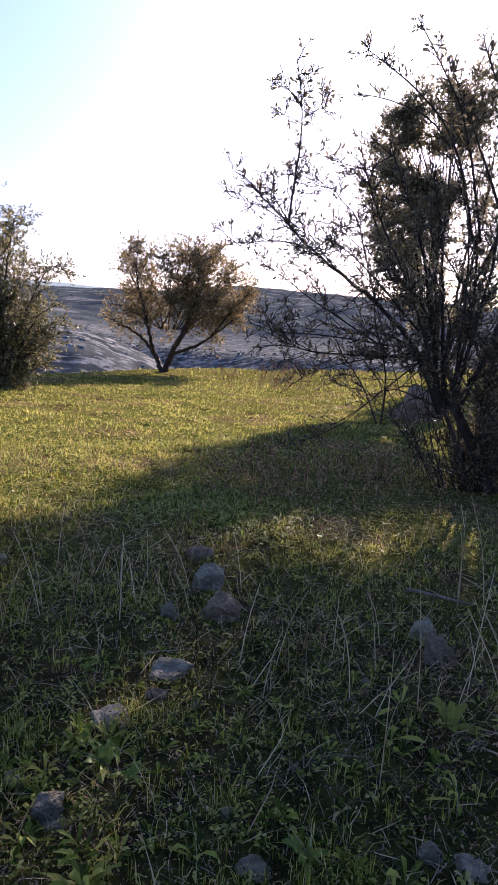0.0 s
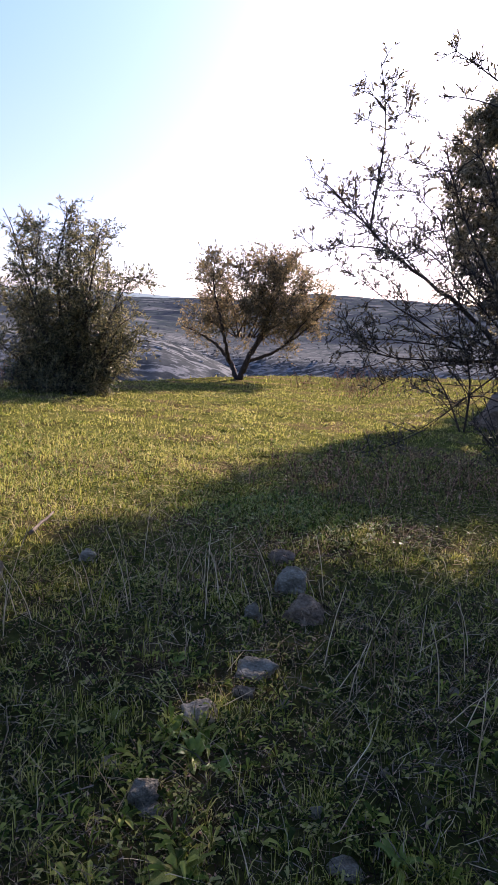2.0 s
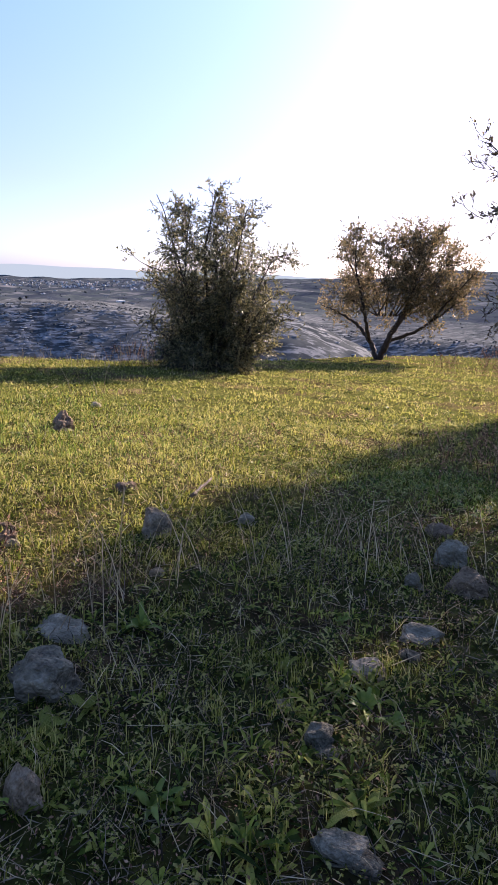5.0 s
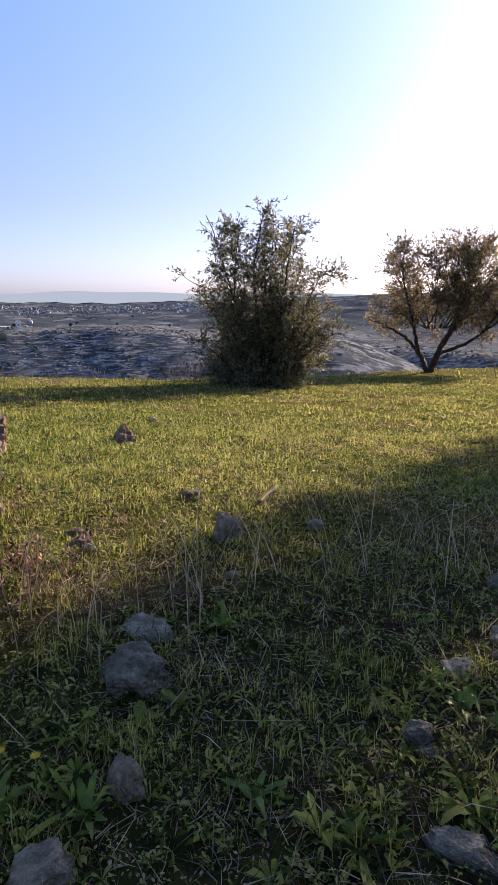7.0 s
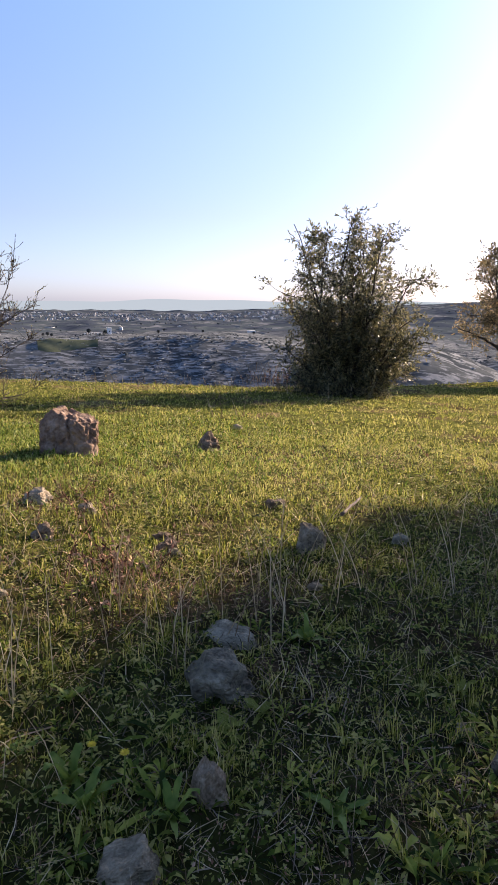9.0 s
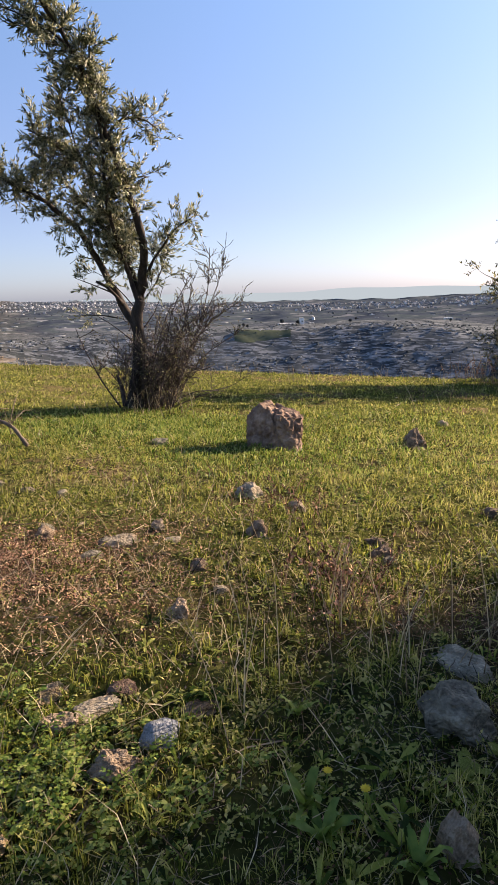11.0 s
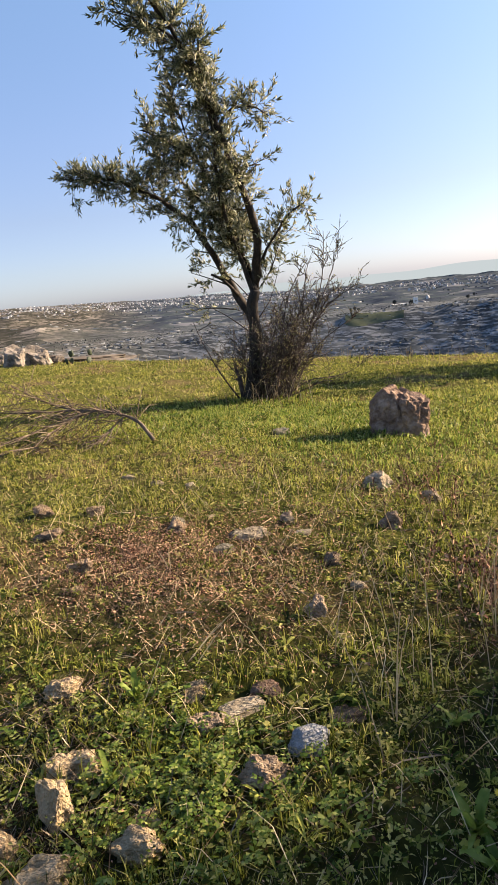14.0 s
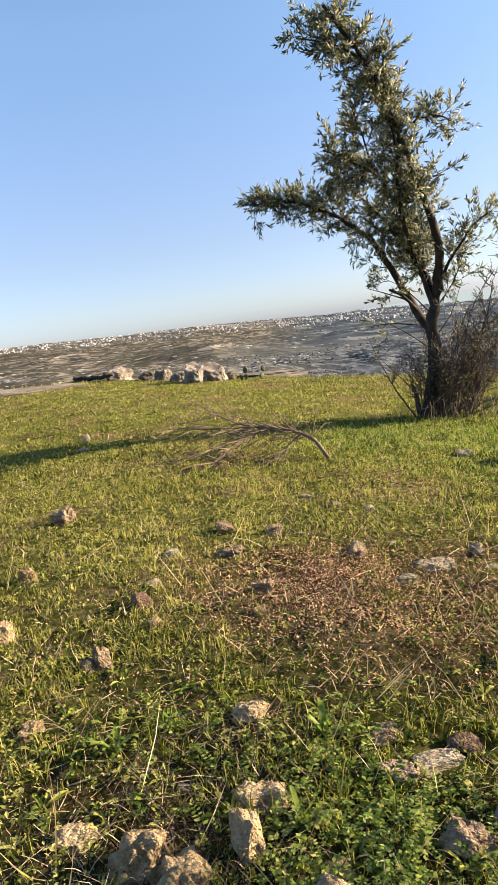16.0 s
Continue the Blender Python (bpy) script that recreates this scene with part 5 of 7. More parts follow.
def rosettes(pieces, rng, x, y, size, width, count=7):
    """Ground-hugging weeds: a ring of arched leaves from one crown."""
    n = len(x)
    a = (rng.uniform(0, 6.283, (n, 1)) + np.arange(count) * 6.283 / count + rng.normal(0, 0.3, (n, count))).ravel()
    l = (np.repeat(size, count) * rng.uniform(0.55, 1.2, n * count))[:, None]
    w = (np.repeat(width, count) * rng.uniform(0.7, 1.2, n * count))[:, None]
    base = np.repeat(np.stack([x, y, ground_z(x, y) + 0.004], 1), count, 0)
    rise = rng.uniform(0.15, 1.1, n * count)[:, None]
    out = np.stack([np.cos(a), np.sin(a), np.zeros(n * count)], 1)
    side = np.stack([-np.sin(a), np.cos(a), rng.normal(0, 0.25, n * count)], 1)
    up = np.array([0, 0, 1.0])
    m1, m2, tip = base + l * (0.34 * out + 0.32 * rise * up), base + l * (0.7 * out + 0.42 * rise * up), base + l * (out + 0.25 * rise * up)
    dip = up * w * 0.22
    pieces.many(np.stack([base, m1 - side * w * 0.34 + dip, m1 + side * w * 0.34 + dip, m2 - side * w * 0.5 + dip, m2 + side * w * 0.5 + dip, tip], 1), [(0, 2, 1), (1, 2, 4, 3), (3, 4, 5)])


def tufts(pieces, rng, x, y, height, width, each=7):
    """Grass in tufts: blades that fan out from one root and bow at the tip."""
    n = len(x)
    k = n * each
    a = rng.uniform(0, 6.283, k)
    out = np.stack([np.cos(a), np.sin(a), np.zeros(k)], 1)
    h = (np.repeat(height, each) * rng.uniform(0.35, 1.25, k))[:, None]
    w = (width * rng.uniform(0.6, 1.3, k))[:, None]
    fan = rng.uniform(0.05, 0.95, k)[:, None] ** 1.3
    bx, by = np.repeat(x, each) + out[:, 0] * h[:, 0] * 0.1, np.repeat(y, each) + out[:, 1] * h[:, 0] * 0.1
    base = np.stack([bx, by, ground_z(bx, by) - 0.003], 1)
    b = a + rng.normal(1.57, 0.5, k)
    side = np.stack([np.cos(b), np.sin(b), np.zeros(k)], 1)
    up = np.array([0, 0, 1.0])
    mid = base + h * (0.6 * up * (1 - 0.35 * fan) + 0.42 * fan * out)
    tip = base + h * (up * (1 - 0.75 * fan) + fan * out)
    pieces.many(np.stack([base - side * w / 2, base + side * w / 2, mid + side * w * 0.4, mid - side * w * 0.4, tip], 1), [(0, 1, 2, 3), (3, 2, 4)])


def sprigs(pieces, rng, x, y, height, size, each=8):
    """Small upright weeds: leaves set round a short stem, the lowest the largest."""
    n = len(x)
    k = n * each
    u = np.tile(np.linspace(0.1, 1.0, each), n)
    a = np.tile(np.arange(each) * 2.4, n) + np.repeat(rng.uniform(0, 6.283, n), each)
    lean = np.repeat(rng.normal(0, 0.35, (n, 2)), each, 0)
    h = np.repeat(height * rng.uniform(0.4, 1.4, n), each)
    px, py = np.repeat(x, each) + lean[:, 0] * h * u, np.repeat(y, each) + lean[:, 1] * h * u
    at = np.stack([px, py, np.repeat(ground_z(x, y), each) + 0.003 + h * u], 1)
    way = unit(np.stack([np.cos(a), np.sin(a), rng.uniform(-0.2, 0.8, k)], 1))
    side = unit(np.cross(way, np.array([0, 0, 1.0]) + rng.normal(0, 0.25, (k, 3))))
    s = (np.repeat(size * rng.uniform(0.6, 1.4, n), each) * (1.15 - 0.55 * u))[:, None]
    mid = at + way * s * 0.55
    lift = np.cross(side, way) * s * 0.12
    pieces.many(np.stack([at, mid + side * s * 0.28 + lift, at + way * s, mid - side * s * 0.28 + lift], 1), [(0, 1, 2), (0, 2, 3)])


def blades(pieces, rng, x, y, height, width):
    """Single short blades and leaf tips that close the turf, each leaning its own way."""
    n = len(x)
    a, b = rng.uniform(0, 6.283, n), rng.uniform(0, 6.283, n)
    h = (height * rng.uniform(0.3, 1.3, n))[:, None]
    w = (width * rng.uniform(0.5, 1.3, n))[:, None]
    base = np.stack([x, y, ground_z(x, y) - 0.002], 1)
    side = np.stack([np.cos(b), np.sin(b), rng.normal(0, 0.2, n)], 1)
    lean = np.stack([np.cos(a), np.sin(a), np.zeros(n)], 1) * rng.uniform(0.0, 1.1, (n, 1))
    up = np.array([0, 0, 1.0])
    mid = base + h * (0.55 * up + 0.35 * lean)
    pieces.many(np.stack([base, mid + side * w / 2, base + h * (up * rng.uniform(0.6, 1.0, (n, 1)) + lean), mid - side * w / 2], 1), [(0, 1, 2, 3)])


def spikes(pieces, rng, x, y, height, width):
    """Grass tips seen from afar: one slim triangle each."""
    n = len(x)
    a, b = rng.uniform(0, 6.283, n), rng.uniform(0, 6.283, n)
    h = (height * rng.uniform(0.3, 1.3, n))[:, None]
    w = (width * rng.uniform(0.5, 1.3, n))[:, None]
    base = np.stack([x, y, ground_z(x, y) - 0.004], 1)
    side = np.stack([np.cos(b), np.sin(b), np.zeros(n)], 1)
    tip = base + h * (np.array([0, 0, 1.0]) + np.stack([np.cos(a), np.sin(a), np.zeros(n)], 1) * rng.uniform(0, 1.0, (n, 1)))
    pieces.many(np.stack([base - side * w / 2, base + side * w / 2, tip], 1), [(0, 1, 2)])


def leafy_weeds(pieces, rng, x, y, size, width, count=8):
    """Upright leafy weeds: arched pointed leaves that rise from one crown, each creased along the middle."""
    n = len(x)
    k = n * count
    a = (rng.uniform(0, 6.283, (n, 1)) + np.arange(count) * 2.4 + rng.normal(0, 0.3, (n, count))).ravel()
    l = (np.repeat(size, count) * rng.uniform(0.45, 1.2, k))[:, None]
    w = (np.repeat(width, count) * rng.uniform(0.7, 1.2, k))[:, None]
    base = np.repeat(np.stack([x, y, ground_z(x, y) + 0.002], 1), count, 0)
    rise = rng.uniform(0.25, 2.0, k)[:, None]
    out = np.stack([np.cos(a), np.sin(a), np.zeros(k)], 1)
    side = np.stack([-np.sin(a), np.cos(a), rng.normal(0, 0.3, k)], 1)
    up = np.array([0, 0, 1.0])
    out = out / (0.6 + 0.5 * rise)
    at = [base + l * (u * out + rise * (0.75 * u - 0.5 * u * u) * up) for u in (0.4, 0.72, 1.0)]
    lift = up * w * 0.25
    pieces.many(np.stack([base, at[0] - side * w * 0.36 + lift, at[0], at[0] + side * w * 0.36 + lift, at[1] - side * w * 0.5 + lift, at[1], at[1] + side * w * 0.5 + lift, at[2]], 1),
                [(0, 2, 1), (0, 3, 2), (1, 2, 5, 4), (2, 3, 6, 5), (4, 5, 7), (5, 6, 7)])


def build_meadow():
    rng = np.random.default_rng(21)
    grass, weed, straw, litter, rosette, thatch, leafy = Pieces(), Pieces(), Pieces(), Pieces(), Pieces(), Pieces(), Pieces()
    #   count   from  to   height width
    for count, r0, r1, h, w, power in ((9000, 0.5, 2.6, 0.058, 0.0022, 1.35), (13000, 2.2, 6.5, 0.045, 0.0036, 1.5), (9000, 5.5, 20, 0.042, 0.009, 1.5), (1500, 16, 36, 0.1, 0.02, 1.6)):
        x, y = scatter(rng, count, r0, r1, power=power)
        thick = np.clip(0.5 + 0.95 * waves(x, y, 0.5 if r1 < 7 else 1.1, 5.0, 2), 0.03, 1)
        ok = (rng.uniform(0, 1, count) < (1.1 - 1.15 * dryness(x, y)) * (0.2 + 0.9 * thick)) & open_ground(x, y)
        x, y, thick = x[ok], y[ok], thick[ok]
        tufts(grass, rng, x, y, h * (0.4 + 0.8 * thick), w)
    for count, r0, r1, s, h, power in ((7500, 0.5, 2.6, 0.012, 0.032, 1.35), (11000, 2.2, 6.5, 0.014, 0.032, 1.5), (4500, 5.5, 20, 0.022, 0.04, 1.5)):
        x, y = scatter(rng, count, r0, r1, power=power)
        thick = np.clip(0.42 + 1.0 * waves(x, y, 0.45 if r1 < 7 else 0.9, 3.0, 2), 0.03, 1)
        ok = (rng.uniform(0, 1, count) < (1.0 - 0.8 * dryness(x, y)) * (0.05 + 1.1 * thick)) & open_ground(x, y)
        x, y, thick = x[ok], y[ok], thick[ok]
        sprigs(weed, rng, x, y, h * (0.4 + 0.9 * thick), s * (0.6 + 0.7 * thick))
    for count, r0, r1, s, h, power in ((34000, 0.5, 2.6, 0.0095, 0.02, 1.35), (52000, 2.2, 6.5, 0.0125, 0.024, 1.5), (22000, 5.8, 18.0, 0.024, 0.034, 1.6)):
        x, y = scatter(rng, count, r0, r1, power=power)
        x, y = keep(rng, x, y, (1.0 - 0.6 * dryness(x, y)) * np.clip(0.5 + 0.8 * waves(x, y, 0.4 if r1 < 7 else 1.5, 6.0, 2), 0.05, 1))
        small_leaves(weed, rng, x, y, s, h)
    # slim blades in loose tufts over the open meadow
    for count, each, r0, r1, h, w, power in ((17000, 6, 2.2, 6.5, 0.046, 0.0036, 1.55), (24000, 5, 5.6, 17, 0.05, 0.0085, 1.6)):
        x, y = scatter(rng, count, r0, r1, power=power)
        thick = np.clip(0.5 + 0.7 * waves(x, y, 0.9 if r1 < 7 else 1.6, 15.0, 3), 0.05, 1)
        ok = (rng.uniform(0, 1, count) < (1.15 - 1.0 * dryness(x, y)) * (0.25 + 0.85 * thick)) & open_ground(x, y)
        x, y, tall = np.repeat(x[ok], each), np.repeat(y[ok], each), np.repeat(h * (0.5 + 0.7 * thick[ok]), each)
        x, y = x + rng.normal(0, 0.014, len(x)), y + rng.normal(0, 0.014, len(x))
        half = rng.uniform(0, 1, len(x)) < 0.6
        spikes(grass, rng, x[half], y[half], tall[half], w)
        spikes(weed, rng, x[~half], y[~half], tall[~half], w)
    # broad upright leaves, in drifts
    for count, r0, r1, l, w, power in ((1700, 0.55, 2.6, 0.036, 0.0085, 1.4), (1500, 2.4, 6.5, 0.042, 0.011, 1.6), (900, 6.0, 15.0, 0.07, 0.022, 1.7)):
        x, y = scatter(rng, count, r0, r1, power=power)
        drift = np.clip(0.35 + 1.1 * waves(x, y, 0.8 if r1 < 7 else 2.5, 14.0, 2), 0.02, 1)
        ok = (rng.uniform(0, 1, count) < (1.05 - 0.9 * dryness(x, y)) * drift) & open_ground(x, y)
        n = int(ok.sum())
        leafy_weeds(leafy, rng, x[ok], y[ok], l * rng.uniform(0.5, 1.5, n), w * rng.uniform(0.6, 1.3, n))
    for px, py, size, count, l in ((-0.45, 1.3, 0.14, 26, 0.062), (-0.3, 1.62, 0.16, 22, 0.05), (-0.55, 1.02, 0.14, 16, 0.06), (-0.25, 1.0, 0.12, 10, 0.075), (0.05, 1.45, 0.2, 16, 0.05), (-0.6, 0.75, 0.12, 10, 0.08), (-1.15, 0.62, 0.14, 12, 0.08), (-0.95, 1.0, 0.2, 14, 0.06), (-1.5, 0.75, 0.16, 16, 0.06), (-2.1, 0.3, 0.14, 16, 0.055), (-2.3, -0.1, 0.2, 18, 0.065), (0.55, 1.5, 0.12, 8, 0.09), (-1.1, 1.5, 0.08, 5, 0.07), (0.15, 1.05, 0.1, 8, 0.07)):
        x, y = keep(rng, rng.normal(px, size, count), rng.normal(py, size, count), np.ones(count))
        leafy_weeds(leafy, rng, x, y, l * rng.uniform(0.4, 1.1, len(x)), l * 0.17 * rng.uniform(0.7, 1.3, len(x)), 10)
    for count, r0, r1, l, w, stand, power in ((24000, 0.5, 2.6, 0.085, 0.0009, 0.5, 1.35), (26000, 2.2, 6.5, 0.08, 0.0012, 0.5, 1.5), (13000, 5.5, 22, 0.09, 0.0034, 0.6, 1.5), (4200, 0.7, 4.0, 0.2, 0.0011, 0.7, 1.5)):
        x, y = scatter(rng, count, r0, r1, power=power)
        x, y = keep(rng, x, y, 0.3 + 0.15 * dryness(x, y))
        straws(straw, rng, x, y, l, w, stand)
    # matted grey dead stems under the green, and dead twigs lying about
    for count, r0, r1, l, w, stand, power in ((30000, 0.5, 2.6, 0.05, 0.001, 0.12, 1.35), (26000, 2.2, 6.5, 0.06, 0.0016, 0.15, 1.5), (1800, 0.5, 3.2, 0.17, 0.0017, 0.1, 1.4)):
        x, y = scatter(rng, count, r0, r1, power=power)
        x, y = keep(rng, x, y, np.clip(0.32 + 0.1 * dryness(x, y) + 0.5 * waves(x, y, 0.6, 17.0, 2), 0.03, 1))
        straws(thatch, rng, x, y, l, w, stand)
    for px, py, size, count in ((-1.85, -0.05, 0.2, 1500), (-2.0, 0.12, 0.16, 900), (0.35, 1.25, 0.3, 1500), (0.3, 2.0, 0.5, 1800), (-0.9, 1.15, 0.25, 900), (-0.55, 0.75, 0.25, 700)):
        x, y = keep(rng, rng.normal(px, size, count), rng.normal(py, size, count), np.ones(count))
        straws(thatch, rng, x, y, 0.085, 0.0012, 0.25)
    for count, r0, r1, s, power in ((30000, 0.5, 2.6, 0.0095, 1.35), (46000, 2.2, 7.0, 0.013, 1.5)):
        x, y = scatter(rng, count, r0, r1, power=power)
        x, y = keep(rng, x, y, 0.2 + 1.0 * dryness(x, y))
        small_leaves(litter, rng, x, y, s, 0.014)
    for px, py, size, count in ((-3.0, 0.75, 0.26, 14000), (-2.5, 0.85, 0.25, 4000), (-2.95, 1.3, 0.28, 3500), (0.9, 5.4, 0.9, 7000), (-0.4, 2.9, 0.3, 2500), (-1.7, 1.5, 0.2, 1200)):
        x, y = rng.normal(px, size, count), rng.normal(py, size, count)
        x, y = keep(rng, x, y, np.ones(count))
        small_leaves(litter, rng, x, y, 0.0095 if size < 0.5 else 0.013, 0.016)
    for count, r0, r1, l, w, power in ((1500, 0.6, 2.6, 0.03, 0.009, 1.4), (2600, 2.4, 7.0, 0.038, 0.01, 1.6), (1000, 6.0, 16.0, 0.06, 0.018, 1.7)):
        x, y = scatter(rng, count, r0, r1, power=power)
        x, y = keep(rng, x, y, 1.0 - 0.75 * dryness(x, y))
        rosettes(rosette, rng, x, y, l * rng.uniform(0.5, 1.5, len(x)), w * rng.uniform(0.6, 1.3, len(x)))
    for count, r0, r1, h, w, power in ((36000, 0.5, 2.7, 0.036, 0.0032, 1.4), (84000, 2.3, 6.5, 0.036, 0.0062, 1.6), (170000, 5.8, 20, 0.032, 0.016, 1.6), (26000, 17, 36, 0.08, 0.035, 1.7)):
        x, y = scatter(rng, count, r0, r1, power=power)
        patch = np.clip(0.5 + 0.55 * waves(x, y, 0.6 if r1 < 7 else 1.7, 12.0, 3), 0, 1)
        ok = (rng.uniform(0, 1, count) < (1.1 - 0.85 * dryness(x, y)) * ((0.05 + 1.1 * patch) if r1 < 7 else (0.35 + 0.75 * patch))) & open_ground(x, y)
        x, y, patch = x[ok], y[ok], patch[ok]
        pick = rng.uniform(0, 1, len(x)) < 0.35 + 0.3 * patch
        tall = h * (0.45 + 0.8 * patch)
        tip = blades if r1 < 7 else spikes
        tip(grass, rng, x[pick], y[pick], tall[pick], w * 0.8)
        tip(weed, rng, x[~pick], y[~pick], tall[~pick] * 0.8, w)
    # the rest of the hilltop, all the way round
    for count, r0, r1, h, w, power in ((20000, 0.6, 5.0, 0.04, 0.013, 1.5), (22000, 4.5, 16.0, 0.055, 0.035, 1.7)):
        x, y = scatter(rng, count, r0, r1, 100, 328, power)
        x, y = keep(rng, x, y, 1.1 - 0.85 * dryness(x, y))
        half = len(x) // 2
        spikes(grass, rng, x[:half], y[:half], np.full(half, h), w * 0.7)
        small_leaves(weed, rng, x[half:], y[half:], w * 1.3, h)
    lush = Pieces()
    for px, py, size, count in ((-5.5, 3.2, 0.6, 5000), (-5.9, 2.5, 0.5, 2500), (-4.9, 3.6, 0.5, 2500), (-3.7, 2.9, 0.5, 2500), (-2.9, 4.2, 0.8, 2500), (-0.3, 3.9, 0.35, 1200), (-4.2, 5.2, 0.9, 2500)):
        x, y = rng.normal(px, size, count), rng.normal(py, size, count)
        x, y = keep(rng, x, y, np.ones(count))
        blades(lush, rng, x, y, np.full(len(x), 0.055), 0.009)
    tagged(new("lush_grass", lush.mesh("lush_grass", LUSH, False)), "patches of fresh bright green grass", "grass", kind="stuff")
    tagged(new("meadow_grass", grass.mesh("meadow_grass", GRASS, False)), "short green winter grass over the hilltop", "grass", kind="stuff")
    tagged(new("low_weeds", weed.mesh("low_weeds", WEED, False)), "low clover and small-leaved weeds among grass", "weeds", kind="stuff")
    tagged(new("broadleaf_weeds", rosette.mesh("broadleaf_weeds", WEED, False)), "small broad-leaved rosettes pressed to the ground", "weeds", kind="stuff")
    tagged(new("leafy_weeds", leafy.mesh("leafy_weeds", LEAFY, False)), "knots of upright pointed green weed leaves", "weeds", kind="stuff")
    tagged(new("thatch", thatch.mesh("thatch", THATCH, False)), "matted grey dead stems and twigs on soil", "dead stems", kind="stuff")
    tagged(new("dry_straw", straw.mesh("dry_straw", STRAW, False)), "pale dry grass stalks, standing and fallen", "straw", kind="stuff")
    tagged(new("leaf_litter", litter.mesh("leaf_litter", LITTER, False)), "brown dead leaf crumbs on reddish soil", "litter", kind="stuff")


build_meadow()


# ---- boulders ----
def boulder(name, label, x, y, width, depth, height, turn, kind, seed, blocks=1, sink=0.12, boxy=2.6):
    """A large rock; where it is split it has two blocks."""
    root = tagged(new(name), label, "rock")
    root.matrix_world = pose(x, y, float(ground_z(np.array([x]), np.array([y]))[0]) - sink * height, 0, 0, turn)
    for b in range(blocks):
        ob = child("block", rock_mesh("block", seed + b * 7, STONE[kind], 0.13 if boxy < 4 else 0.12, 0.2, 5 if boxy < 4 else 6, boxy), root)
        share = 1.0 if blocks == 1 else (0.66, 0.5)[b]
        shift = 0.0 if blocks == 1 else (-0.19, 0.26)[b]
        ob.matrix_basis = pose(shift * width, (0.0, -0.05)[b] * depth, 0, 0, (3, -4)[b], (0, 70)[b]) @ Matrix.Diagonal((width * share * 1.15, depth * (1.1, 0.85)[b], height * (1 + sink) * (1, 0.9)[b], 1))
    return root


boulder("boulder", "knee-high cracked reddish-brown boulder in the grass", -4.0, 3.4, 0.38, 0.32, 0.36, 40, "r", 302, boxy=5.0)
boulder("boulder", "brown limestone boulder under the spiny shrub", 2.75, 10.0, 0.72, 0.6, 0.55, -10, "b", 311, boxy=3.6)
boulder("boulder", "grey split limestone boulder at the meadow's edge", -16.7, 4.0, 1.1, 0.9, 0.55, 75, "d", 321, 2)
boulder("boulder", "flat grey limestone boulder at the meadow's edge", -21.4, 2.55, 0.9, 0.8, 0.45, 80, "d", 331)
boulder("boulder", "low pale limestone rock at the meadow's edge", -19.85, 3.2, 0.7, 0.6, 0.26, 60, "d", 335)
boulder("boulder", "low pale limestone rock at the meadow's edge", -19.1, 3.45, 0.5, 0.5, 0.3, 20, "d", 337)
boulder("boulder", "small reddish rock beside the pale boulder", -17.9, 3.65, 0.5, 0.4, 0.26, 70, "d", 339)
boulder("boulder", "small pinkish rock beside the pale boulder", -16.8, 4.75, 0.4, 0.4, 0.22, 70, "d", 341)
boulder("rock_slab", "bare pale limestone slab flush with the meadow", -20.4, -0.1, 3.2, 1.6, 0.12, 80, "d", 343, sink=0.5)
boulder("rock_slab", "bare pale limestone slab flush with the meadow", -17.0, 5.4, 3.0, 1.2, 0.12, 70, "d", 345, sink=0.5)


# ---- dead wood ----
def dead_branch(name, label, lines, mat, twigs=0, seed=1, category="branch"):
    rng = np.random.default_rng(seed)
    origin = np.array(lines[0][0][0], float)
    root = tagged(new(name), label, category)
    root.location = origin
    for pts, r0, r1 in lines:
        wood = Pieces()
        line = smooth_line(np.array(pts, float) - origin, 0.05, r0 * 0.25, rng)
        tube(wood, line, r0, r1, 7, rng)
        bough = child("bough" if len(lines) > 1 else "stick", wood.mesh("bough", mat), root)
        for _ in range(int(twigs * len(line))):
            k = rng.integers(1, len(line) - 1)
            way = unit(unit(line[k + 1] - line[k]) + unit(rng.normal(0, 1, 3)) * 0.9)
            reach = rng.uniform(0.12, 0.55)
            end = line[k] + way * reach
            floor_z = float(ground_z(np.array([end[0] + origin[0]]), np.array([end[1] + origin[1]]))[0]) - origin[2] + 0.01
            end[2] = max(floor_z, end[2] - 0.25 * reach)
            spray = Pieces()
            tube(spray, [line[k], (line[k] + end) / 2 + rng.normal(0, 0.03, 3), end], r1 * 0.7 + 0.0016, 0.0022, 4)
            child("twig", spray.mesh("twig", mat), bough)
    return root


dead_branch("fallen_branch", "bleached fallen branch with bare twigs on grass", [
    ([(-5.12, 1.86, -0.08), (-5.35, 1.83, 0.08), (-5.6, 1.72, 0.13), (-5.95, 1.55, 0.14), (-6.2, 1.4, 0.2), (-6.5, 1.2, 0.38)], 0.016, 0.004),
    ([(-5.9, 1.58, 0.14), (-6.0, 1.3, 0.16), (-6.1, 1.05, 0.2), (-6.2, 0.85, 0.22)], 0.01, 0.003),
    ([(-5.85, 1.6, 0.13), (-5.72, 1.3, 0.06), (-5.55, 1.1, 0.02), (-5.4, 0.98, -0.03)], 0.009, 0.003),
    ([(-5.75, 1.66, 0.13), (-5.8, 1.25, 0.08), (-5.8, 0.9, 0.0), (-5.82, 0.65, -0.02)], 0.008, 0.002),
    ([(-5.45, 1.8, 0.1), (-5.4, 1.6, 0.0), (-5.3, 1.5, -0.06)], 0.008, 0.003)], DEAD_WOOD, 2.2, 31)
dead_branch("broken_stick", "short pale broken stick lying on grass", [([(-1.5, 2.87, -0.15), (-1.51, 3.0, -0.155), (-1.51, 3.18, -0.145)], 0.010, 0.007)], DEAD_WOOD, 0, 33, "stick")
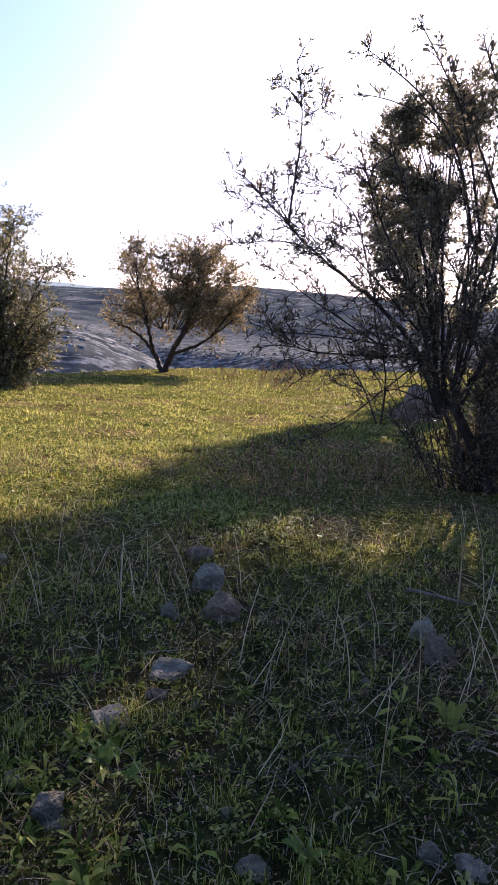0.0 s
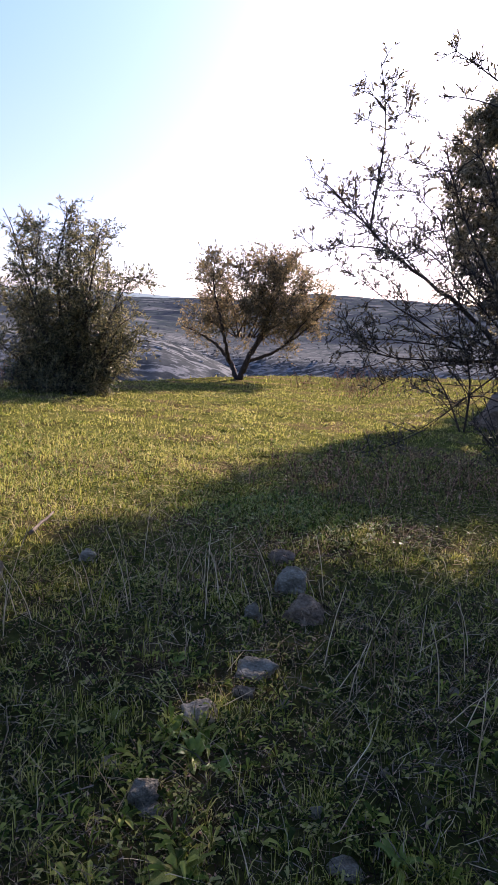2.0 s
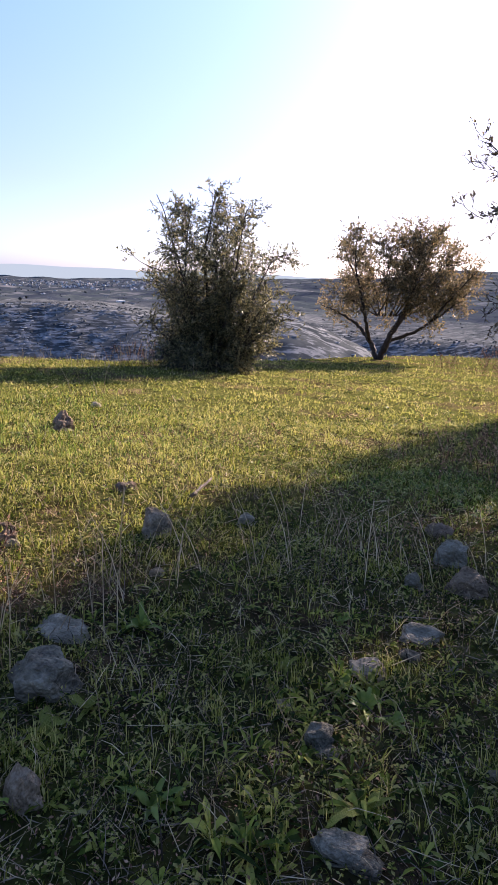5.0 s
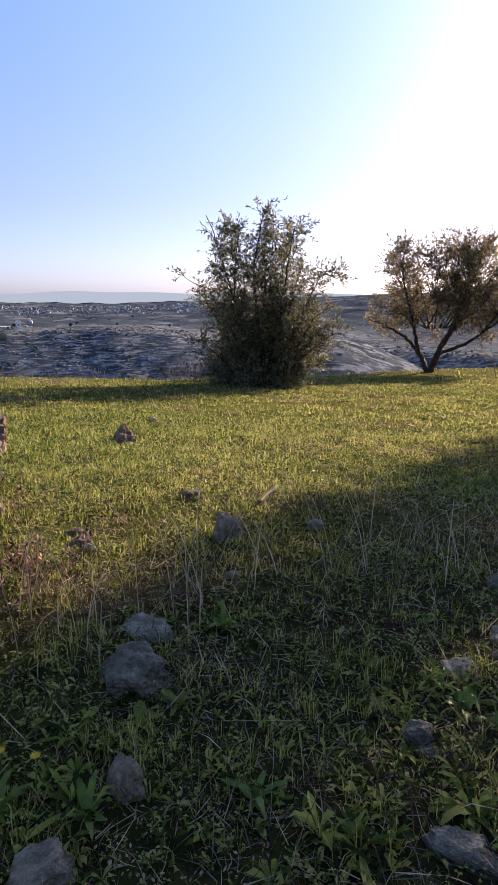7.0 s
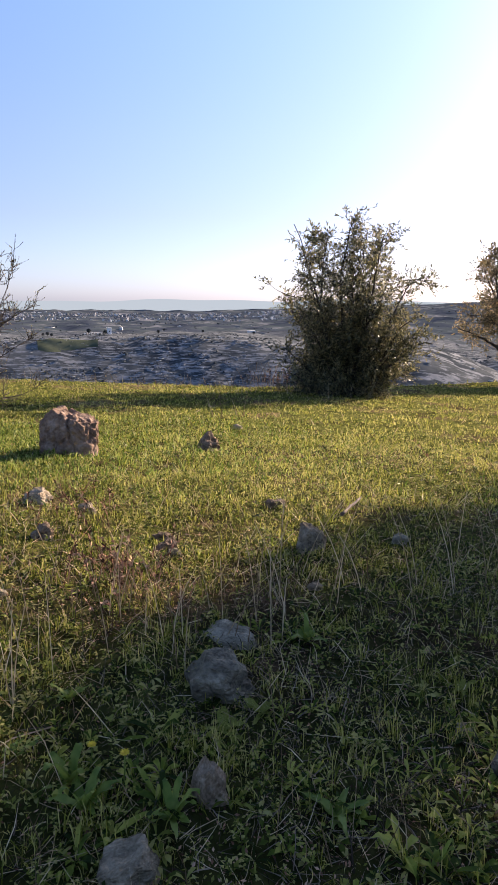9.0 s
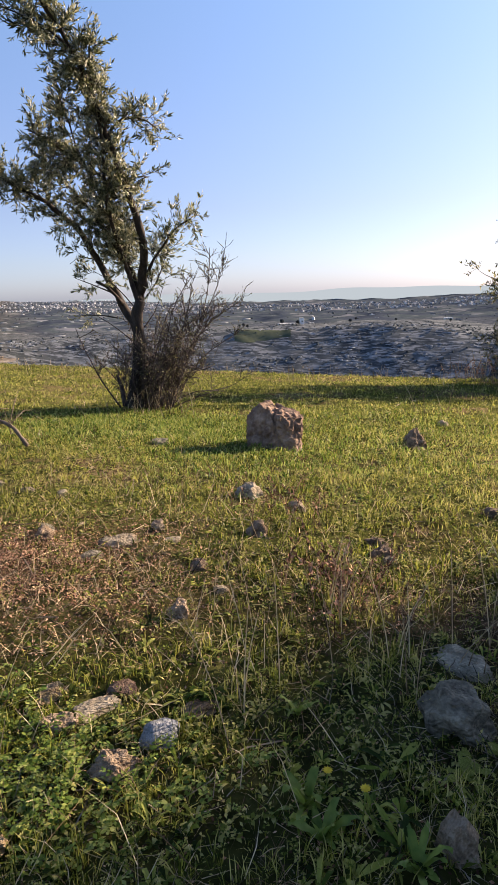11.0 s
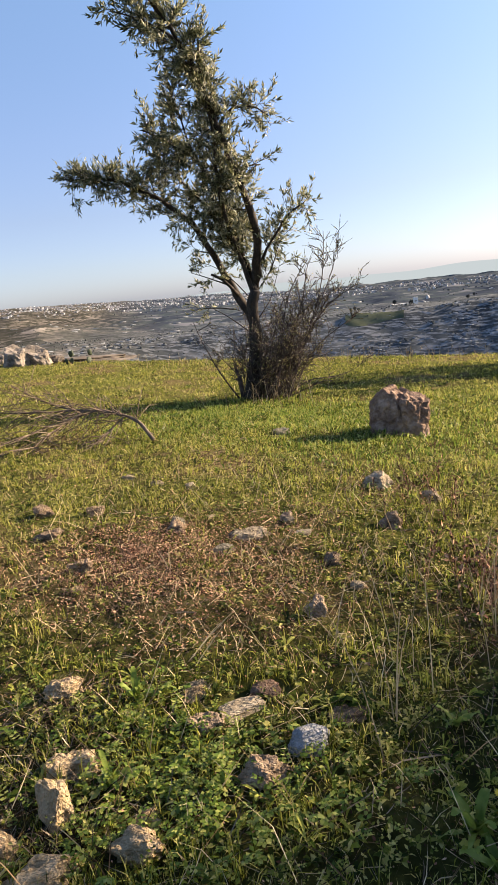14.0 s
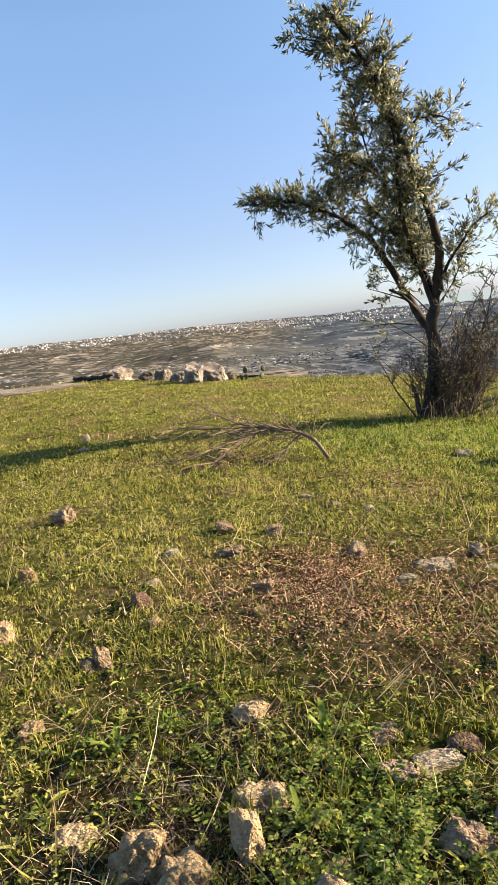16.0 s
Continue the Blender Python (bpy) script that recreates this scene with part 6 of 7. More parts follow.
dead_branch("broken_stick", "thin grey stick lying in shaded grass", [([(0.7, 2.55, -0.11), (0.82, 2.48, -0.1), (0.95, 2.42, -0.1)], 0.008, 0.006)], DEAD_WOOD, 0, 34, "stick")
dead_branch("dead_log", "dark dead log beside the far rocks", [([(-22.6, 1.2, 0.0), (-21.6, 1.7, 0.02), (-20.8, 2.2, 0.06)], 0.09, 0.05)], BARK, 0.2, 35, "log")


# ---- single weeds near the path ----
def weed_plant(label, x, y, size, width, count, seed, mat, rise=0.7):
    """A rosette whose leaves are meshes of their own."""
    rng = np.random.default_rng(seed)
    size, width, count = size * 0.55, width * 0.4, count + 4
    root = tagged(new("weed_plant"), label, "weed", "broad-leaved weeds in the foreground")
    root.location = (x, y, float(ground_z(np.array([x]), np.array([y]))[0]))
    for k in range(count):
        a = k * 2.4 + rng.normal(0, 0.6)
        l, w = size * rng.uniform(0.4, 1.2), width * rng.uniform(0.6, 1.25)
        lift = rise * rng.uniform(0.3, 2.2)
        out, side = np.array([math.cos(a), math.sin(a), 0]), np.array([-math.sin(a), math.cos(a), rng.normal(0, 0.2)])
        rows = []
        for s in range(7):
            u = s / 6
            mid = out * l * u * (1 - 0.12 * lift * u) + np.array([0, 0, l * lift * (u - 0.62 * u * u)]) + np.array([0, 0, 0.006])
            half = w * 0.5 * math.sin(min(1.0, 0.08 + u ** 0.75) * 2.9) ** 0.8 + 0.0012
            wave = 0.0035 * math.sin(s * 2.1 + k)
            rows += [mid - side * half + np.array([0, 0, 0.25 * half + wave]), mid, mid + side * half + np.array([0, 0, 0.25 * half - wave])]
        piece = Pieces()
        piece.add(rows, [f for s in range(6) for f in ((s * 3, s * 3 + 1, s * 3 + 4, s * 3 + 3), (s * 3 + 1, s * 3 + 2, s * 3 + 5, s * 3 + 4))])
        child("leaf", piece.mesh("leaf", mat), root)
    return root


weed_plant("bright green upright broad-leaved weed beside grey stones", -1.07, 1.47, 0.13, 0.05, 6, 41, LUSH, 1.1)
weed_plant("green weed rosette with long pointed leaves", -0.72, 0.83, 0.14, 0.035, 10, 42, LUSH, 0.7)
weed_plant("dull green thistle rosette with long narrow leaves", -0.32, 0.97, 0.2, 0.035, 8, 43, WEED, 0.45)
weed_plant("yellow-green small broad-leaved weed", -0.29, 1.28, 0.09, 0.03, 8, 44, LUSH, 0.8)
weed_plant("grey-green rosette beside a pale stone", -0.36, 1.42, 0.1, 0.028, 8, 45, WEED, 0.8)
weed_plant("grey-green rosette beside a pale stone", -0.6, 1.42, 0.09, 0.028, 7, 46, WEED, 0.8)
weed_plant("bright green seedling in dry litter", -0.5, 1.76, 0.07, 0.03, 6, 47, LUSH, 1.1)
weed_plant("green upright weed with broad pale leaves", -1.24, 0.64, 0.14, 0.045, 7, 48, LUSH, 1.3)
weed_plant("green upright weed with narrow leaves", -0.99, 0.66, 0.13, 0.026, 10, 49, LUSH, 1.2)
weed_plant("bright yellow-green upright seedling", -0.52, 0.82, 0.07, 0.022, 5, 50, LUSH, 1.6)
weed_plant("tall broad-leaved weed with a yellow flower bud", -1.16, 0.6, 0.14, 0.042, 8, 51, LUSH, 1.5)
weed_plant("long-leaved green weed in sunlit grass", -2.25, -0.18, 0.14, 0.035, 8, 52, LUSH, 1.0)
weed_plant("fresh green leafy weed between stones", -2.04, 0.32, 0.12, 0.035, 9, 53, LUSH, 1.1)
weed_plant("fresh green leafy weed between stones", -1.8, 0.15, 0.11, 0.035, 9, 54, LUSH, 1.3)
weed_plant("long arching narrow-leaved green weed", -2.28, -0.03, 0.12, 0.022, 10, 55, LUSH, 0.8)
weed_plant("green weed rosette in shaded grass", -0.36, 1.33, 0.12, 0.035, 8, 56, LUSH, 0.8)
weed_plant("bright green weed in shaded grass", 0.12, 1.07, 0.12, 0.03, 9, 57, LUSH, 0.9)
weed_plant("broad dark green weed in deep shade", 0.57, 1.55, 0.16, 0.06, 8, 58, WEED, 0.9)
weed_plant("green weed rosette in shaded grass", -0.42, 1.4, 0.1, 0.03, 7, 59, LUSH, 0.8)
weed_plant("broad-leaved weed at the shade's edge", -1.0, 1.05, 0.12, 0.045, 7, 60, WEED, 0.6)
weed_plant("green weed beside blue-grey flint", -1.45, 0.85, 0.11, 0.03, 9, 61, LUSH, 0.9)
weed_plant("wilted broad-leaved weed in shade", -1.05, 0.95, 0.13, 0.05, 6, 62, WEED, 0.5)


def yellow_flower(x, y, height):
    root = tagged(new("yellow_flower"), "small yellow flower head on a thin green stem", "flower")
    root.location = (x, y, float(ground_z(np.array([x]), np.array([y]))[0]))
    stem, head = Pieces(), Pieces()
    tube(stem, [(0, 0, 0), (0.006, 0.002, height * 0.5), (0.012, -0.002, height)], 0.0018, 0.0014, 5)
    for ring, count, size in ((0, 11, 0.012), (1, 7, 0.008)):
        for k in range(count):
            a = k * 6.283 / count + ring * 0.4
            o, s = np.array([math.cos(a), math.sin(a), 0.25 + 0.6 * ring]), np.array([-math.sin(a), math.cos(a), 0])
            c = np.array([0.012, -0.002, height])
            head.add([c, c + o * size * 0.6 + s * 0.0025, c + o * size, c + o * size * 0.6 - s * 0.0025], [(0, 1, 2, 3)])
    child("stem", stem.mesh("stem", LUSH), root)
    child("petals", head.mesh("petals", PETAL, False), root)


PETAL = material("petal", [(0.6, 0.42, 0.03), (0.75, 0.6, 0.05)], 40, rough=0.6, bump=0, translucent=0.3)
yellow_flower(-1.13, 0.68, 0.1)
yellow_flower(-1.24, 0.7, 0.07)

# ---- lush patch of fern-leaved herbs between the stones ----
def build_herbs():
    rng = np.random.default_rng(71)
    herb = Pieces()
    for cx, cy, size, count in ((-1.7, 0.2, 0.22, 200), (-1.88, 0.3, 0.22, 110), (-1.55, 0.45, 0.2, 70), (-2.2, -0.1, 0.3, 50), (-5.5, 3.3, 0.7, 200), (-0.35, 3.9, 0.5, 160), (0.1, 3.6, 0.5, 120)):
        for _ in range(count):
            x, y = cx + rng.normal(0, size * 0.6), cy + rng.normal(0, size * 0.6)
            a, l = rng.uniform(0, 6.283), rng.uniform(0.03, 0.07)
            if not open_ground(np.array([x]), np.array([y]))[0]:
                continue
            out = np.array([math.cos(a), math.sin(a), 0])
            side = np.array([-math.sin(a), math.cos(a), 0.0])
            base = np.array([x, y, float(ground_z(np.array([x]), np.array([y]))[0]) + 0.005])
            rise = rng.uniform(0.5, 1.3)
            s = np.linspace(0.25, 1, 6)
            at = base + l * (0.8 * s[:, None] * out + rise * (s - 0.4 * s * s)[:, None] * np.array([0, 0, 1.0]))
            at = np.repeat(at, 2, 0)
            flip = np.tile([1, -1], 6)[:, None]
            way = unit(out * 0.6 + side * flip + rng.normal(0, 0.25, (12, 3)))
            ll = l * 0.3 * np.repeat(1.15 - 0.6 * s, 2)[:, None]
            cross = unit(np.cross(way, np.array([0, 0, 1.0]) + rng.normal(0, 0.2, (12, 3))))
            herb.many(np.stack([at, at + way * ll * 0.55 + cross * ll * 0.3, at + way * ll, at + way * ll * 0.55 - cross * ll * 0.3], 1), [(0, 1, 2, 3)])
    tagged(new("fern_leaved_herbs", herb.mesh("fern_leaved_herbs", LUSH, False)), "lush bright green feathery herbs between stones", "herbs", kind="stuff")


build_herbs()


# ---- tall dry stalks and dead growth ----
def dry_clump(label, x, y, spread, height, count, seed, mat, thick=0.0016, leaf=0.0):
    rng = np.random.default_rng(seed)
    z = float(ground_z(np.array([x]), np.array([y]))[0])
    stalks = Pieces()
    for _ in range(count):
        bx, by = rng.normal(0, spread * 0.35, 2)
        bz = float(ground_z(np.array([x + bx]), np.array([y + by]))[0]) - z
        h = height * rng.uniform(0.4, 1.1)
        lean = rng.normal(0, 0.3, 2) * h
        mid = np.array([bx + lean[0] * 0.35, by + lean[1] * 0.35, bz + h * 0.55])
        tip = np.array([bx + lean[0], by + lean[1], bz + h])
        tube(stalks, smooth_line([(bx, by, bz - 0.01), mid, tip], 0.08), thick, thick * 0.5, 4)
        for _ in range(rng.integers(0, 4)):
            u = rng.uniform(0.3, 0.95)
            a = np.array([bx, by, bz]) * (1 - u) + tip * u
            tube(stalks, [a, a + rng.normal(0, 0.12, 3) * h + np.array([0, 0, 0.06 * h])], thick * 0.6, thick * 0.35, 3)
        if leaf:
            leaves_on(stalks, [np.array([bx, by, bz + 0.3 * h]), mid, tip], rng, leaf, leaf * 0.3, leaf * 0.45, 1.1)
    ob = tagged(new("dry_weed", stalks.mesh("dry_weed", mat, False)), label, "dry weed", kind="stuff")
    ob.location = (x, y, z)


dry_clump("thin pale dry stalks standing in shade", -1.25, 1.75, 0.5, 0.34, 16, 81, STRAW, 0.0019)
dry_clump("thin pale dry stalks standing in shade", -0.75, 2.1, 0.45, 0.36, 14, 82, STRAW, 0.0019)
dry_clump("thin pale dry stalks standing in shade", 0.3, 1.75, 0.5, 0.34, 22, 83, STRAW, 0.0019)
dry_clump("thin pale dry stalks standing in shade", 0.75, 1.7, 0.45, 0.4, 16, 84, STRAW, 0.0019)
dry_clump("tall bent pale stalk beside the shrub", 0.95, 2.6, 0.2, 0.7, 3, 85, STRAW, 0.003)
dry_clump("dead brown stalks among dry litter", -0.35, 2.45, 0.6, 0.26, 40, 86, STRAW)
dry_clump("dead brown stalks under the spiny shrub", 0.95, 5.3, 1.7, 0.26, 150, 87, LITTER, 0.0018, 0.03)
dry_clump("dead brown stalks under the spiny shrub", 0.3, 4.7, 1.2, 0.26, 80, 88, LITTER, 0.0016, 0.028)
dry_clump("reddish dead weed with thin branching stems", -1.78, 1.48, 0.32, 0.22, 44, 89, LITTER, 0.0016, 0.026)
dry_clump("pale dry stalks at the shade's edge", -1.65, 1.2, 0.6, 0.3, 26, 90, STRAW)
dry_clump("pale dry stalks beside grey stones", -1.35, 1.3, 0.4, 0.3, 16, 91, STRAW)
dry_clump("single pale dry stalk in sunlit grass", -4.28, 6.47, 0.3, 0.5, 4, 92, STRAW, 0.004)
dry_clump("rusty dry weeds on the crest", -6.3, 12.6, 1.4, 0.45, 70, 93, LITTER, 0.003, 0.05)
dry_clump("rusty dry weeds on the crest", -6.9, 12.2, 0.8, 0.6, 20, 94, STRAW, 0.0035)
dry_clump("rusty sprig of dry weed on the crest", -0.41, 19.3, 0.35, 0.5, 14, 95, LITTER, 0.005, 0.07)
dry_clump("rusty dry weeds on the far crest", 1.4, 23.5, 1.6, 0.7, 70, 96, LITTER, 0.004, 0.07)
dry_clump("rusty dry weeds on the crest", 1.2, 17.0, 1.6, 0.5, 60, 97, LITTER, 0.0035, 0.06)
for k in range(9):
    bearing, away = radians(24 + 5.2 * k), 12.4 + 0.5 * (k % 3)
    dry_clump("thin pale dry stalks along the crest", -0.4 - math.sin(bearing) * away, -0.1 + math.cos(bearing) * away, 2.2, 0.26, 34, 120 + k, STRAW, 0.0034)
dry_clump("dry weeds round the olive trunk", -6.3, 3.9, 0.8, 0.3, 70, 98, STRAW, 0.0028)
dry_clump("dead weed below the boulder", -2.6, 2.0, 0.4, 0.2, 26, 99, LITTER, 0.0016, 0.024)
dry_clump("single pale dry stalk beside flint", -1.5, 0.75, 0.15, 0.3, 4, 100, STRAW, 0.002)


# ---- prickly pear beside the far rocks ----
def prickly_pear(x, y, seed):
    rng = np.random.default_rng(seed)
    root = tagged(new("prickly_pear"), "small dark green prickly pear beside pale rocks", "cactus")
    root.location = (x, y, float(ground_z(np.array([x]), np.array([y]))[0]))
    for k in range(5):
        bm = bmesh.new()
        bmesh.ops.create_uvsphere(bm, u_segments=12, v_segments=8, radius=0.5)
        for v in bm.verts:
            v.co.z = v.co.z + 0.5
            v.co.x *= 0.62 + 0.25 * v.co.z
        ob = part("pad", bm, CACTUS, root)
        ob.matrix_basis = pose(rng.uniform(-0.16, 0.16), rng.uniform(-0.12, 0.12), 0.0 if k < 3 else 0.18, rng.uniform(-18, 18), rng.uniform(-22, 22), rng.uniform(0, 180)) @ Matrix.Diagonal((0.15, 0.045, 0.16, 1))


CACTUS = material("cactus", [(0.022, 0.03, 0.018), (0.045, 0.06, 0.032), (0.08, 0.1, 0.055)], 14, rough=0.6, bump=0.4)
prickly_pear(-15.5, 4.75, 3)
prickly_pear(-15.6, 5.15, 4)

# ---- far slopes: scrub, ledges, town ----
# scrub and ledge colours include a blue-grey tint painted in for haze
HAZED_SCRUB = material("scrub", [(0.04, 0.047, 0.048), (0.064, 0.072, 0.07), (0.095, 0.103, 0.094)], 0.3, rough=0.9, bump=0, specular=0.0, per="island", spread=0.6)
HAZED_LEDGE = material("hazed_ledge_stone", [(0.12, 0.135, 0.145), (0.19, 0.205, 0.215), (0.29, 0.305, 0.31)], 0.3, rough=0.95, bump=0, specular=0.0, per="island", spread=0.6)
WHITEWASH = material("whitewash", [(0.5, 0.5, 0.49), (0.66, 0.66, 0.64), (0.78, 0.78, 0.76)], 0.4, rough=0.9, bump=0, specular=0.0)
HOUSE = material("house_wall", [(0.15, 0.155, 0.165), (0.27, 0.272, 0.28), (0.52, 0.52, 0.52)], 0.05, rough=0.9, bump=0, specular=0.0, per="island", spread=1.0)


def polar(rng, count, r0, r1, a0, a1, power=1.2):
    r = (r0 ** power + rng.uniform(0, 1, count) * (r1 ** power - r0 ** power)) ** (1 / power)
    a = np.radians(rng.uniform(a0, a1, count))
    x, y = -0.4 - np.sin(a) * r, -0.1 + np.cos(a) * r
    return x, y, r


def lumps(pieces, rng, x, y, size, tall, drawn=1.0):
    """Low irregular clumps, each an eight-sided dome."""
    n = len(x)
    z = ground_z(x, y)
    ang = np.arange(6) * 6.283 / 6
    w = size[:, None] * rng.uniform(0.6, 1.3, (n, 6))
    away = np.hypot(x, y)
    cx, cy = (y / away)[:, None], (-x / away)[:, None]      # along the slope
    ca, sa = np.cos(ang) * drawn, np.sin(ang)
    rim = np.stack([x[:, None] + (ca * cx - sa * cy) * w, y[:, None] + (ca * cy + sa * cx) * w, np.repeat((z - 0.3 * size)[:, None], 6, 1)], -1)
    w2 = w * rng.uniform(0.45, 0.95, (n, 6))
    cb, sb = np.cos(ang + 0.4) * drawn, np.sin(ang + 0.4)
    mid = np.stack([x[:, None] + (cb * cx - sb * cy) * w2, y[:, None] + (cb * cy + sb * cx) * w2, z[:, None] + (size * tall)[:, None] * rng.uniform(0.5, 1.1, (n, 6))], -1)
    top = np.stack([x, y, z + size * tall * 1.25], -1)[:, None]
    faces = []
    for k in range(6):
        m = (k + 1) % 6
        faces += [(k, m, 6 + k), (m, 6 + m, 6 + k), (6 + k, 6 + m, 12)]
    pieces.many(np.concatenate([rim, mid, top], 1), faces)


def build_far():
    rng = np.random.default_rng(101)
    scrub, ledge, town = Pieces(), Pieces(), Pieces()
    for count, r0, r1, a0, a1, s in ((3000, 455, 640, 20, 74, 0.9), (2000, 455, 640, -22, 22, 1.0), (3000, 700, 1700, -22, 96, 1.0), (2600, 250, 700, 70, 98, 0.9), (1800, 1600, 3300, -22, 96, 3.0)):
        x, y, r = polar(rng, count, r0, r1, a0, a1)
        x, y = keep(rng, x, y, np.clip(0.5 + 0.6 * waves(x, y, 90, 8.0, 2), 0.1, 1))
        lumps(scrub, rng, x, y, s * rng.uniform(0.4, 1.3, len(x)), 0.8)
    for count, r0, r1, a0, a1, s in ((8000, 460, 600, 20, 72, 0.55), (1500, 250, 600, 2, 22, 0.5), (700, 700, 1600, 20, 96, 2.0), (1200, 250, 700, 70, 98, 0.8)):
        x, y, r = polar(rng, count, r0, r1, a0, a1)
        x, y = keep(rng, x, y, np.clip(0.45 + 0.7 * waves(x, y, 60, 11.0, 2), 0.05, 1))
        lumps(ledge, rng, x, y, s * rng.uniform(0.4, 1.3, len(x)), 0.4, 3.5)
    tagged(new("hill_scrub", scrub.mesh("hill_scrub", HAZED_SCRUB)), "dark evergreen scrub dotting the valley slopes", "scrub", kind="stuff")
    tagged(new("hill_ledges", ledge.mesh("hill_ledges", HAZED_LEDGE)), "pale limestone outcrops on the valley slopes", "rock outcrops", kind="stuff")
    # houses: flat-roofed blocks with a stair house on the roof
    for count, r0, r1, a0, a1, s in ((2600, 2200, 3500, 22, 62, 3.4), (4800, 2300, 3700, 54, 98, 2.6), (700, 2800, 3800, 24, 98, 4.2), (1800, 3700, 4600, 52, 98, 3.4), (14, 900, 1500, 24, 90, 3.0)):
        x, y, r = polar(rng, count, r0, r1, a0, a1)
        x, y = keep(rng, x, y, np.clip(0.5 + 0.9 * waves(x, y, 420, 2.5, 2), 0.06, 1))
        n = len(x)
        z = ground_z(x, y) - 1.5
        turn = rng.uniform(0, 1.57, n)
        c, sn = np.cos(turn), np.sin(turn)
        wx, wy, h = s * rng.uniform(0.6, 1.4, n), s * rng.uniform(0.5, 1.0, n), s * rng.uniform(0.7, 1.7, n)
        corners = []
        for lo, hi, k in ((0.0, 1.0, 1.0), (1.0, 1.28, 0.35)):
            for zz in (lo, hi):
                for u, v in ((-1, -1), (1, -1), (1, 1), (-1, 1)):
                    corners.append(np.stack([x + (u * wx * c - v * wy * sn) * k, y + (u * wx * sn + v * wy * c) * k, z + h * zz + (0 if zz == 0 else 1.5)], -1))
        town.many(np.stack(corners, 1), [(0, 1, 5, 4), (1, 2, 6, 5), (2, 3, 7, 6), (3, 0, 4, 7), (4, 5, 6, 7), (8, 9, 13, 12), (9, 10, 14, 13), (10, 11, 15, 14), (11, 8, 12, 15), (12, 13, 14, 15)])
    tagged(new("hillside_town", town.mesh("hillside_town", HOUSE, False)), "distant pale flat-roofed town spread over the plateau", "town", kind="stuff")


build_far()


def lone_house(name, label, az, r, width, depth, height, mat):
    a = radians(az)
    x, y = -0.4 - math.sin(a) * r, -0.1 + math.cos(a) * r
    z = float(ground_z(np.array([x]), np.array([y]))[0])
    root = tagged(new(name), label, "house")
    root.matrix_world = pose(x, y, z - 0.5, 0, 0, az + 20)

    def box(nm, cx, cy, z0, sx, sy, sz, m):
        bm = bmesh.new()
        bmesh.ops.create_cube(bm, size=1)
        bmesh.ops.scale(bm, vec=(sx, sy, sz), verts=bm.verts)
        bmesh.ops.translate(bm, vec=(cx, cy, z0 + sz / 2), verts=bm.verts)
        bmesh.ops.bevel(bm, geom=bm.edges[:], offset=0.08, segments=1, affect="EDGES")
        part(nm, bm, m, root)

    box("wall", 0, 0, 0, width, depth, height, mat)
    box("roof", 0, 0, height - 0.05, width + 0.5, depth + 0.5, 0.3, mat)
    for k in range(max(1, int(width / 3))):
        box("window", -width / 2 + 1.5 + k * 3.0, -depth / 2 - 0.02, height * 0.45, 1.1, 0.12, 1.3, HAZED_SCRUB)


lone_house("watch_house", "small pale tower house on the valley rim", 41.6, 640, 3.6, 3.6, 7, WHITEWASH)
lone_house("white_house", "low white house on the plateau", 29.2, 900, 10, 7, 4, WHITEWASH)
lone_house("low_shed", "long low pale shed beside the tower house", 43.0, 650, 16, 5, 2.2, WHITEWASH)
lone_house("hill_hut", "small pale hut on the near hillside", 64.0, 420, 4.5, 4, 3, HOUSE)


FIELD = material("field_green", [(0.045, 0.053, 0.037), (0.072, 0.084, 0.055), (0.105, 0.116, 0.078)], 0.05, rough=0.95, bump=0, specular=0.0)


def green_field(a0, a1, r0, r1):
    """A sown strip that follows the slope."""
    aa, rr = np.meshgrid(np.radians(np.linspace(a0, a1, 25)), np.linspace(0, 1, 9))
    edge = 0.5 + 0.5 * np.cos(np.linspace(-1.2, 1.2, 25))[None, :]
    r = r0 + (r1 - r0) * rr * edge + 3 * np.sin(aa * 60)
    x, y = -0.4 - np.sin(aa) * r, -0.1 + np.cos(aa) * r
    sheet = Pieces()
    sheet.add(np.stack([x, y, ground_z(x, y) + 0.35], -1), [(i * 25 + j, i * 25 + j + 1, (i + 1) * 25 + j + 1, (i + 1) * 25 + j) for i in range(8) for j in range(24)])
    tagged(new("green_field", sheet.mesh("green_field", FIELD)), "strip of sown green field above the valley", "field", kind="structure")


green_field(42.6, 47.6, 553, 579)


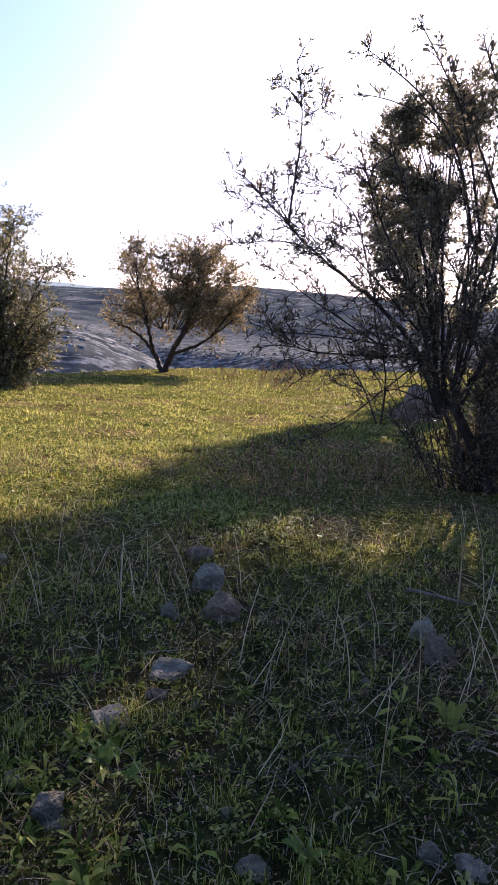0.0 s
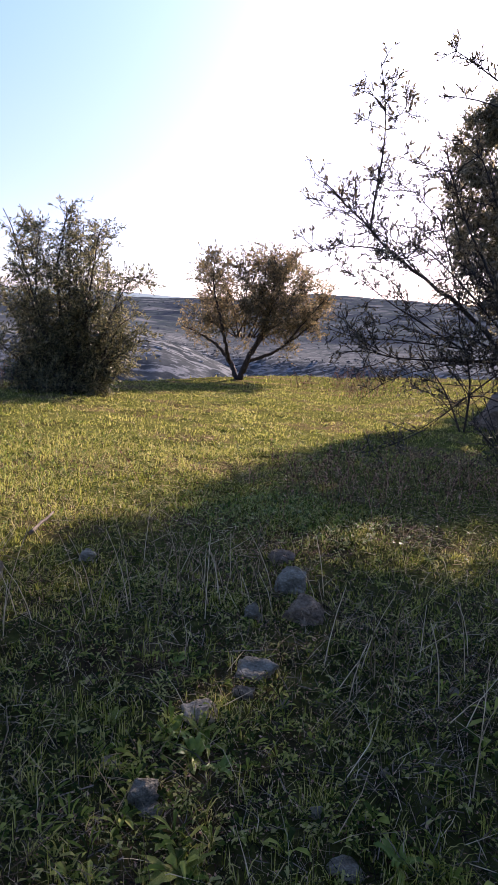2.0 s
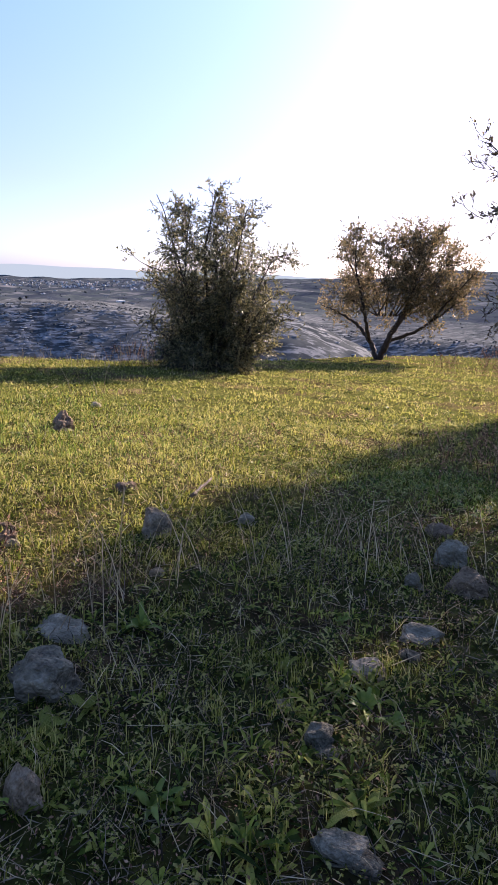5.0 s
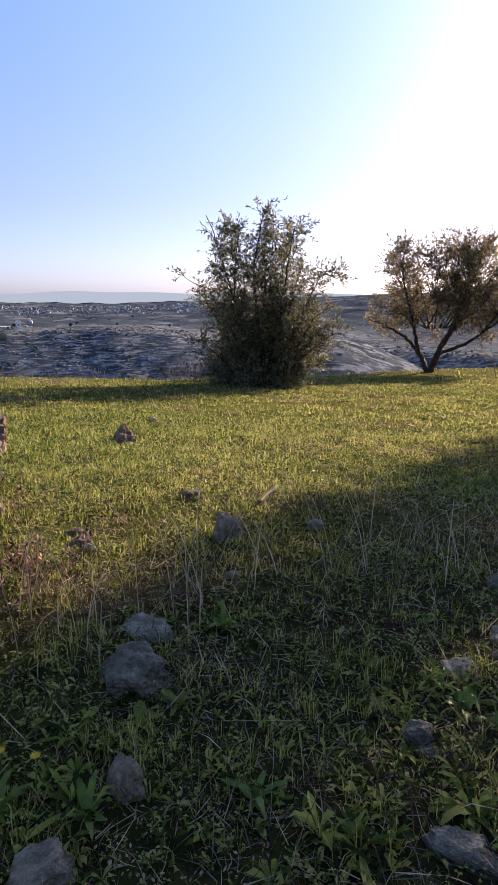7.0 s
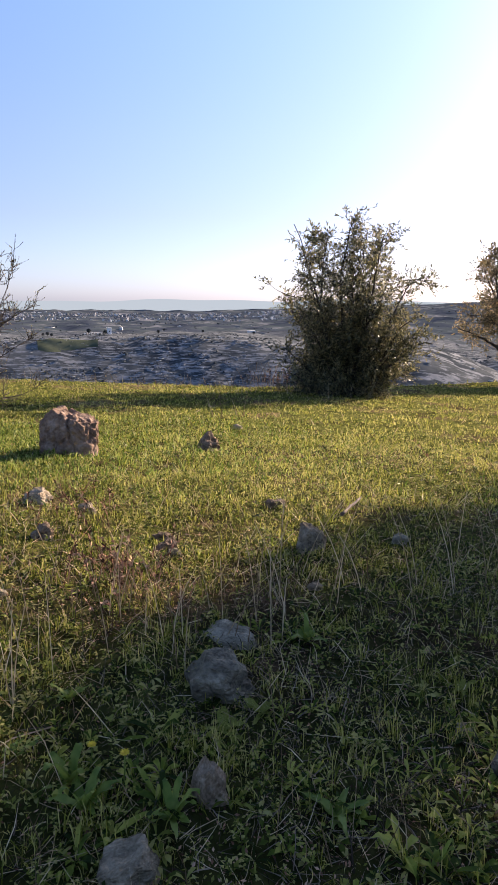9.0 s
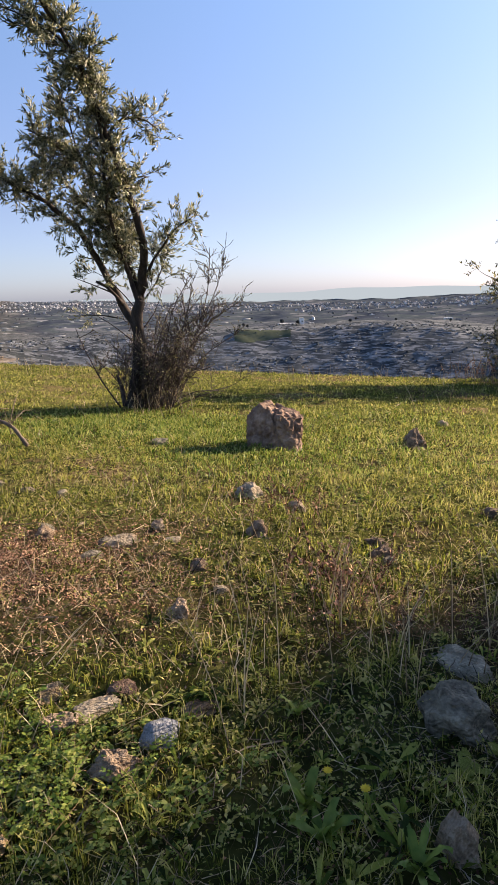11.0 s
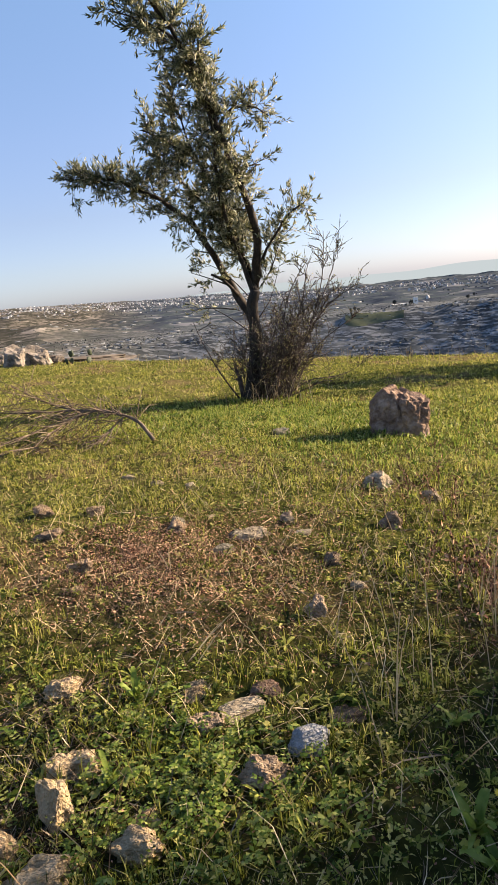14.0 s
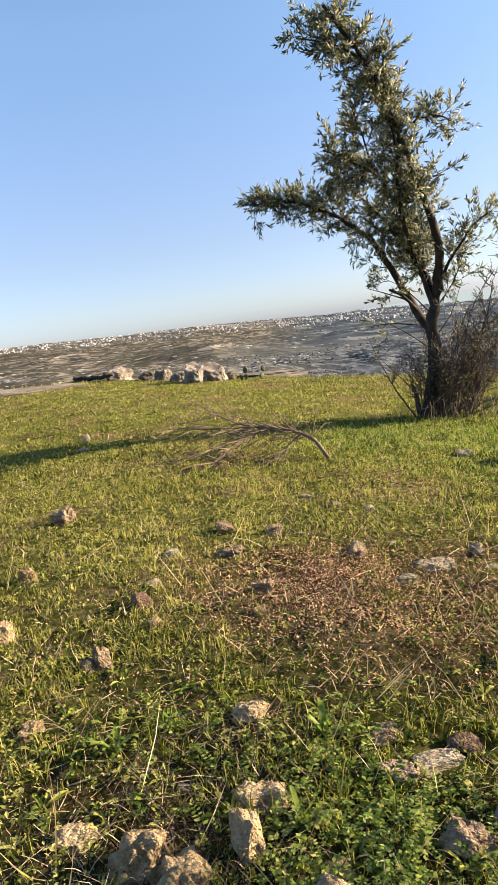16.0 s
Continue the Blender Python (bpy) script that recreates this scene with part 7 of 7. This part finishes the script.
def far_tree(az, r, height, seed):
    rng = np.random.default_rng(seed)
    a = radians(az)
    x, y = -0.4 - math.sin(a) * r, -0.1 + math.cos(a) * r
    root = tagged(new("tree"), "small dark round-headed tree on the far slope", "tree", "trees dotted over the far slope")
    root.location = (x, y, float(ground_z(np.array([x]), np.array([y]))[0]) - 0.2)
    wood, crown = Pieces(), Pieces()
    tube(wood, [(0, 0, 0), (0.1, 0.05, height * 0.3), (0, 0, height * 0.6)], height * 0.05, height * 0.02, 6)
    n = 260
    at = unit(rng.normal(0, 1, (n, 3))) * rng.uniform(0.5, 1.0, (n, 1)) * np.array([0.42, 0.42, 0.36]) * height + np.array([0, 0, height * 0.66])
    u, v = unit(rng.normal(0, 1, (n, 3))) * height * 0.09, unit(rng.normal(0, 1, (n, 3))) * height * 0.09
    crown.many(np.stack([at - u, at + v, at + u, at - v], 1), [(0, 1, 2, 3)])
    child("trunk", wood.mesh("trunk", BARK), root)
    child("crown", crown.mesh("crown", HAZED_SCRUB, False), root)


for k, (az, r, height) in enumerate(((43.35, 642, 6.5), (41.95, 655, 7.0), (46.4, 640, 4.5), (46.75, 645, 5.0), (47.1, 650, 4.0), (37.4, 660, 5.0), (36.9, 700, 4.0), (33.5, 690, 4.0), (29.0, 690, 4.5))):
    far_tree(az, r, height * 0.8, 200 + k)


# ---- horizon ridge, its mist put in as a pale glow ----
MIST_GLOW = bpy.data.materials.new("glowing_mist_ridge")
MIST_GLOW.use_nodes = True
mist_nodes = MIST_GLOW.node_tree.nodes
# flat emission stands in for sunlit haze; the ridge is no light source
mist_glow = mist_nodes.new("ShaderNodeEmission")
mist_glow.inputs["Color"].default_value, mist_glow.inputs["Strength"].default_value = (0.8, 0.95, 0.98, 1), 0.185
MIST_GLOW.node_tree.links.new(mist_glow.outputs[0], mist_nodes["Material Output"].inputs["Surface"])


def far_ridge(name, r, a0, a1, low, high, seed):
    a = np.radians(np.arange(a0, a1, 0.25))
    x, y = -0.4 - np.sin(a) * r, -0.1 + np.cos(a) * r
    fade = np.clip(np.minimum(np.degrees(a) - a0, a1 - np.degrees(a)) / 8, 0, 1)
    top = low + (high - low) * fade * (0.6 + 0.25 * np.sin(a * 21 + seed) + 0.15 * np.sin(a * 47 + seed * 2))
    n = len(a)
    back = 1.02
    verts = np.concatenate([np.stack([x, y, np.full(n, -160.0)], 1), np.stack([x, y, top], 1), np.stack([x * back, y * back, top - 60], 1)])
    faces = [(i, i + 1, n + i + 1, n + i) for i in range(n - 1)] + [(n + i, n + i + 1, 2 * n + i + 1, 2 * n + i) for i in range(n - 1)]
    ridge = Pieces()
    ridge.add(verts, faces)
    tagged(new(name, ridge.mesh(name, MIST_GLOW)), "horizon ridge glowing pale in place of mist", "hills", kind="structure")


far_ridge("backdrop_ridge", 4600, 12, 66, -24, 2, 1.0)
